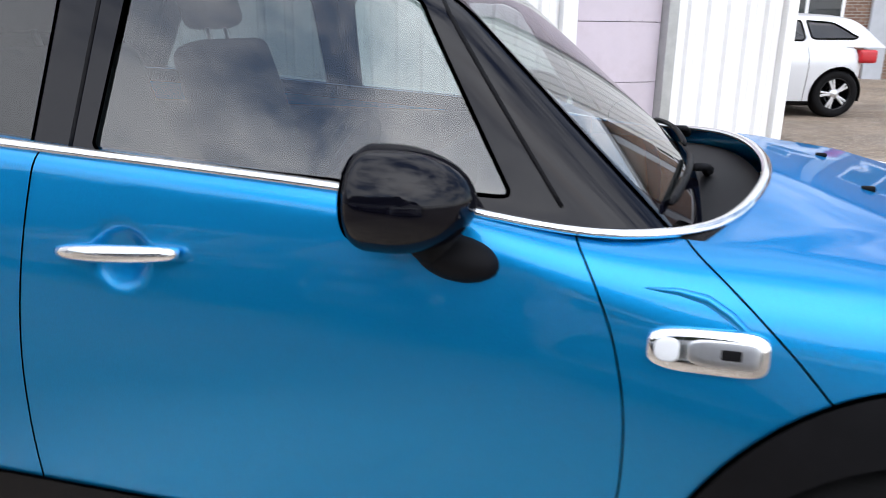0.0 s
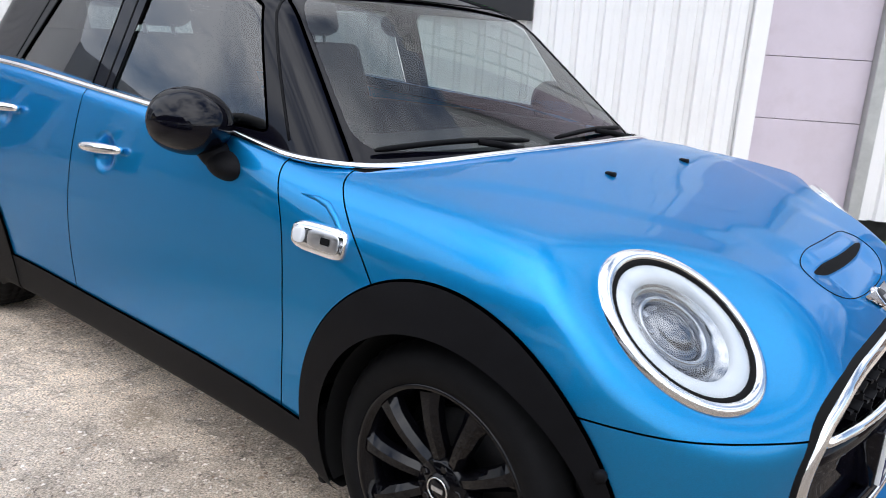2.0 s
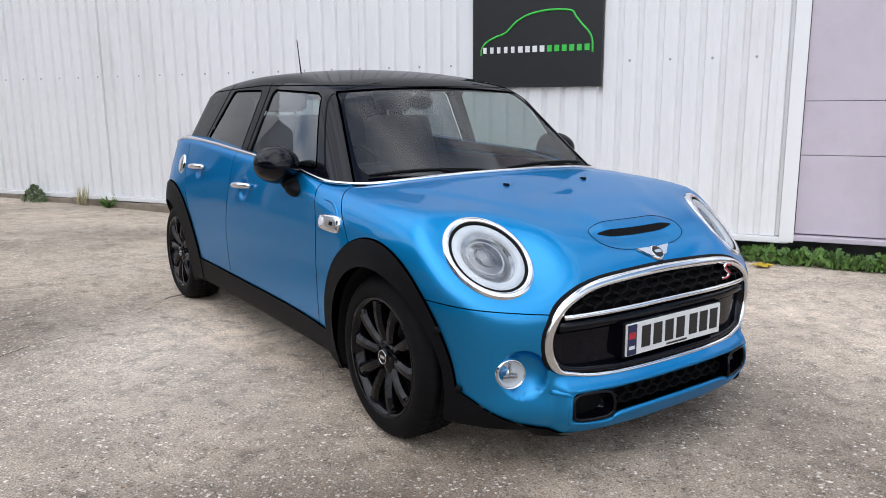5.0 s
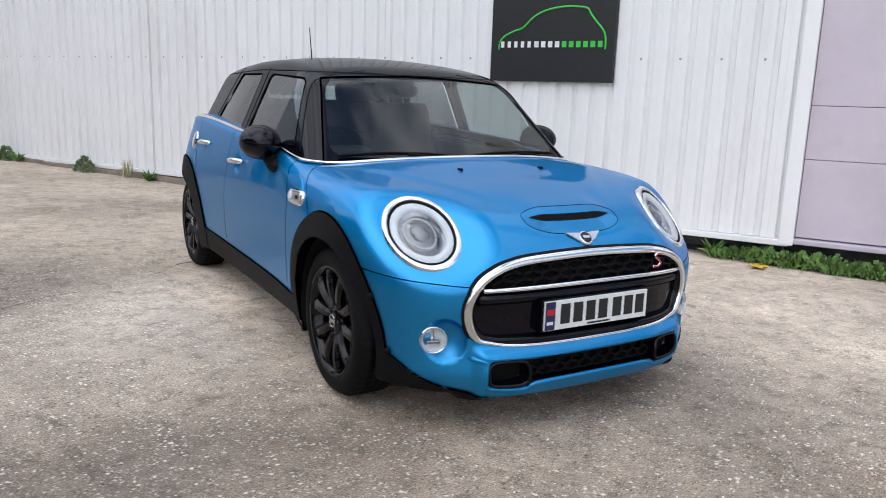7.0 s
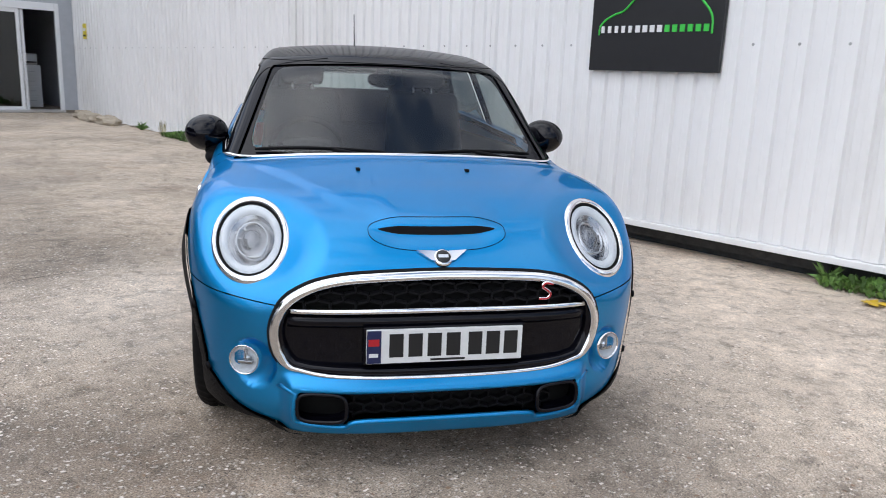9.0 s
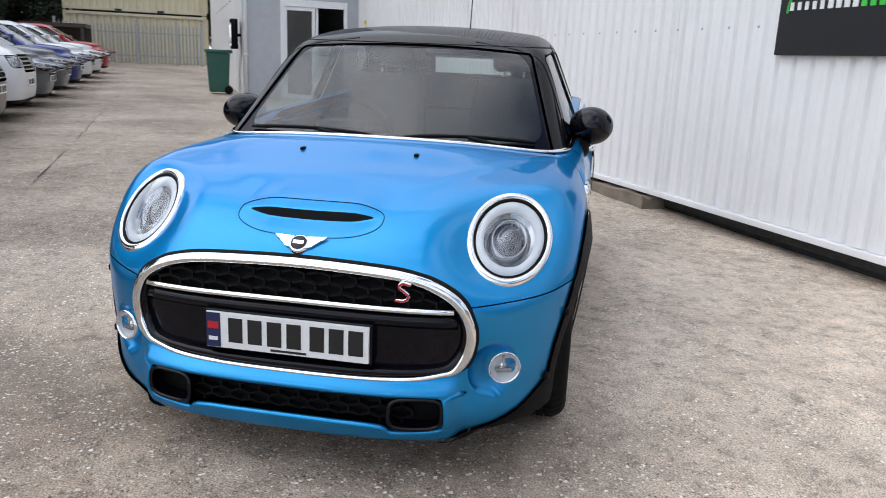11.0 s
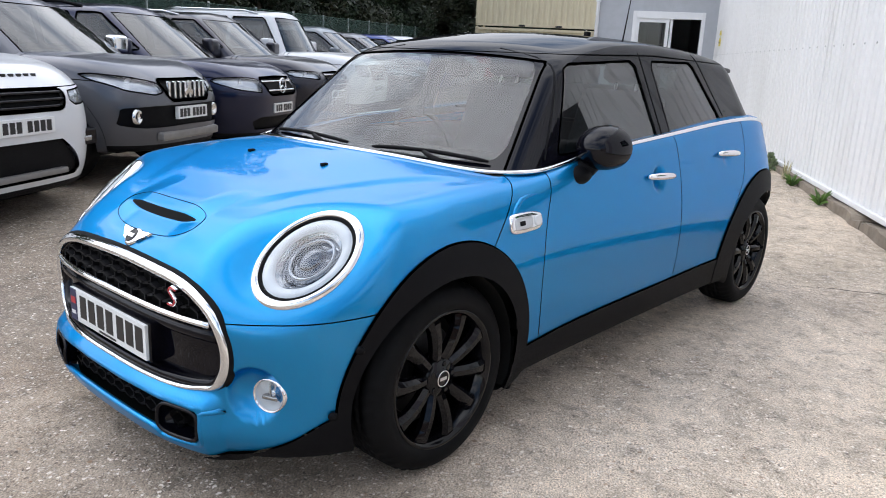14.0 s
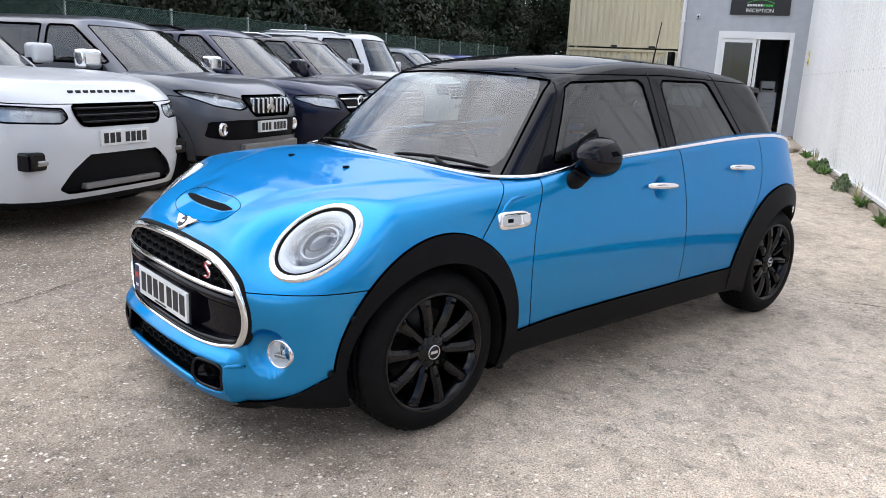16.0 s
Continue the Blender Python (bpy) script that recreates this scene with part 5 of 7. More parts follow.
# tub and trim inside
bm = bmesh.new()
box(bm, -2.85, -0.50, -0.70, 0.70, 0.32, 0.36)
part("cabin_floor", bm, DASH, hatch)
for sgn in (-1, 1):
    part("door_card", boxm(-2.3, -0.6, min(sgn * 0.66, sgn * 0.72), max(sgn * 0.66, sgn * 0.72), 0.35, 0.925, 0.015), DASH, hatch)
bm = bmesh.new()
box(bm, -1.02, -0.42, -0.69, 0.69, 0.60, 0.875, 0.06, seg=4)
for vv in bm.verts:
    vv.co.z += 0.02 * math.cos(vv.co.y * 2.2)
part("dashboard", bm, DASH, hatch, smooth=True)
part("instrument_hood", boxm(-0.98, -0.80, -0.48, -0.24, 0.86, 0.945, 0.03), DASH, hatch, smooth=True)
part("parcel_shelf", boxm(-2.85, -2.35, -0.6, 0.6, 0.93, 0.95, 0.008), DASH, hatch)
v, f = tube([(0, 0.185 * math.cos(2 * math.pi * k / 40), 0.185 * math.sin(2 * math.pi * k / 40)) for k in range(40)], 0.015, 8, True)
st = mesh_object("steering_wheel", v, f, TRIM, hatch)
st.matrix_basis = Matrix.Translation((-1.10, -0.36, 0.86)) @ Matrix.Rotation(radians(22), 4, "Y")
part("steering_boss", boxm(-0.02, 0.02, -0.15, 0.15, -0.05, 0.045, 0.018), TRIM, st, smooth=True)


def seat(x, y, w, name):
    s = root(name, "", "")
    s.parent = hatch
    s.matrix_basis = Matrix.Translation((x, y, 0.36))
    tilt = Matrix.Translation((-0.24, 0, 0.22)) @ Matrix.Rotation(radians(-17), 4, "Y")
    part("cushion", boxm(-0.26, 0.26, -w / 2, w / 2, 0.06, 0.24, 0.06, seg=4), SEAT, s, smooth=True)
    bm = boxm(-0.07, 0.07, -w / 2, w / 2, 0.0, 0.60, 0.06, m=tilt, seg=4)
    for vv in bm.verts:
        if vv.co.z > 0.55:
            vv.co.y *= 0.86
    part("backrest", bm, SEAT, s, smooth=True)
    return s, tilt


def headrest(s, tilt, y, z0=0.64, w=0.25):
    part("headrest", boxm(-0.045, 0.055, y - w / 2, y + w / 2, z0, z0 + 0.17, 0.045, m=tilt, seg=4), SEAT, s, smooth=True)
    for dy in (-0.055, 0.055):
        v, f = tube([tilt @ Vector((0.0, y + dy, z0 - 0.06)), tilt @ Vector((0.0, y + dy, z0 + 0.03))], 0.007, 6)
        mesh_object("headrest_post", v, f, SATIN, s)


for y in (-0.36, 0.36):
    s_, t_ = seat(-1.35, y, 0.50, "front_seat")
    headrest(s_, t_, 0.0)
s_, t_ = seat(-2.12, 0.0, 1.22, "rear_bench")
for y in (-0.38, 0.38):
    headrest(s_, t_, y, 0.56, 0.24)
v, f = lathe([(0.0, 0.012), (0.08, 0.010), (0.11, 0.0), (0.08, -0.02), (0.0, -0.03)], 24, "x")
ob = mesh_object("interior_mirror", [(a, b * 0.68, c * 0.36) for a, b, c in v], f, TRIM, hatch)
ob.matrix_basis = Matrix.Translation((-0.93, 0.0, 1.235)) @ Matrix.Rotation(radians(180), 4, "Z")
part("mirror_stalk", boxm(-0.93, -0.885, -0.03, 0.03, 1.23, 1.33, 0.012), TRIM, hatch, smooth=True)
part("headlining", boxm(-2.30, -1.2, -0.40, 0.40, 1.326, 1.332), SEAT, hatch)

# wipers, parked along the foot of the screen
def screen_x(y, z):
    return -0.325 - 1.17 * (z - 0.91) - 0.075 * (y / 0.65) ** 2


for y0, y1, yp in ((-0.60, -0.06, -0.28), (0.08, 0.60, 0.34)):
    P = [(screen_x(y, 0.936) + 0.016, y, 0.936 + 0.012 * math.sin(math.pi * (y - y0) / (y1 - y0))) for y in np.linspace(y0, y1, 16)]
    v, f = tube(P, [0.0045] + [0.0075] * 14 + [0.0045], 6)
    mesh_object("wiper", v, f, TRIM, hatch)
    P = [(screen_x(yp, 0.935) + 0.022, yp, 0.944), (screen_x(yp, 0.92) + 0.034, yp + 0.06, 0.936), (screen_x(yp, 0.91) + 0.036, yp + 0.14, 0.915)]
    v, f = tube(P, [0.008, 0.010, 0.014], 8)
    mesh_object("wiper_arm", v, f, TRIM, hatch)

# door mirrors
for sgn in (-1, 1):
    mir = root("door_mirror", "", "")
    mir.parent = hatch
    mir.matrix_basis = Matrix.Translation((-0.822, -0.827 if sgn < 0 else 0.811, 0.967 if sgn < 0 else 0.984)) @ Matrix.Rotation(radians(sgn * 2), 4, "Z")
    bm = bmesh.new()
    bmesh.ops.create_uvsphere(bm, u_segments=36, v_segments=20, radius=1)
    for vv in bm.verts:
        x, y, z = vv.co
        if x < 0:
            full = ((1 - min(1.0, -x) ** 5) ** 0.2 + 1e-6) / (math.sqrt(max(1e-6, 1 - x * x)))
            y, z = (y * full, z * full) if x > -0.999 else (y, z)
        vv.co = Vector((0.132 * (x if x > 0 else x * 0.42), 0.096 * y, 0.082 * z))
    part("cap", bm, GLOSS_BLACK, mir, "gloss black egg-shaped mirror cap", smooth=True)
    v, f = lathe([(0.0, 0.0), (0.9, 0.0), (0.97, 0.004), (1.0, 0.012)], 30, "x")
    mesh_object("mirror_glass", [(-0.055 + 0.0 * a, b * 0.080, c * 0.068) for a, b, c in v], [q[::-1] for q in f], CHROME, mir)
    v, f = tube([(0.035, sgn * -0.02, -0.050), (0.055, sgn * -0.035, -0.072), (0.075, sgn * -0.050, -0.092)], [0.034, 0.038, 0.040], 16)
    bm = bmesh.new()
    bmesh.ops.create_uvsphere(bm, u_segments=24, v_segments=12, radius=1, matrix=Matrix.Translation((0.094, sgn * -0.046, -0.098)) @ Matrix.Rotation(radians(8), 4, "Y") @ Matrix.Diagonal((0.070, 0.044, 0.037, 1)))
    base = len(v)
    v = [Vector(q) for q in v] + [q.co.copy() for q in bm.verts]
    bm.verts.index_update()
    f += [tuple(base + q.index for q in face.verts) for face in bm.faces]
    bm.free()
    mesh_object("mirror_arm", v, f, TRIM, mir)

# side vents, handles, parking sensors, scuttle creases, fuel cap
for sgn in (-1, 1):
    p, nn = on_side(-0.345, 0.767, sgn)
    m = Matrix.Translation(Vector(p)) @ Vector(nn).to_track_quat("Z", "X").to_matrix().to_4x4()
    vent = root("side_repeater", "", "")
    vent.parent = hatch
    vent.matrix_basis = m
    # local x forward along the body, y up the flank
    fw = (m.inverted().to_3x3() @ Vector((1, 0, 0)))
    rot = Matrix.Rotation(math.atan2(fw.y, fw.x), 4, "Z")
    def lozenge(cx, ax, ay, z0, z1, ex=0.72, mid=0.0):
        """A flat pebble: rounded ends, domed edge."""
        K, vs, fs = 40, [], []
        for q, z in ((1.0, z0), (1.0, z0 + (z1 - z0) * 0.55), (0.96, z0 + (z1 - z0) * 0.85), (0.86, z1), (0.4, z1 + mid)):
            for i in range(K):
                t = 2 * math.pi * i / K
                c, d = math.cos(t), math.sin(t)
                vs.append(rot @ Vector((cx + ax * (1 - (1 - q) * ay / ax) * np.sign(c) * abs(c) ** ex, ay * q * np.sign(d) * abs(d) ** ex * (1.0 + 0.10 * c), z)))
        for j in range(4):
            fs += [(j * K + i, j * K + (i + 1) % K, (j + 1) * K + (i + 1) % K, (j + 1) * K + i) for i in range(K)]
        fs.append(tuple(4 * K + i for i in range(K)))
        return vs, fs
    ob = mesh_object("vent_frame", *lozenge(0.0, 0.088, 0.035, -0.02, 0.012, 0.5), CHROME, vent)
    ob["label"] = "chrome side vent frame"
    mesh_object("repeater_lens", *lozenge(-0.058, 0.018, 0.018, 0.010, 0.0165), LAMP_WHITE, vent)
    mesh_object("vent_inlay", *lozenge(0.022, 0.050, 0.021, 0.008, 0.0140, 0.45), SATIN, vent)
    part("badge_bar", boxm(0.018, 0.046, -0.007, 0.008, 0.0135, 0.016, 0.002, m=rot), TRIM, vent)
    for hx, hz in ((-1.325, 0.832), (-2.05, 0.880)):
        p, nn = on_side(hx - 0.115, hz, sgn)
        p = np.array([hx, p[1], hz])
        h = root("door_handle", "", "")
        h.parent = hatch
        h.matrix_basis = Matrix.Translation(Vector(p)) @ Vector(nn).to_track_quat("Z", "X").to_matrix().to_4x4()
        fw = (h.matrix_basis.inverted().to_3x3() @ Vector((1, 0, 0.06)))
        rot = Matrix.Rotation(math.atan2(fw.y, fw.x), 4, "Z")
        K = 17
        pts = [rot @ Vector((-0.120 + 0.240 * i / (K - 1), 0, 0.008 + 0.024 * math.sin(math.pi * i / (K - 1)) ** 0.6)) for i in range(K)]
        rad = [0.0095 + 0.0075 * math.sin(math.pi * i / (K - 1)) ** 0.5 for i in range(K)]
        v, f = tube(pts, rad, 10)
        mesh_object("grip", v, f, CHROME, h)["label"] = "chrome grip"
    for sx, sz in ((0.345, 0.495), (0.40, 0.30)):
        p, nn = on_side(sx, sz, sgn)
        v, f = lathe([(0.0, 0.016), (0.010, 0.016), (0.012, 0.013), (0.014, 0.006)], 18, "z")
        ob = mesh_object("parking_sensor", v, f, TRIM, hatch)
        ob.matrix_basis = Matrix.Translation(Vector(p)) @ Vector(nn).to_track_quat("Z", "X").to_matrix().to_4x4()
    # raised crease above the side vent
    pts = []
    for x, z in ((-0.44, 0.848), (-0.39, 0.846), (-0.35, 0.838), (-0.315, 0.818), (-0.285, 0.792), (-0.265, 0.77)):
        p, nn = on_side(x, z, sgn)
        pts.append(p - nn * 0.003)
    v, f = tube(pts, [0.003, 0.007, 0.009, 0.009, 0.007, 0.004], 8)
    mesh_object("wing_crease", v, f, BLUE, hatch)
p, nn = on_side(-2.365, 0.882, -1)
v, f = lathe([(0.0, 0.008), (0.046, 0.007), (0.056, 0.003), (0.060, -0.002)], 30, "z")
ob = mesh_object("fuel_cap", v, f, CHROME, hatch)
ob["label"] = "round chrome fuel filler cap"
ob.matrix_basis = Matrix.Translation(Vector(p)) @ Vector(nn).to_track_quat("Z", "X").to_matrix().to_4x4()
# tail lamps
for sgn in (-1, 1):
    p, nn = on_side(-2.95, 0.80, sgn)
    ob = part("tail_lamp", boxm(-0.05, 0.05, -0.09, 0.09, -0.01, 0.014, 0.012), RED, hatch, smooth=True)
    ob.matrix_basis = Matrix.Translation(Vector(p)) @ Vector(nn).to_track_quat("Z", "Y").to_matrix().to_4x4()

# ---- reception block at the end of the wall ----
REC_S = -15.2
FLOOR_Z = float(rise(REC_S))
rec = root("reception_building", "grey painted block reception with white sliding door", "building", GRID)
G0 = FLOOR_Z
bm = bmesh.new()
box(bm, REC_S - 0.25, REC_S, 0.79, 1.60, 0, 5.2)
part("wall", bm, CLAD_SHADE, rec)
part("wall", boxm(REC_S - 0.25, REC_S, 3.12, 3.40, 0, 5.2), CLAD_SHADE, rec)
part("wall", boxm(REC_S - 0.25, REC_S, 1.60, 3.12, 2.44, 5.2), CLAD_SHADE, rec)
part("side_cladding", boxm(-32, REC_S - 0.25, 0.79, 0.95, 0.1, 5.2), CLAD, rec)
part("back_wall", boxm(-21.2, -21.0, 0.95, 3.4, 0, 4), CLAD_SHADE, rec)
part("inner_wall", boxm(-21.0, REC_S - 0.25, 3.40, 3.5, 0, 4), CLAD_SHADE, rec)
part("ceiling_slab", boxm(-21.2, REC_S - 0.25, 0.9, 3.5, 2.7, 2.8), CLAD_SHADE, rec)
part("floor_slab", boxm(-21.2, REC_S + 0.05, 0.95, 3.4, G0 - 0.2, G0 + 0.05), KERB, rec)
for k in range(9):
    ob = part("bolt", boxm(-17.0 - k * 1.2, -16.96 - k * 1.2, 0.775, 0.79, 2.55, 2.59), INK, rec)
v, f = tube([(REC_S + 0.05, 0.83, G0), (REC_S + 0.05, 0.83, 5.2)], 0.04, 12)
mesh_object("downpipe", v, f, UPVC, rec)
for z in (1.2, 2.6, 4.0):
    part("pipe_bracket", boxm(REC_S - 0.01, REC_S + 0.1, 0.775, 0.885, z, z + 0.03, 0.004), UPVC, rec)

dz0, dz1 = G0 + 0.04, 2.44
sd = root("sliding_door", "white framed sliding glass door, half open", "door", GRID)
x0, x1 = REC_S - 0.06, REC_S + 0.02
part("door_frame", boxm(x0, x1, 1.60, 1.68, dz0, dz1, 0.008), UPVC, sd)
part("door_frame", boxm(x0, x1, 3.04, 3.12, dz0, dz1, 0.008), UPVC, sd)
part("door_frame", boxm(x0, x1, 1.68, 3.04, dz1 - 0.15, dz1, 0.008), UPVC, sd)
part("door_sill", boxm(x0, x1 + 0.04, 1.60, 3.12, dz0 - 0.04, dz0 + 0.02, 0.008), SATIN, sd)
part("fixed_leaf", boxm(x0 + 0.02, x1 - 0.02, 1.68, 1.75, dz0, dz1 - 0.15, 0.006), UPVC, sd)
part("leaf_stile", boxm(x0 + 0.02, x1 - 0.02, 2.31, 2.38, dz0, dz1 - 0.15, 0.006), UPVC, sd)
part("leaf_rail", boxm(x0 + 0.02, x1 - 0.02, 1.75, 2.31, dz0, dz0 + 0.08, 0.006), UPVC, sd)
part("leaf_rail", boxm(x0 + 0.02, x1 - 0.02, 1.75, 2.31, dz1 - 0.23, dz1 - 0.15, 0.006), UPVC, sd)
part("pane", boxm(x0 + 0.035, x0 + 0.042, 1.75, 2.31, dz0 + 0.08, dz1 - 0.23), PRIVACY, sd)
for y in (1.86, 2.40):
    part("slider_stile", boxm(x0 - 0.05, x0 + 0.01, y, y + 0.06, dz0, dz1 - 0.15, 0.006), UPVC, sd)
part("pull_handle", boxm(x1 - 0.02, x1 + 0.03, 2.335, 2.355, 1.2, 1.5, 0.008), UPVC, sd)
part("pane", boxm(x0 - 0.025, x0 - 0.018, 1.92, 2.40, dz0 + 0.05, dz1 - 0.2), PRIVACY, sd)

rs = root("reception_sign", "black reception sign with white lettering above the door", "sign", GRID)
part("board", boxm(REC_S, REC_S + 0.04, 1.77, 2.95, 2.78, 3.13, 0.004), SIGN_BLACK, rs)
fc = bpy.data.curves.new("lettering", "FONT")
fc.body, fc.size, fc.align_x, fc.extrude = "RECEPTION", 0.105, "CENTER", 0.002
fo = new("lettering_curve", fc)
dg = bpy.context.evaluated_depsgraph_get()
fm = bpy.data.meshes.new_from_object(fo.evaluated_get(dg))
bpy.data.objects.remove(fo)
fm.materials.append(SIGN_WHITE)
lt = new("lettering", fm)
lt.parent = rs
lt.matrix_basis = Matrix.Translation((REC_S + 0.046, 2.36, 2.835)) @ pose(0, 0, 0, 90, 0, 90)
for i in range(10):
    part("name_bar", boxm(REC_S + 0.04, REC_S + 0.045, 2.10 + i * 0.052, 2.10 + i * 0.052 + 0.038, 2.955, 2.995), SIGN_WHITE if i < 6 else SIGN_GREEN, rs)
v, f = tube([(REC_S + 0.044, 2.08 + 0.56 * t, 3.0 + 0.085 * math.sin(math.pi * t) ** 0.7) for t in np.linspace(0.02, 0.98, 24)], 0.005, 5)
mesh_object("car_outline", v, f, SIGN_GREEN, rs)

cctv = root("security_camera", "small white wall camera on the reception wall", "camera", GRID)
part("camera_mount", boxm(REC_S, REC_S + 0.05, 1.10, 1.17, 2.70, 2.77, 0.01), UPVC, cctv)
v, f = lathe([(0.0, 0.09), (0.028, 0.088), (0.035, 0.07), (0.035, -0.06), (0.0, -0.06)], 20, "x")
ob = mesh_object("camera_body", v, f, UPVC, cctv)
ob.matrix_basis = Matrix.Translation((REC_S + 0.1, 1.135, 2.71))
v, f = lathe([(0.0, 0.095), (0.022, 0.094), (0.026, 0.088)], 16, "x")
ob = mesh_object("camera_lens", v, f, INK, cctv)
ob.matrix_basis = Matrix.Translation((REC_S + 0.1, 1.135, 2.71))

# inside the doorway
desk = root("drawer_unit", "white drawer unit just inside the open door", "cabinet", GRID)
part("carcass", boxm(-16.9, -16.4, 2.62, 3.02, G0 + 0.05, G0 + 0.95, 0.01), UPVC, desk)
for k in range(4):
    d = part("drawer", boxm(-16.4, -16.385, 2.635, 3.005, G0 + 0.09 + k * 0.21, G0 + 0.28 + k * 0.21, 0.004), UPVC, desk)
    part("handle", boxm(-16.385, -16.37, 2.75, 2.89, G0 + 0.18 + k * 0.21, G0 + 0.195 + k * 0.21), SATIN, d)
printer = root("printer", "pale grey printer on the drawer unit", "printer", GRID)
part("body", boxm(-16.85, -16.45, 2.66, 2.98, G0 + 0.95, G0 + 1.20, 0.03), UPVC, printer)
part("tray", boxm(-16.45, -16.36, 2.70, 2.94, G0 + 1.0, G0 + 1.03, 0.005), TRIM, printer)

# yellow notice on the wall near the corner
nt = root("wall_notice", "small yellow and white notice on the clad wall", "notice", GRID)
YELLOW = material("yellow_print", (0.75, 0.62, 0.05), 0.5, var=0.08, scale=30)
part("sheet", boxm(-14.5, -14.3, 3.355, 3.362, 1.75, 2.05), YELLOW, nt)
part("text_bar", boxm(-14.47, -14.33, 3.350, 3.354, 1.80, 1.83), INK, nt)
part("text_bar", boxm(-14.47, -14.33, 3.350, 3.354, 1.90, 1.96), SIGN_WHITE, nt)
# traffic mirror and green bin by the side of the reception
mr = root("traffic_mirror", "round-cornered wall mirror on the building side", "mirror", GRID)
part("frame", boxm(-16.2, -15.55, 0.60, 0.66, 1.32, 1.98, 0.10), TRIM, mr, smooth=True)
part("glass", boxm(-16.13, -15.62, 0.585, 0.60, 1.39, 1.91, 0.05), CHROME, mr)
part("bracket", boxm(-15.9, -15.85, 0.66, 0.8, 1.6, 1.66), TRIM, mr)
BIN_GREEN = material("green_plastic", (0.02, 0.10, 0.07), 0.5, var=0.1, scale=8)
bn = root("wheelie_bin", "dark green wheeled bin beside the building", "bin", GRID @ Matrix.Translation((-16.6, 0.30, float(rise(-16.6)))))
bm = bmesh.new()
box(bm, -0.27, 0.27, -0.27, 0.27, 0.05, 0.95, 0.03)
for vv in bm.verts:
    k = 0.8 + 0.2 * vv.co.z
    vv.co.x *= k
    vv.co.y *= k
part("body", bm, BIN_GREEN, bn)
part("lid", boxm(-0.30, 0.30, -0.30, 0.32, 0.95, 1.03, 0.025), BIN_GREEN, bn, smooth=True)
for sgn in (-1, 1):
    v, f = lathe([(0.0, 0.02), (0.09, 0.02), (0.1, 0.0), (0.09, -0.02), (0.0, -0.02)], 18, "x")
    ob = mesh_object("wheel", v, f, RUBBER, bn)
    ob.matrix_basis = Matrix.Translation((sgn * 0.24, 0.22, 0.1))


# ---- far end: palisade, containers, shed ----
def container(z0, label):
    c = root("shipping_container", label, "container", GRID, "stacked containers")
    n0, n1 = -5.35, 0.75
    part("roof", boxm(-38.4, -36.0, n0, n1, z0 + 2.5, z0 + 2.56), CREAM, c)
    for nn in (n0, n1 - 0.1):
        for ss in (-38.4, -36.1):
            part("corner_post", boxm(ss, ss + 0.12, nn, nn + 0.12, z0, z0 + 2.58, 0.01), CREAM, c)
    for zz in (z0 + 0.02, z0 + 2.44):
        part("rail", boxm(-36.08, -35.98, n0, n1, zz, zz + 0.12, 0.01), CREAM, c)
    vs, fs = [], []
    k = 0
    q = n0 + 0.1
    pts = []
    while q < n1 - 0.1:
        for o, d in ((0, 0), (0.07, 0), (0.105, 0.036), (0.175, 0.036), (0.21, 0)):
            pts.append((q + o, d))
        q += 0.28
    for q, d in pts:
        vs += [(-36.05 - d, q, z0 + 0.12), (-36.05 - d, q, z0 + 2.46)]
    fs = [(2 * i, 2 * i + 1, 2 * i + 3, 2 * i + 2) for i in range(len(pts) - 1)]
    mesh_object("corrugated_side", vs, fs, CREAM, c, smooth=False)
    part("end_wall", boxm(-38.4, -36.1, n0 + 0.02, n0 + 0.06, z0 + 0.1, z0 + 2.46), CREAM, c)
    for qn in (-3.2, -1.4):
        part("fork_pocket", boxm(-35.979, -35.97, qn, qn + 0.3, z0 + 0.03, z0 + 0.12), INK, c)
    return c


container(0.22, "cream corrugated shipping container behind the palisade fence")
container(2.84, "cream corrugated shipping container stacked on another")

pal = root("palisade_fence", "galvanised steel palisade fence and gate across the yard end", "fence", GRID)
pale = None
for k in range(40):
    nn = -5.4 + k * 0.148
    z0 = float(rise(-33.5)) + 0.05
    bm = bmesh.new()
    pv = [(-33.5, nn, z0), (-33.47, nn + 0.035, z0), (-33.5, nn + 0.07, z0)]
    lo = [bm.verts.new(c) for c in pv]
    hi = [bm.verts.new((c[0], c[1], z0 + 1.55)) for c in pv]
    tip = bm.verts.new((-33.48, nn + 0.035, z0 + 1.70))
    for i in range(2):
        bm.faces.new((lo[i], lo[i + 1], hi[i + 1], hi[i]))
        bm.faces.new((hi[i], hi[i + 1], tip))
    bm.faces.new((hi[2], hi[0], tip))
    part("pale", bm, GALV, pal)
for z in (0.35, 1.3):
    part("rail", boxm(-33.56, -33.51, -5.4, 0.5, float(rise(-33.5)) + z, float(rise(-33.5)) + z + 0.06), GALV, pal)
for nn in (-5.4, -2.2, -0.6, 0.45):
    part("post", boxm(-33.6, -33.5, nn - 0.05, nn + 0.05, 0.3, float(rise(-33.5)) + 1.85, 0.005), GALV, pal)
SHED = material("dark_weathered_timber", (0.07, 0.06, 0.05), 0.85, var=0.3, scale=8, bump=0.4, bump_scale=40, stretch=(1, 8, 1))
shed = root("timber_shed", "low dark timber lean-to by the fence", "shed", GRID)
bm = bmesh.new()
zr = float(rise(-31))
box(bm, -32.4, -30.4, -6.2, -3.9, zr + 1.42, zr + 1.56)
part("roof", bm, SHED, shed)
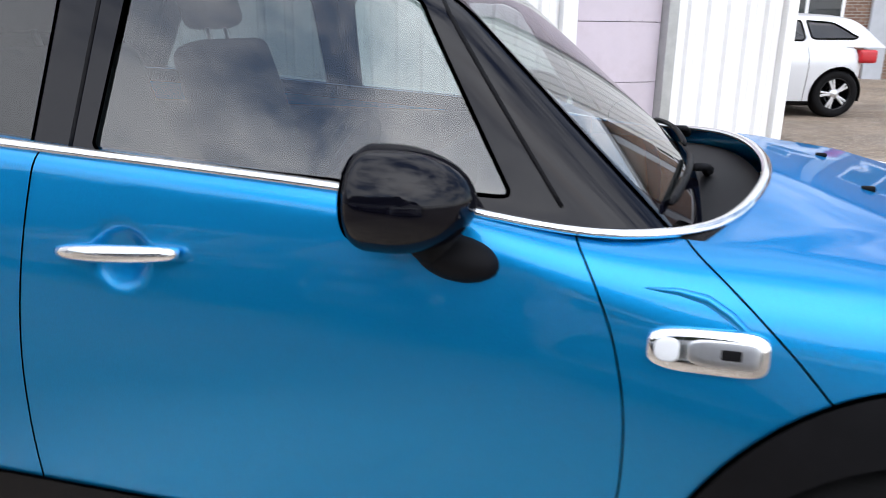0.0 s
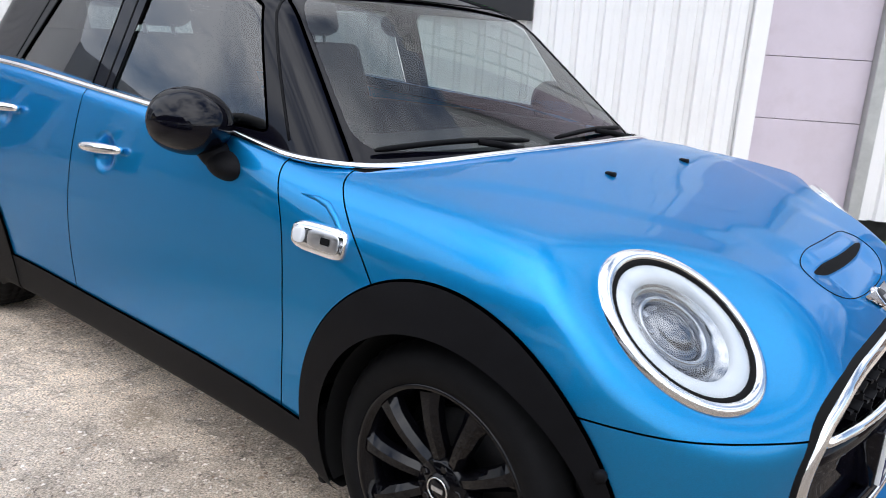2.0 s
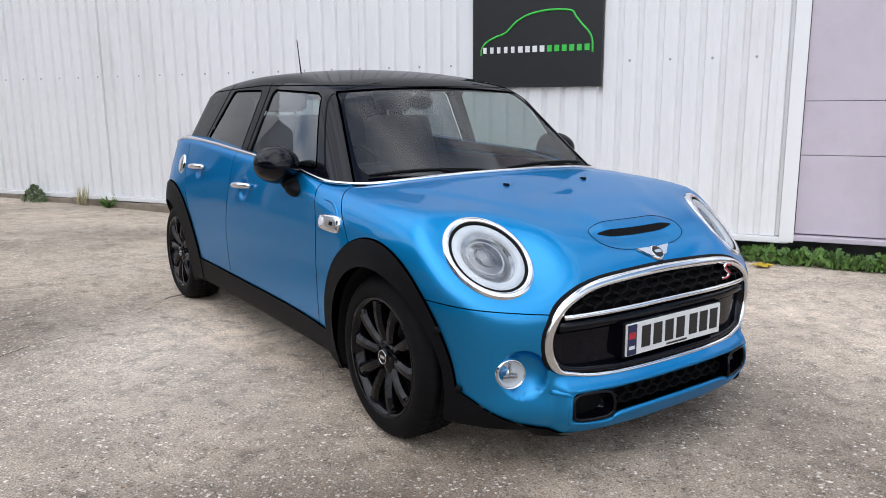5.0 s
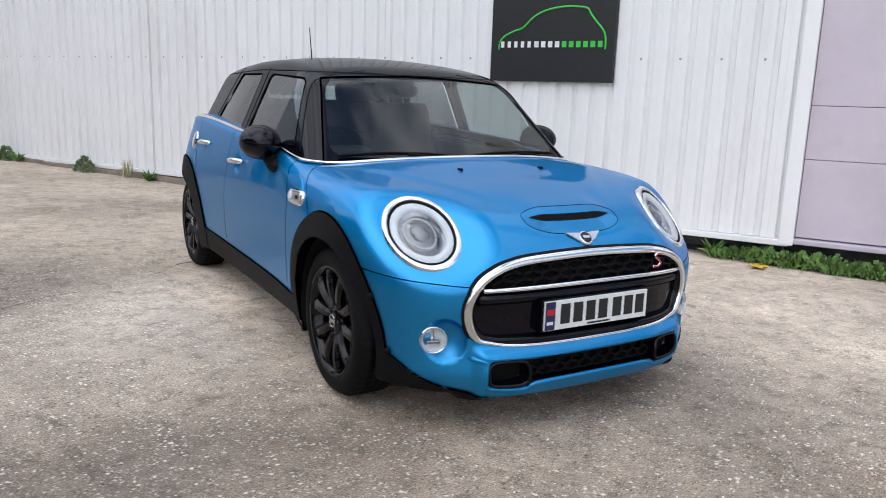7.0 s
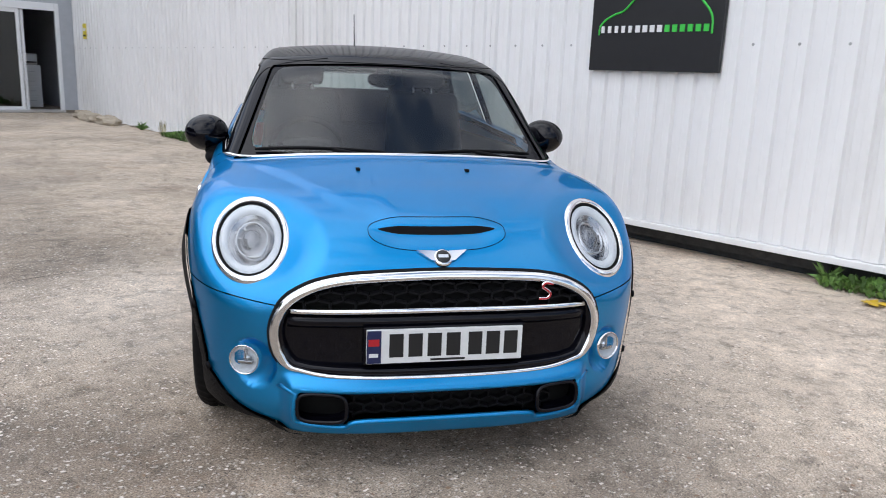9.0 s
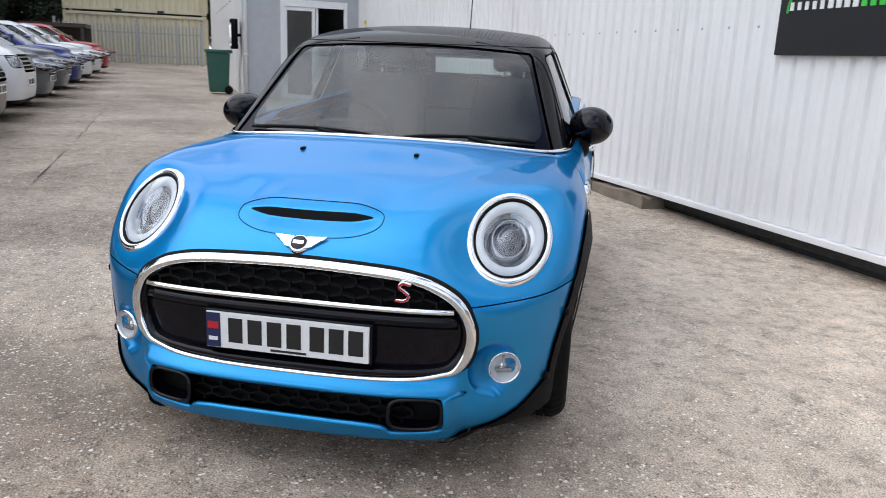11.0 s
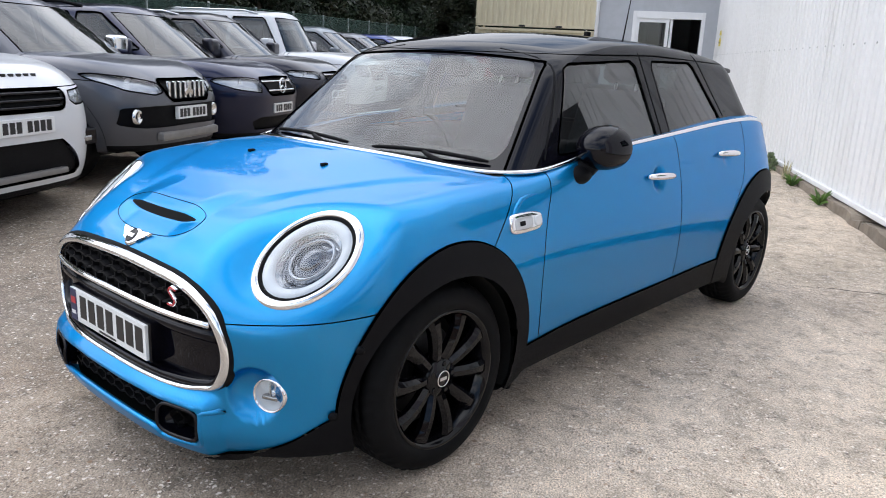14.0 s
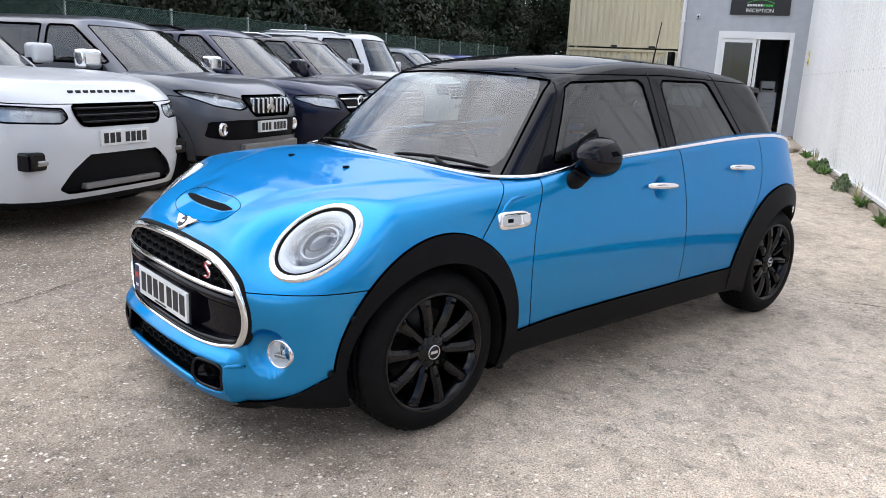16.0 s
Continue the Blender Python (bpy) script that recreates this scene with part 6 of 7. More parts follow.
for nn in (-6.1, -5.1, -4.1):
    part("post", boxm(-30.55, -30.45, nn, nn + 0.1, zr, zr + 1.42), SHED, shed)
part("back", boxm(-32.4, -32.3, -6.2, -3.9, zr, zr + 1.42), SHED, shed)

# ---- green mesh fence behind the parked cars ----
FENCE_GREEN = material("green_coated_wire", (0.035, 0.085, 0.06), 0.6, var=0.2, scale=12)
fence = root("mesh_fence", "green chain-link fence on posts behind the parked cars", "fence", GRID)
FN, FH = -8.7, 2.05
for k in range(18):
    s = 6.0 - k * 2.7
    z = float(rise(s))
    v, f = tube([(s, FN - 0.03, z - 0.1), (s, FN - 0.03, z + FH + 0.05)], 0.028, 8)
    mesh_object("post", v, f, GALV, fence)
vs, fs = [], []
for sg in (-1, 1):
    s = -46.0
    while s < 9:
        a, b = s, s + sg * FH
        h = 0.0045
        i = len(vs)
        za, zb = float(rise(a)), float(rise(b))
        vs += [(a - h, FN, za), (a + h, FN, za), (b + h, FN, zb + FH), (b - h, FN, zb + FH)]
        fs.append((i, i + 1, i + 2, i + 3))
        s += 0.055
mesh_object("wire_mesh", vs, fs, FENCE_GREEN, fence, smooth=False)["kind"] = "stuff"
for z in (0.05, FH):
    v, f = tube([(s, FN, float(rise(s)) + z) for s in np.linspace(7, -45, 40)], 0.008, 6)
    mesh_object("line_wire", v, f, FENCE_GREEN, fence)
SCREEN_NET = material("green_wind_net", (0.05, 0.09, 0.075), 0.9, var=0.3, scale=3, bump=0.3, bump_scale=200)
n, l, p = nodes_of(SCREEN_NET)
tr = n.new("ShaderNodeBsdfTransparent")
mxs = n.new("ShaderNodeMixShader")
mxs.inputs[0].default_value = 0.5
l.new(tr.outputs[0], mxs.inputs[1])
l.new(p.outputs[0], mxs.inputs[2])
l.new(mxs.outputs[0], n["Material Output"].inputs[0])
vs, fs = [], []
for i, s in enumerate(np.linspace(-0.5, -45, 60)):
    vs += [(s, FN - 0.012 - 0.01 * math.sin(s * 3), float(rise(s))), (s, FN - 0.012, float(rise(s)) + FH)]
fs = [(2 * i, 2 * i + 2, 2 * i + 3, 2 * i + 1) for i in range(59)]
mesh_object("wind_net", vs, fs, SCREEN_NET, fence)

# ---- trees behind the fence ----
BARK = material("bark", (0.09, 0.07, 0.05), 0.9, var=0.3, scale=10, bump=0.8, bump_scale=40)


def leaf_material(name, color):
    m = bpy.data.materials.new(name)
    m.use_nodes = True
    n, l, p = nodes_of(m)
    g = n.new("ShaderNodeNewGeometry")
    r = n.new("ShaderNodeValToRGB")
    r.color_ramp.elements[0].color = (*[c * 0.45 for c in color], 1)
    r.color_ramp.elements[1].color = (*[c * 1.5 for c in color], 1)
    l.new(g.outputs["Random Per Island"], r.inputs[0])
    l.new(r.outputs[0], p.inputs["Base Color"])
    p.inputs["Roughness"].default_value = 0.6
    return m


LEAVES = [leaf_material("leaves_dark", (0.020, 0.032, 0.014)), leaf_material("leaves_olive", (0.030, 0.036, 0.015)), leaf_material("leaves_mid", (0.024, 0.042, 0.016))]


def crown_mesh(name, blobs, count, size, seed):
    """Many small leaf blades round a set of boughs, thinner towards the outside."""
    r = np.random.RandomState(seed)
    C = np.array([b[:3] for b in blobs])
    R = np.array([b[3] for b in blobs])
    k = r.choice(len(C), count, p=R ** 2 / (R ** 2).sum())
    d = r.normal(size=(count, 3))
    d /= np.linalg.norm(d, axis=1, keepdims=True)
    rad = R[k] * (0.55 + 0.5 * r.rand(count) ** 0.6)
    P = C[k] + d * rad[:, None] * np.array([1, 1, 0.8])
    u = r.normal(size=(count, 3))
    u /= np.linalg.norm(u, axis=1, keepdims=True)
    w = np.cross(u, d + 0.3 * r.normal(size=(count, 3)))
    w /= np.maximum(np.linalg.norm(w, axis=1, keepdims=True), 1e-6)
    s = (size * (0.6 + 0.8 * r.rand(count)))[:, None]
    V = np.stack([P - u * s, P - w * s * 0.45, P + u * s, P + w * s * 0.45], 1).reshape(-1, 3)
    me = bpy.data.meshes.new(name)
    me.from_pydata(V.tolist(), [], np.arange(len(V)).reshape(-1, 4).tolist())
    return me


def tree_kinds(i, h, spread, count, mat):
    r = random.Random(i)
    t = root("tree", "leafy broad tree behind the green fence", "tree", None, "trees behind the fence")
    pts = [Vector((0, 0, -0.2))]
    for k in range(1, 6):
        pts.append(Vector((r.uniform(-0.12, 0.12) * k, r.uniform(-0.12, 0.12) * k, h * 0.72 * k / 5)))
    v, f = tube(pts, [0.16, 0.14, 0.12, 0.09, 0.06, 0.03], 9)
    mesh_object("trunk", v, f, BARK, t)
    blobs = []
    for k in range(9):
        a = 2.4 * k + r.uniform(-0.4, 0.4)
        z = h * (0.22 + 0.72 * k / 9)
        o = spread * (0.62 - 0.3 * abs(k / 9 - 0.4)) * r.uniform(0.6, 1.1)
        tip = Vector((o * math.cos(a), o * math.sin(a), z))
        base = Vector((0, 0, z * 0.72))
        v, f = tube([base, base.lerp(tip, 0.5) + Vector((0, 0, -0.05)), tip], [0.05, 0.035, 0.015], 6)
        mesh_object("limb", v, f, BARK, t)
        blobs.append((*tip, spread * r.uniform(0.34, 0.5)))
        blobs.append((*(tip + Vector((r.uniform(-1, 1), r.uniform(-1, 1), r.uniform(-0.3, 0.6))) * spread * 0.3), spread * r.uniform(0.22, 0.36)))
    blobs.append((0, 0, h * 0.92, spread * 0.42))
    me = crown_mesh("crown", blobs, count, 0.085, i)
    me.materials.append(mat)
    ob = new("crown", me)
    ob.parent = t
    return t


protos = [tree_kinds(11, 6.2, 2.3, 15000, LEAVES[0]), tree_kinds(12, 7.2, 2.6, 16000, LEAVES[1]), tree_kinds(13, 5.2, 2.2, 14000, LEAVES[2])]
rng = random.Random(21)
spots = []
for k in range(18):
    s = -2.2 - k * 2.4 + rng.uniform(-0.5, 0.5)
    spots.append((s, -11.3 + rng.uniform(-0.8, 0.8)))
for k in range(10):
    spots.append((-4.0 - k * 4.4 + rng.uniform(-1, 1), -14.5 + rng.uniform(-1, 1)))
for k in range(14):
    spots.append((-43.0 - 2.0 * (k % 2) + rng.uniform(-0.6, 0.6), -9.5 + k * 1.5))
for i, (s, q) in enumerate(spots):
    m = GRID @ Matrix.Translation((s, q, float(rise(s)))) @ pose(0, 0, 0, 0, 0, rng.uniform(0, 360)) @ Matrix.Scale(1.25 if -8.6 < s < -7.0 else rng.uniform(0.55, 0.82) if s > -9 else rng.uniform(0.95, 1.35), 4)
    if i < 3:
        protos[i].matrix_world = m
    else:
        c = copy_thing(protos[i % 3], m.to_3x3().normalized().to_4x4())
        c.matrix_world = m
# low bank of ivy and bramble under the trees
blobs = [(-1 - k * 0.75, -9.6 + rng.uniform(-0.3, 0.3), float(rise(-1 - k * 0.75)) + rng.uniform(0.3, 1.3), rng.uniform(0.5, 0.9)) for k in range(60)]
me = crown_mesh("undergrowth", blobs, 30000, 0.07, 77)
me.materials.append(LEAVES[0])
ug = tagged(new("undergrowth", me), "tangled dark green undergrowth behind the fence", "undergrowth", kind="stuff")
ug.matrix_world = GRID


# ---- weeds along the wall ----
WEED = leaf_material("weed_leaves", (0.10, 0.19, 0.04))
GREYGREEN = leaf_material("grey_green_leaves", (0.15, 0.20, 0.10))
STRAW = leaf_material("dry_straw", (0.42, 0.38, 0.22))


def tuft(kind, s, q, z, seed):
    r = random.Random(seed)
    vs, fs = [], []

    def blade(base, tip, w):
        i = len(vs)
        b, t = Vector(base), Vector(tip)
        side = (t - b).cross(Vector((r.uniform(-1, 1), r.uniform(-1, 1), 0.3))).normalized() * w
        mid = b.lerp(t, 0.55) + Vector((0, 0, 0.02))
        vs.extend([b - side * 0.5, b + side * 0.5, mid + side, t, mid - side])
        fs.append((i, i + 1, i + 2, i + 3, i + 4))
    if kind == "spike":
        for k in range(38):
            a, e = r.uniform(0, 6.28), r.uniform(0.25, 1.0)
            L = r.uniform(0.10, 0.19)
            blade((0, 0, 0), (L * math.cos(a) * (1 - e * 0.5), L * math.sin(a) * (1 - e * 0.5), L * e), 0.012)
        mat, label, nm = WEED, "bright green spiky weed at the wall foot", "weed"
    elif kind == "bush":
        for k in range(220):
            a, h = r.uniform(0, 6.28), r.random() ** 1.3
            o = 0.16 * (1 - h) * r.random() ** 0.5 + 0.03
            c = (o * math.cos(a) * 1.3, o * math.sin(a) * 0.7, 0.19 * h)
            L = 0.04
            blade(c, (c[0] + r.uniform(-L, L), c[1] + r.uniform(-L, L), c[2] + r.uniform(0.0, L)), 0.018)
        mat, label, nm = GREYGREEN, "grey-green bushy weed growing at the wall foot", "weed"
    elif kind == "straw":
        for k in range(40):
            x, y = r.uniform(-0.09, 0.09), r.uniform(-0.03, 0.03)
            blade((x, y, 0), (x + r.uniform(-0.04, 0.04), y + r.uniform(-0.03, 0.03), r.uniform(0.12, 0.27)), 0.004)
        mat, label, nm = STRAW, "pale dry grass tuft at the wall foot", "grass_tuft"
    else:
        for k in range(420):
            x = r.uniform(-0.42, 0.42)
            y = r.uniform(-0.10, 0.06)
            z0 = r.random() * 0.10 * (1 - abs(x) / 0.6)
            blade((x, y, z0), (x + r.uniform(-0.05, 0.05), y + r.uniform(-0.05, 0.05), z0 + r.uniform(0.01, 0.06)), 0.017)
        mat, label, nm = WEED, "low green weeds along the door threshold", "weed"
    ob = mesh_object(nm, vs, fs, mat, None, smooth=False)
    ob.matrix_world = GRID @ Matrix.Translation((s, q, z))
    return tagged(ob, label, "weed", "weeds along the wall", "stuff")


for i, (kind, s, q, z) in enumerate([("spike", -6.3, 3.22, 0.07), ("straw", -6.75, 3.24, 0.085), ("bush", -7.55, 3.22, 0.08), ("bush", -9.3, 3.22, 0.11), ("spike", -9.0, 3.2, 0.13), ("low", -9.7, 3.22, 0.13), ("spike", -11.2, 3.2, 0.16), ("straw", -10.4, 3.24, 0.15), ("low", 1.15, 3.28, 0.0), ("low", 1.6, 3.26, 0.0), ("low", 0.75, 3.34, 0.0), ("low", 2.1, 3.28, 0.0), ("spike", 0.35, 3.36, 0.0), ("spike", -5.2, 3.22, 0.06)]):
    tuft(kind, s, q, z, 100 + i)
# fallen yellow leaf
LEAF_Y = material("yellow_leaf", (0.55, 0.36, 0.02), 0.6, var=0.2, scale=60)
lv = bmesh.new()
c0 = lv.verts.new((0, 0, 0.012))
ringv = []
for k in range(22):
    a = 2 * math.pi * k / 22
    rr = 0.055 * (1.0 if k % 2 else 0.62) * (1 + 0.3 * math.cos(a))
    ringv.append(lv.verts.new((rr * math.cos(a), rr * math.sin(a), 0.006 + 0.012 * abs(math.sin(3 * a)))))
for k in range(22):
    lv.faces.new((c0, ringv[k], ringv[(k + 1) % 22]))
me = bpy.data.meshes.new("fallen_leaf")
lv.to_mesh(me)
me.materials.append(LEAF_Y)
lf = tagged(new("fallen_leaf", me), "yellow fallen leaf lying on the concrete", "leaf")
lf.matrix_world = GRID @ Matrix.Translation((0.72, 3.08, 0.0)) @ Matrix.Scale(1.5, 4)
# loose stones heaped at the wall foot near the corner
STONE = material("pale_rubble", (0.36, 0.31, 0.24), 0.9, var=0.25, scale=9, bump=0.8, bump_scale=30)
for i, (s, q, w) in enumerate(((-13.1, 3.0, 0.55), (-12.4, 3.05, 0.4), (-13.8, 3.05, 0.35))):
    bm = bmesh.new()
    bmesh.ops.create_icosphere(bm, subdivisions=3, radius=1)
    for vv in bm.verts:
        d = 1 + 0.35 * noise.noise(vv.co * 1.7 + Vector((i * 7, 0, 0)))
        vv.co = Vector((vv.co.x * w * d, vv.co.y * 0.18 * d, vv.co.z * 0.12 * d))
    me = bpy.data.meshes.new("rubble_stone")
    bm.to_mesh(me)
    bm.free()
    me.materials.append(STONE)
    ob = tagged(new("rubble_stone", me), "pale broken stone lying against the wall", "stone", "rubble")
    ob.matrix_world = GRID @ Matrix.Translation((s, q, float(rise(s)) + 0.04))

# ---- parked cars ----
def parked_car(name, label, paint, m, L=4.8, W=0.95, H=1.8, hood=1.06, cowl=1.16, belt=1.18, wheel_r=0.37, front_over=0.88, wheelbase=2.9, screen=(1.25, 2.05), tail=(4.55, 4.3), nose_n=3.6,
               grille=None, grille_mat=None, bars=4, lamps=None, plate_z=0.66, roof_rails=False, low=0.30, arch=None, rim_mat=None, plate=True, bumper=None, extra=None, res=1.0, kz=1.0):
    H, hood, cowl, belt, plate_z = H * kz, hood * kz, cowl * kz, belt * kz, plate_z * kz
    grille, bumper = [[(y, z * kz) for y, z in q] if q else None for q in (grille, bumper)]
    lamps = [[(y, z * kz) for y, z in q] for q in (lamps or [])]
    car = root(name, label, "car", m, "parked cars")
    nose = curve([(0.15, -0.10), (0.35, -0.02), (0.55, 0.0), (0.75, -0.005), (hood * 0.84, -0.05), (hood, -0.22), (hood + 0.4, -0.7)])
    top = curve([(-L, belt + 0.03), (-L * 0.6, belt + 0.02), (-screen[0] - 0.35, belt), (-screen[0], cowl), (-0.7, (cowl + hood) / 2 + 0.03), (-0.25, hood - 0.015), (0.05, hood - 0.14)])
    half = curve([(0.1, W - 0.09), (0.35, W - 0.035), (0.6, W), (0.8, W - 0.005), (belt - 0.12, W - 0.04), (belt + 0.1, W - 0.11)])
    xw = (-front_over, -front_over - wheelbase)

    def body(P):
        x, y, z = P[:, 0], np.abs(P[:, 1]), P[:, 2]
        u = np.maximum(x + 0.95, 0) / (0.95 + nose(z))
        v = np.maximum(-(L - 0.7) - x, 0) / 0.7
        w = half(z) + 0.02 * (np.exp(-((x - xw[0]) / 0.42) ** 2) + np.exp(-((x - xw[1]) / 0.42) ** 2)) * sstep(1.0, 0.75, z)
        q = np.power(u, nose_n) + np.power(v, 4) + np.power(y / w, nose_n) + 1e-9
        f = smax((np.power(q, 1 / nose_n) - 1) * 0.8, z - top(x) + 0.04 * (y / W) ** 3, 0.11)
        return smax(f, low - 0.06 - z, 0.04)

    def cabin(P):
        x, y, z = P[:, 0], np.abs(P[:, 1]), P[:, 2]
        side = y - (W - 0.10 - (z - belt) * 0.30)
        roof = z - (H - 0.05 * (y / 0.6) ** 2 - 0.05 * ((x + L * 0.55) / (L * 0.4)) ** 2)
        k = (screen[1] - screen[0]) / (H - cowl)
        fr = ((x + screen[0] - 0.08) + k * (z - cowl) + 0.10 * (y / 0.6) ** 2) / math.hypot(1, k)
        kb = (tail[0] - tail[1]) / (H - belt)
        bk = -(x + tail[0]) + kb * (z - belt)
        return smax(smax(smax(side, fr, 0.08), bk * 0.9, 0.12), roof, 0.09)
    M = skin(body, -L + 1.0, -0.95, 0.68, int(70 * res), int(30 * res), int(120 * res))
    for x in xw:
        _, M, _, _ = clip(M, lambda P: np.maximum(np.hypot(P[:, 0] - x, P[:, 2] - wheel_r) - wheel_r - 0.055, 0.5 - np.abs(P[:, 1])))
    if arch:
        for x in xw:
            a, M, _, _ = clip(M, lambda P: np.maximum(np.hypot(P[:, 0] - x, P[:, 2] - wheel_r) - wheel_r - 0.13, 0.5 - np.abs(P[:, 1])))
            for q in both_sides(a):
                skin_part("arch_trim", q, arch, car, lift=0.012)
    skirt, M, _, _ = clip(M, lambda P: P[:, 2] - low)
    skin_part("skirt", skirt, TRIM, car)
    front = lambda P: -0.75 - P[:, 0]
    if bumper:
        pf = poly_field(bumper)
        a, M, _, _ = clip(M, lambda P: np.maximum(pf(P[:, 1], P[:, 2]), front(P)))
        skin_part("bumper_opening", (a[0] - a[1] * 0.03, a[1], a[2]), TRIM, car)
    if grille:
        pg = poly_field(grille)
        a, M, s1, n1 = clip(M, lambda P: np.maximum(pg(P[:, 1], P[:, 2]), front(P)))
        skin_part("grille", (a[0] - a[1] * 0.025, a[1], a[2]), DARK, car)
        seam("grille_frame", [(s1, n1)], grille_mat or CHROME, car, 0.014, 0.006)
        ys = [q[0] for q in grille]
        zs = [q[1] for q in grille]
        for k in range(bars):
            z = min(zs) + (max(zs) - min(zs)) * (k + 0.5) / bars
            pts = [on_front(body, y, z) for y in np.linspace(min(ys) * 0.96, max(ys) * 0.96, 21)]
            ins = pg(np.array([p[1] for p in pts]), np.array([p[2] for p in pts])) < -0.004
            pts = [p for p, o in zip(pts, ins) if o]
            if len(pts) > 2:
                v, f = tube([(p[0] - 0.004, p[1], p[2]) for p in pts], 0.012, 6)
                mesh_object("grille_bar", v, f, grille_mat or CHROME, car)
    for poly in (lamps or []):
        for sg in (-1, 1):
            pl = poly_field([(sg * y, z) for y, z in poly])
            a, M, s1, n1 = clip(M, lambda P: np.maximum(pl(P[:, 1], P[:, 2]), -0.95 - P[:, 0]))
            if len(a[2]):
                lamp = root("headlamp", "", "")
                lamp.parent = car
                skin_part("reflector", (a[0] - a[1] * 0.03, a[1], a[2]), LAMP_DARK, lamp)
                skin_part("lens", a, LENS, lamp)
                seam("lamp_edge", [(s1, n1)], DARK, lamp, 0.006)
                c = a[0].mean(0) - a[1].mean(0) * 0.0
                v, f = lathe([(0.0, 0.012), (0.03, 0.006), (0.045, -0.01), (0.055, -0.02), (0.06, -0.012)], 20, "x")
                ob = mesh_object("projector", v, f, SATIN, lamp)
                ob.matrix_basis = Matrix.Translation(Vector(c) - Vector(a[1].mean(0)) * 0.02)
    _, M, _, _ = clip(M, lambda P: np.maximum(cabin(P) + 0.03, belt * 0.75 - P[:, 2]))
    doors = (-screen[0] - 0.05, -screen[0] - 1.05, -screen[0] - 2.0)
    bon, M, b1, bn = clip(M, lambda P: np.maximum(-screen[0] + 0.02 - P[:, 0], hood * 0.86 + 0.04 * (-P[:, 0]) - P[:, 2]))
    skin_part("bonnet", bon, paint, car)
    segs = [(b1, bn)]
    lowf, M, s1, n1 = clip(M, lambda P: np.maximum(doors[0] - P[:, 0], -10 + P[:, 2]))
    skin_part("front_end", lowf, paint, car)
    segs.append((s1, n1))
    for k in (1, 2):
        d, M, s1, n1 = clip(M, lambda P: doors[k] - P[:, 0])
        segs.append((s1, n1))
        for q in both_sides(d):
            skin_part("door", q, paint, car)
    skin_part("rear_body", M, paint, car)
    seam("shut_line", segs, DARK, car, 0.004)
    C = skin(cabin, -tail[1] + 0.6, -screen[1] - 0.35, belt + 0.15, int(50 * res), int(30 * res), int(100 * res))
    _, C, _, _ = clip(C, lambda P: P[:, 2] - top(P[:, 0]) + 0.08)
    ws, C, s3, n3 = clip(C, lambda P: np.maximum.reduce([np.abs(P[:, 1]) - (W - 0.21 - (P[:, 2] - cowl) * 0.30), P[:, 2] - (H - 0.12), -screen[1] - 0.02 - P[:, 0]]))
    skin_part("windscreen", ws, PARKED_SCREEN, car)
    seam("screen_rubber", [(s3, n3)], DARK, car, 0.008)
    k = (screen[1] - screen[0]) / (H - cowl)
    za, zt = belt + 0.03, H - 0.13
    xa = -screen[0] - 0.18
    win1 = [(xa, za), (xa - k * (zt - za), zt), (doors[1] + 0.03, zt), (doors[1] + 0.03, za)]
    win2 = [(doors[1] - 0.06, za), (doors[1] - 0.06, zt), (doors[2] + 0.1, zt), (doors[2] + 0.02, za)]
    win3 = [(doors[2] - 0.06, za + 0.02), (doors[2] + 0.02, zt), (-tail[1] + 0.25, zt - 0.02), (-tail[0] + 0.35, za + 0.03)]
    for i, w in enumerate((win1, win2, win3)):
        pf = poly_field(w)
        a, C, s4, n4 = clip(C, lambda P: np.maximum(pf(P[:, 0], P[:, 2]), 0.3 - np.abs(P[:, 1])))
        for q in both_sides(a):
            skin_part("side_window", q, PARKED_SCREEN if i == 0 else PRIVACY, car, lift=-0.004)
        for keep in (s4[:, 0, 1] > 0, s4[:, 0, 1] <= 0):
            seam("window_rubber", [(s4[keep], n4[keep])], TRIM, car, 0.012)
    skin_part("roof", C, paint, car)
    if roof_rails:
        for sg in (-1, 1):
            v, f = tube([(-screen[1] - 0.2 - 0.25 * i, sg * (W - 0.30), H - 0.02 - (0.05 if i in (0, 7) else 0.0)) for i in range(8)], 0.018, 8)
            mesh_object("roof_rail", v, f, roof_rails, car)
    # wheels
    for x in xw:
        for sg in (-1, 1):
            w = root("wheel", "", "")
            w.parent = car
            w.matrix_basis = Matrix.Translation((x, sg * (W - 0.13), wheel_r)) @ (pose(0, 0, 0, 0, 0, 180) if sg < 0 else Matrix())
            r = wheel_r
            v, f = lathe([(r * 0.68, 0.10), (r * 0.75, 0.118), (r * 0.9, 0.12), (r * 0.975, 0.10), (r, 0.075), (r, -0.08), (r * 0.9, -0.12), (r * 0.68, -0.11)], 40, "y")
            mesh_object("tyre", v, [q[::-1] for q in f], RUBBER, w)
            v, f = lathe([(r * 0.69, 0.10), (r * 0.66, 0.105), (r * 0.62, 0.08), (r * 0.6, -0.05), (0.0, -0.05)], 36, "y")
            mesh_object("rim", v, f, RIM_BLACK, w)
            for j in range(5):
                bm = bmesh.new()
                for o in (-0.13, 0.13):
                    box(bm, 0.05, r * 0.66, 0.05, 0.085, -0.016, 0.016, 0.006, m=Matrix.Rotation(2 * math.pi * j / 5 + o, 4, "Y"))
                part("spoke", bm, rim_mat or SATIN, w)
            v, f = lathe([(0.0, 0.09), (0.05, 0.088), (0.075, 0.07), (0.08, 0.04)], 20, "y")
            mesh_object("hub", v, f, rim_mat or SATIN, w)
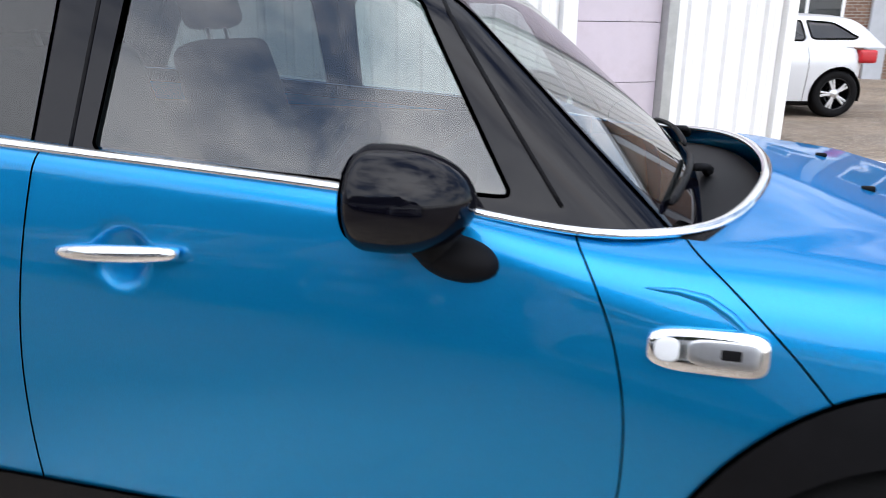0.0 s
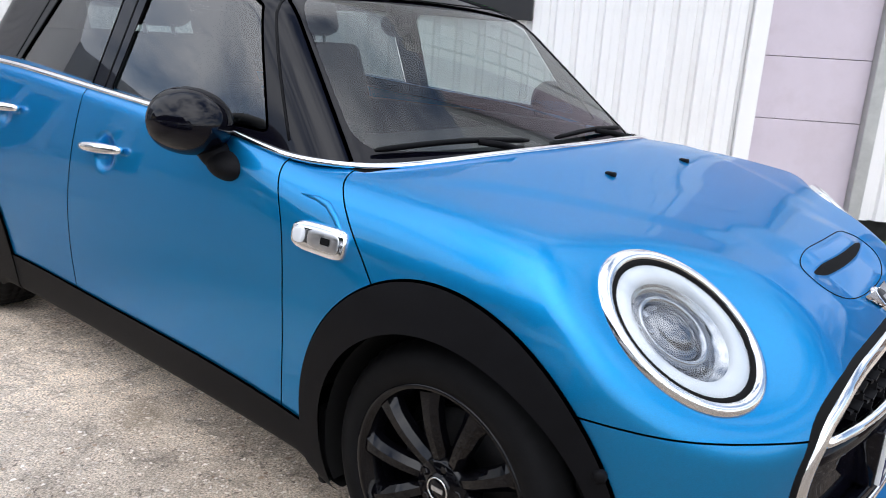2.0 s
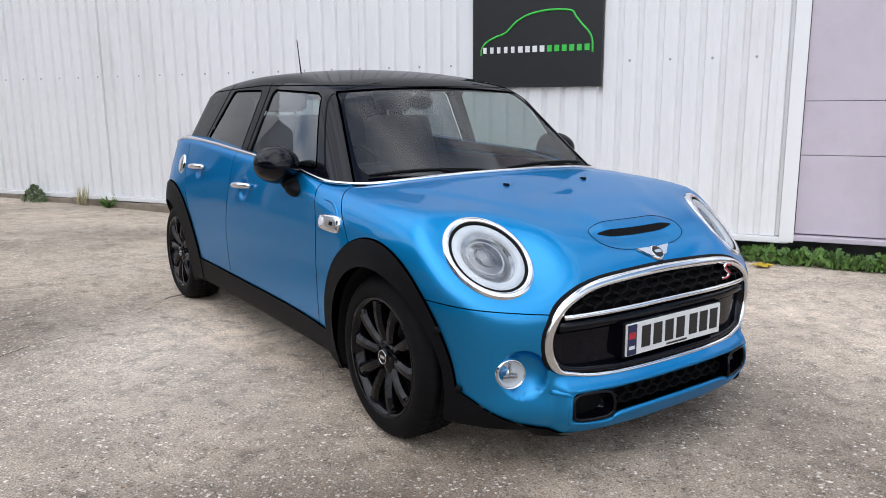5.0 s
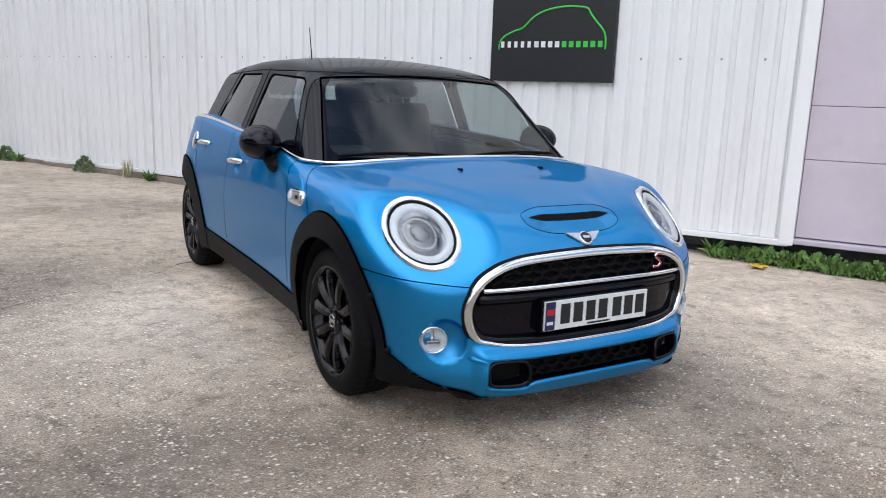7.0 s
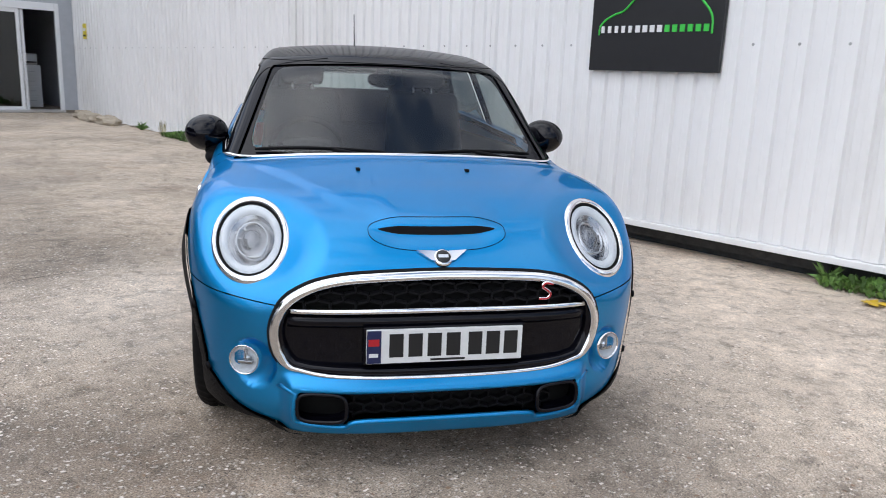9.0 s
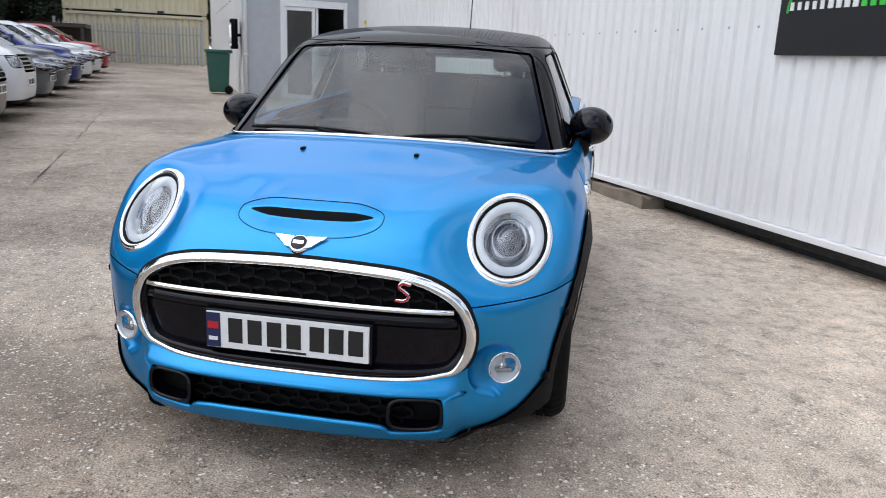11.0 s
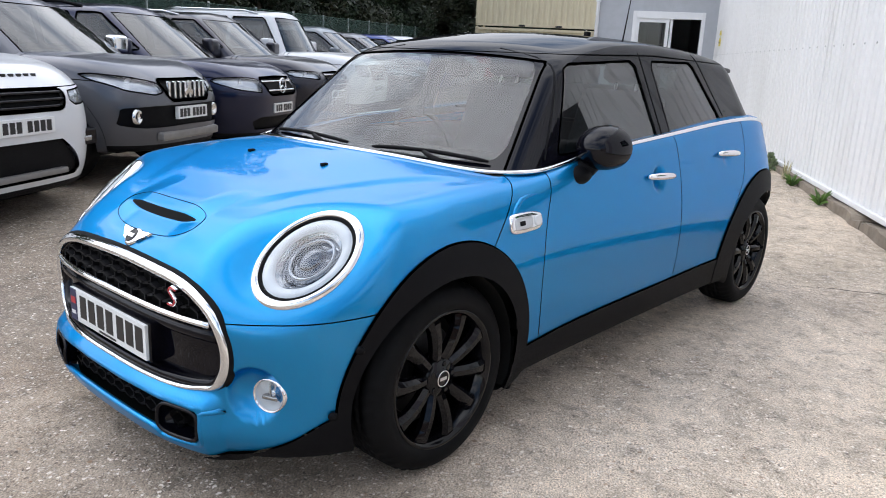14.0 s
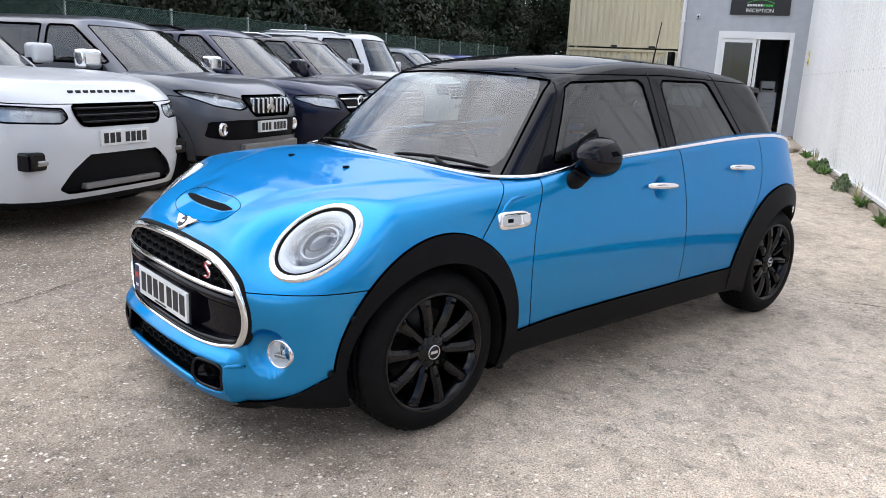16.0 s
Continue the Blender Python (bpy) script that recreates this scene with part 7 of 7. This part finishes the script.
    for x in xw:
        for sg in (-1, 1):
            v, f = [], []
            for i in range(17):
                a = math.radians(-15 + 210 * i / 16)
                for rr, y in ((wheel_r + 0.055, W - 0.06), (wheel_r + 0.055, 0.52), (0.05, 0.515)):
                    v.append((x + rr * math.cos(a), sg * y, wheel_r + rr * math.sin(a)))
            f = [(3 * i + j, 3 * i + 3 + j, 3 * i + 4 + j, 3 * i + 1 + j) for i in range(16) for j in range(2)]
            mesh_object("wheel_well", v, f, DARK, car)
    part("underbody", boxm(-L + 0.25, -0.35, -W + 0.25, W - 0.25, low - 0.08, low + 0.25), DARK, car)
    part("cabin_floor", boxm(-tail[0] + 0.3, -screen[0], -W + 0.18, W - 0.18, belt - 0.42, belt - 0.38), DASH, car)
    part("dashboard", boxm(-screen[0] - 0.75, -screen[0] - 0.05, -W + 0.2, W - 0.2, belt - 0.3, belt - 0.03, 0.05), DASH, car)
    for y in (-0.4, 0.4):
        st = part("front_seat", boxm(-screen[0] - 1.45, -screen[0] - 1.2, y - 0.25, y + 0.25, belt - 0.4, belt + 0.18, 0.07), SEAT, car, smooth=True)
        part("headrest", boxm(-screen[0] - 1.47, -screen[0] - 1.35, y - 0.13, y + 0.13, belt + 0.2, belt + 0.38, 0.04), SEAT, st, smooth=True)
    for sg in (-1, 1):
        mr_ = root("door_mirror", "", "")
        mr_.parent = car
        mr_.matrix_basis = Matrix.Translation((-screen[0] - 0.28, sg * (W + 0.06), belt + 0.06))
        bm = bmesh.new()
        box(bm, -0.07, 0.08, -0.12, 0.12, -0.09, 0.10, 0.05, seg=4)
        part("cap", bm, paint if extra != "chrome_mirror" else CHROME, mr_, smooth=True)
        part("mirror_arm", boxm(-0.03, 0.04, min(0, sg * -0.16), max(0, sg * -0.16), -0.10, -0.04, 0.012), TRIM, mr_)
    if plate:
        px = on_front(body, 0.0, plate_z)[0]
        pp = part("number_plate", boxm(px - 0.02, px + 0.014, -0.26, 0.26, plate_z - 0.056, plate_z + 0.056, 0.003), PLATE, car, "white number plate with black bars")
        for k, y in enumerate((-0.225, -0.163, -0.101, -0.039, 0.060, 0.122, 0.184)):
            part("character_bar", boxm(px + 0.013, px + 0.0155, -y - 0.048, -y, plate_z - 0.038, plate_z + 0.038), INK, pp)
    return car, body


def on_front(field, y, z):
    p = shoot(field, np.array([[-0.9, float(y), float(z)]]), np.array([[1.0, 0, 0]]))
    return [float(c) for c in p[0]]


def row(s, n_front=-2.72, turn=0.0):
    return GRID @ Matrix.Translation((s, n_front, float(rise(s)))) @ pose(0, 0, 0, 0, 0, 90 + turn)


LAMP_DARK = material("smoked_lamp_reflector", (0.50, 0.51, 0.53), 0.25, 0.7, var=0.3, scale=25)
P_WHITE = car_paint("white_paint", (0.62, 0.63, 0.645), 0.0, 0.3, 0.03)
P_GREY = car_paint("metallic_grey_paint", (0.085, 0.088, 0.10), 0.6, 0.35)
P_NAVY = car_paint("navy_paint", (0.003, 0.004, 0.013), 0.1, 0.3)
P_BLACK = car_paint("black_paint", (0.004, 0.004, 0.006), 0.0, 0.28)
P_SILVER = car_paint("dark_silver_paint", (0.10, 0.115, 0.13), 0.6, 0.35)
P_BLUE = car_paint("deep_blue_paint", (0.008, 0.025, 0.12), 0.5, 0.3)
P_RED = car_paint("dark_red_paint", (0.28, 0.012, 0.018), 0.4, 0.3)


def mirrored(pts):
    return pts + [(-y, z) for y, z in reversed(pts) if y != 0]


def bars_on(car, field, y0, y1, z, h, count, mat, name, gap=0.35):
    w = (y1 - y0) / count
    for k in range(count):
        a = y0 + k * w
        x = on_front(field, a + w / 2, z)[0]
        part(name, boxm(x - 0.01, x + 0.004, a, a + w * (1 - gap), z - h / 2, z + h / 2), mat, car)


# white sports utility
suv, fld = parked_car("utility_car", "white sports utility car with black grille and dark lower bumper", P_WHITE, row(-1.95), L=4.85, W=0.99, H=1.78, hood=1.09, cowl=1.17, belt=1.22, screen=(1.62, 2.42), wheel_r=0.39,
    grille=mirrored([(0.0, 0.93), (0.42, 0.93), (0.45, 0.90), (0.42, 0.81), (0.38, 0.79), (0.0, 0.79)]), grille_mat=GLOSS_BLACK, bars=3,
    lamps=[[(0.52, 0.91), (0.86, 0.93), (0.93, 0.90), (0.90, 0.82), (0.56, 0.81), (0.50, 0.85)]], plate_z=0.69, rim_mat=SATIN, low=0.26,
    bumper=mirrored([(0.0, 0.58), (0.36, 0.58), (0.52, 0.46), (0.60, 0.34), (0.52, 0.30), (0.0, 0.30)]), nose_n=3.8)
bars_on(suv, fld, -0.36, 0.36, 1.015, 0.035, 10, INK, "lettering_bar", 0.45)
for sg in (-1, 1):
    x = on_front(fld, 0.72, 0.56)[0]
    fg = part("fog_recess", boxm(x - 0.10, x + 0.012, min(sg * 0.58, sg * 0.84), max(sg * 0.58, sg * 0.84), 0.49, 0.62, 0.02), GLOSS_BLACK, suv)
    part("fog_lens", boxm(x - 0.05, x + 0.018, min(sg * 0.62, sg * 0.77), max(sg * 0.62, sg * 0.77), 0.52, 0.565, 0.015), LAMP_SILVER, fg)
x = on_front(fld, 0.0, 0.36)[0]
SKID = material("dull_silver_skid", (0.20, 0.19, 0.18), 0.5, 0.3, var=0.1, scale=12)
part("skid_plate", boxm(x - 0.08, x + 0.010, -0.40, 0.40, 0.325, 0.368, 0.012), SKID, suv)

# grey pick-up
pick, fld = parked_car("pickup_truck", "metallic grey pick-up truck with chrome grille and mirrors", P_GREY, row(-4.1, -2.72), L=5.2, W=0.92, H=1.80, hood=1.12, cowl=1.22, belt=1.24, screen=(1.15, 1.95), wheel_r=0.38, front_over=0.86, wheelbase=3.0,
    grille=mirrored([(0.0, 1.00), (0.36, 1.00), (0.40, 0.97), (0.36, 0.85), (0.30, 0.80), (0.0, 0.80)]), grille_mat=CHROME, bars=0,
    lamps=[[(0.40, 0.97), (0.62, 1.02), (0.84, 1.05), (0.90, 1.02), (0.72, 0.90), (0.50, 0.86), (0.40, 0.88)]], plate_z=0.68, rim_mat=SATIN, arch=P_GREY, low=0.36, extra="chrome_mirror",
    bumper=mirrored([(0.0, 0.76), (0.52, 0.76), (0.78, 0.74), (0.80, 0.58), (0.62, 0.55), (0.0, 0.56)]), nose_n=3.2, kz=0.925)
for k in range(8):
    y = -0.30 + k * 0.0857
    x = on_front(fld, y, 0.833)[0]
    part("grille_slat", boxm(x - 0.03, x + 0.006, y - 0.016, y + 0.016, 0.754, 0.911, 0.008), CHROME, pick)
x = on_front(fld, 0, 0.833)[0]
bm = bmesh.new()
for k in range(3):
    box(bm, x + 0.004, x + 0.014, -0.024, 0.024, 0.0, 0.075, 0.004, m=Matrix.Translation((0, 0, 0.833)) @ Matrix.Rotation(2.0944 * k, 4, "X"))
part("front_emblem", bm, CHROME, pick)
for sg in (-1, 1):
    x = on_front(fld, 0.66, 0.61)[0]
    v, f = lathe([(0.0, 0.014), (0.04, 0.012), (0.046, 0.02), (0.062, 0.02), (0.07, 0.0)], 24, "x")
    ob = mesh_object("fog_lamp", v, f, CHROME, pick)
    ob.matrix_basis = Matrix.Translation((x - 0.03, sg * 0.66, 0.61))
x = on_front(fld, 0, 0.45)[0]
part("skid_plate", boxm(x - 0.12, x + 0.012, -0.50, 0.50, 0.39, 0.47, 0.02), SKID, pick)

# navy utility with starred grille
nav, fld = parked_car("utility_car", "dark navy utility car with twin chrome grille bars", P_NAVY, row(-6.25, -2.72), L=4.82, W=0.96, H=1.79, hood=1.06, cowl=1.15, belt=1.18, screen=(1.2, 2.0),
    grille=mirrored([(0.0, 0.95), (0.40, 0.94), (0.44, 0.90), (0.38, 0.76), (0.32, 0.73), (0.0, 0.73)]), bars=2,
    lamps=[[(0.46, 0.93), (0.68, 0.95), (0.88, 0.93), (0.92, 0.88), (0.78, 0.80), (0.50, 0.76)]], plate_z=0.56, low=0.24, roof_rails=TRIM,
    bumper=mirrored([(0.0, 0.46), (0.5, 0.46), (0.62, 0.40), (0.55, 0.30), (0.0, 0.30)]), nose_n=3.0, kz=0.92)
x = on_front(fld, 0, 0.773)[0]
v, f = tube([(x + 0.012, 0.085 * math.cos(2 * math.pi * k / 30), 0.773 + 0.085 * math.sin(2 * math.pi * k / 30)) for k in range(30)], 0.010, 6, True)
em = mesh_object("front_emblem", v, f, CHROME, nav)
bm = bmesh.new()
for k in range(3):
    box(bm, x + 0.008, x + 0.016, -0.008, 0.008, 0.0, 0.08, 0.0, m=Matrix.Translation((0, 0, 0.773)) @ Matrix.Rotation(2.0944 * k, 4, "X"))
part("spoke_emblem", bm, CHROME, em)

parked_car("utility_car", "glossy black utility car with square grille", P_BLACK, row(-8.25), L=4.7, W=0.95, H=1.74, hood=1.06, cowl=1.14, belt=1.17, screen=(1.2, 1.95),
    grille=mirrored([(0.0, 0.93), (0.42, 0.92), (0.38, 0.72), (0.0, 0.71)]), bars=3, lamps=[[(0.50, 0.93), (0.88, 0.95), (0.90, 0.86), (0.56, 0.82)]], plate_z=0.60, low=0.26, roof_rails=SATIN, nose_n=3.4, res=0.85, kz=0.94)
parked_car("off_roader", "tall white boxy off-road car with chrome grille", P_WHITE, row(-10.35), L=4.6, W=0.91, H=1.86, hood=1.12, cowl=1.17, belt=1.20, screen=(1.35, 1.75), tail=(4.5, 4.42), nose_n=6,
    grille=mirrored([(0.0, 0.98), (0.40, 0.98), (0.40, 0.74), (0.0, 0.74)]), bars=4, lamps=[[(0.48, 0.98), (0.80, 0.98), (0.80, 0.80), (0.48, 0.80)]], plate_z=0.58, roof_rails=SATIN, res=0.8, kz=0.94)
small = dict(L=4.3, W=0.89, H=1.48, hood=0.90, cowl=0.98, belt=1.0, wheel_r=0.32, front_over=0.85, wheelbase=2.6, screen=(1.0, 1.85), tail=(4.1, 3.6), nose_n=2.8, low=0.22, plate_z=0.48, res=0.7,
    grille=mirrored([(0.0, 0.66), (0.34, 0.66), (0.36, 0.60), (0.30, 0.55), (0.0, 0.55)]), bars=2, lamps=[[(0.42, 0.70), (0.76, 0.75), (0.80, 0.70), (0.66, 0.62), (0.44, 0.61)]])
parked_car("hatchback", "dark silver hatchback parked in the row", P_SILVER, row(-12.6), **dict(small, H=1.56))
parked_car("saloon_car", "graphite saloon car parked in the row", P_GREY, row(-14.8), **small)
parked_car("hatchback", "deep blue hatchback parked in the row", P_BLUE, row(-17.2), **small)
parked_car("hatchback", "white hatchback with dark grille in the row", P_WHITE, row(-19.7), **dict(small, grille_mat=GLOSS_BLACK))
parked_car("hatchback", "white sporty hatchback with wide dark intake", P_WHITE, row(-22.2), **dict(small, grille_mat=GLOSS_BLACK, H=1.45))
parked_car("hatchback", "dark red hatchback near the far fence", P_RED, row(-25.2), **small)

# white three-door hatchback beyond the end of the wall: its rear wheel is nearest
wc, fld = parked_car("hatchback", "white three-door hatchback with alloy wheels beyond the wall", P_WHITE, Matrix.Translation((-1.27, 9.6, 0)) @ pose(0, 0, 0, 0, 0, 196), **dict(small, L=3.95, H=1.42, rim_mat=SATIN, plate=False))
for sg in (-1, 1):
    ob = part("tail_lamp", boxm(-3.97, -3.72, min(sg * 0.62, sg * 0.87), max(sg * 0.62, sg * 0.87), 0.74, 0.92, 0.04), RED, wc, smooth=True)

# brick building across the far end of the yard
BRICK = material("brown_brick", (0.20, 0.12, 0.085), 0.85, var=0.3, scale=9, bump=0.5, bump_scale=30)
n, l, p = nodes_of(BRICK)
tc = n.new("ShaderNodeTexCoord")
mp = n.new("ShaderNodeMapping")
mp.inputs["Rotation"].default_value = (radians(90), 0, 0)
bt = n.new("ShaderNodeTexBrick")
bt.inputs["Scale"].default_value = 1.0
for key, val in (("Brick Width", 0.225), ("Row Height", 0.075), ("Mortar Size", 0.008)):
    bt.inputs[key].default_value = val
bt.inputs["Color1"].default_value, bt.inputs["Color2"].default_value, bt.inputs["Mortar"].default_value = (0.22, 0.13, 0.09, 1), (0.15, 0.085, 0.06, 1), (0.30, 0.28, 0.25, 1)
l.new(tc.outputs["Object"], mp.inputs[0])
l.new(mp.outputs[0], bt.inputs["Vector"])
l.new(bt.outputs["Color"], p.inputs["Base Color"])
block = root("brick_building", "brown brick building with grey columns and white windows", "building", Matrix.Translation((3.0, 19.0, 0)))
part("wall", boxm(-9, 14, 0, 6, -0.1, 5.2), BRICK, block)
part("roof", boxm(-9.3, 14.3, -0.4, 6.3, 5.2, 5.45, 0.03), CLAD_SHADE, block)
for x in (-7.4, -4.2, -1.0, 2.2, 5.4, 8.6):
    part("column", boxm(x - 0.22, x + 0.22, -0.16, 0.0, -0.1, 5.2, 0.02), CLAD_SHADE, block)
    win = part("window", boxm(x + 0.7, x + 2.4, -0.06, 0.004, 1.35, 2.6, 0.01), UPVC, block)
    for a in (x + 0.78, x + 1.59):
        part("pane", boxm(a, a + 0.73, -0.068, -0.062, 1.43, 2.52), PRIVACY, win)
    part("sill", boxm(x + 0.62, x + 2.48, -0.14, -0.002, 1.27, 1.35, 0.01), UPVC, win)
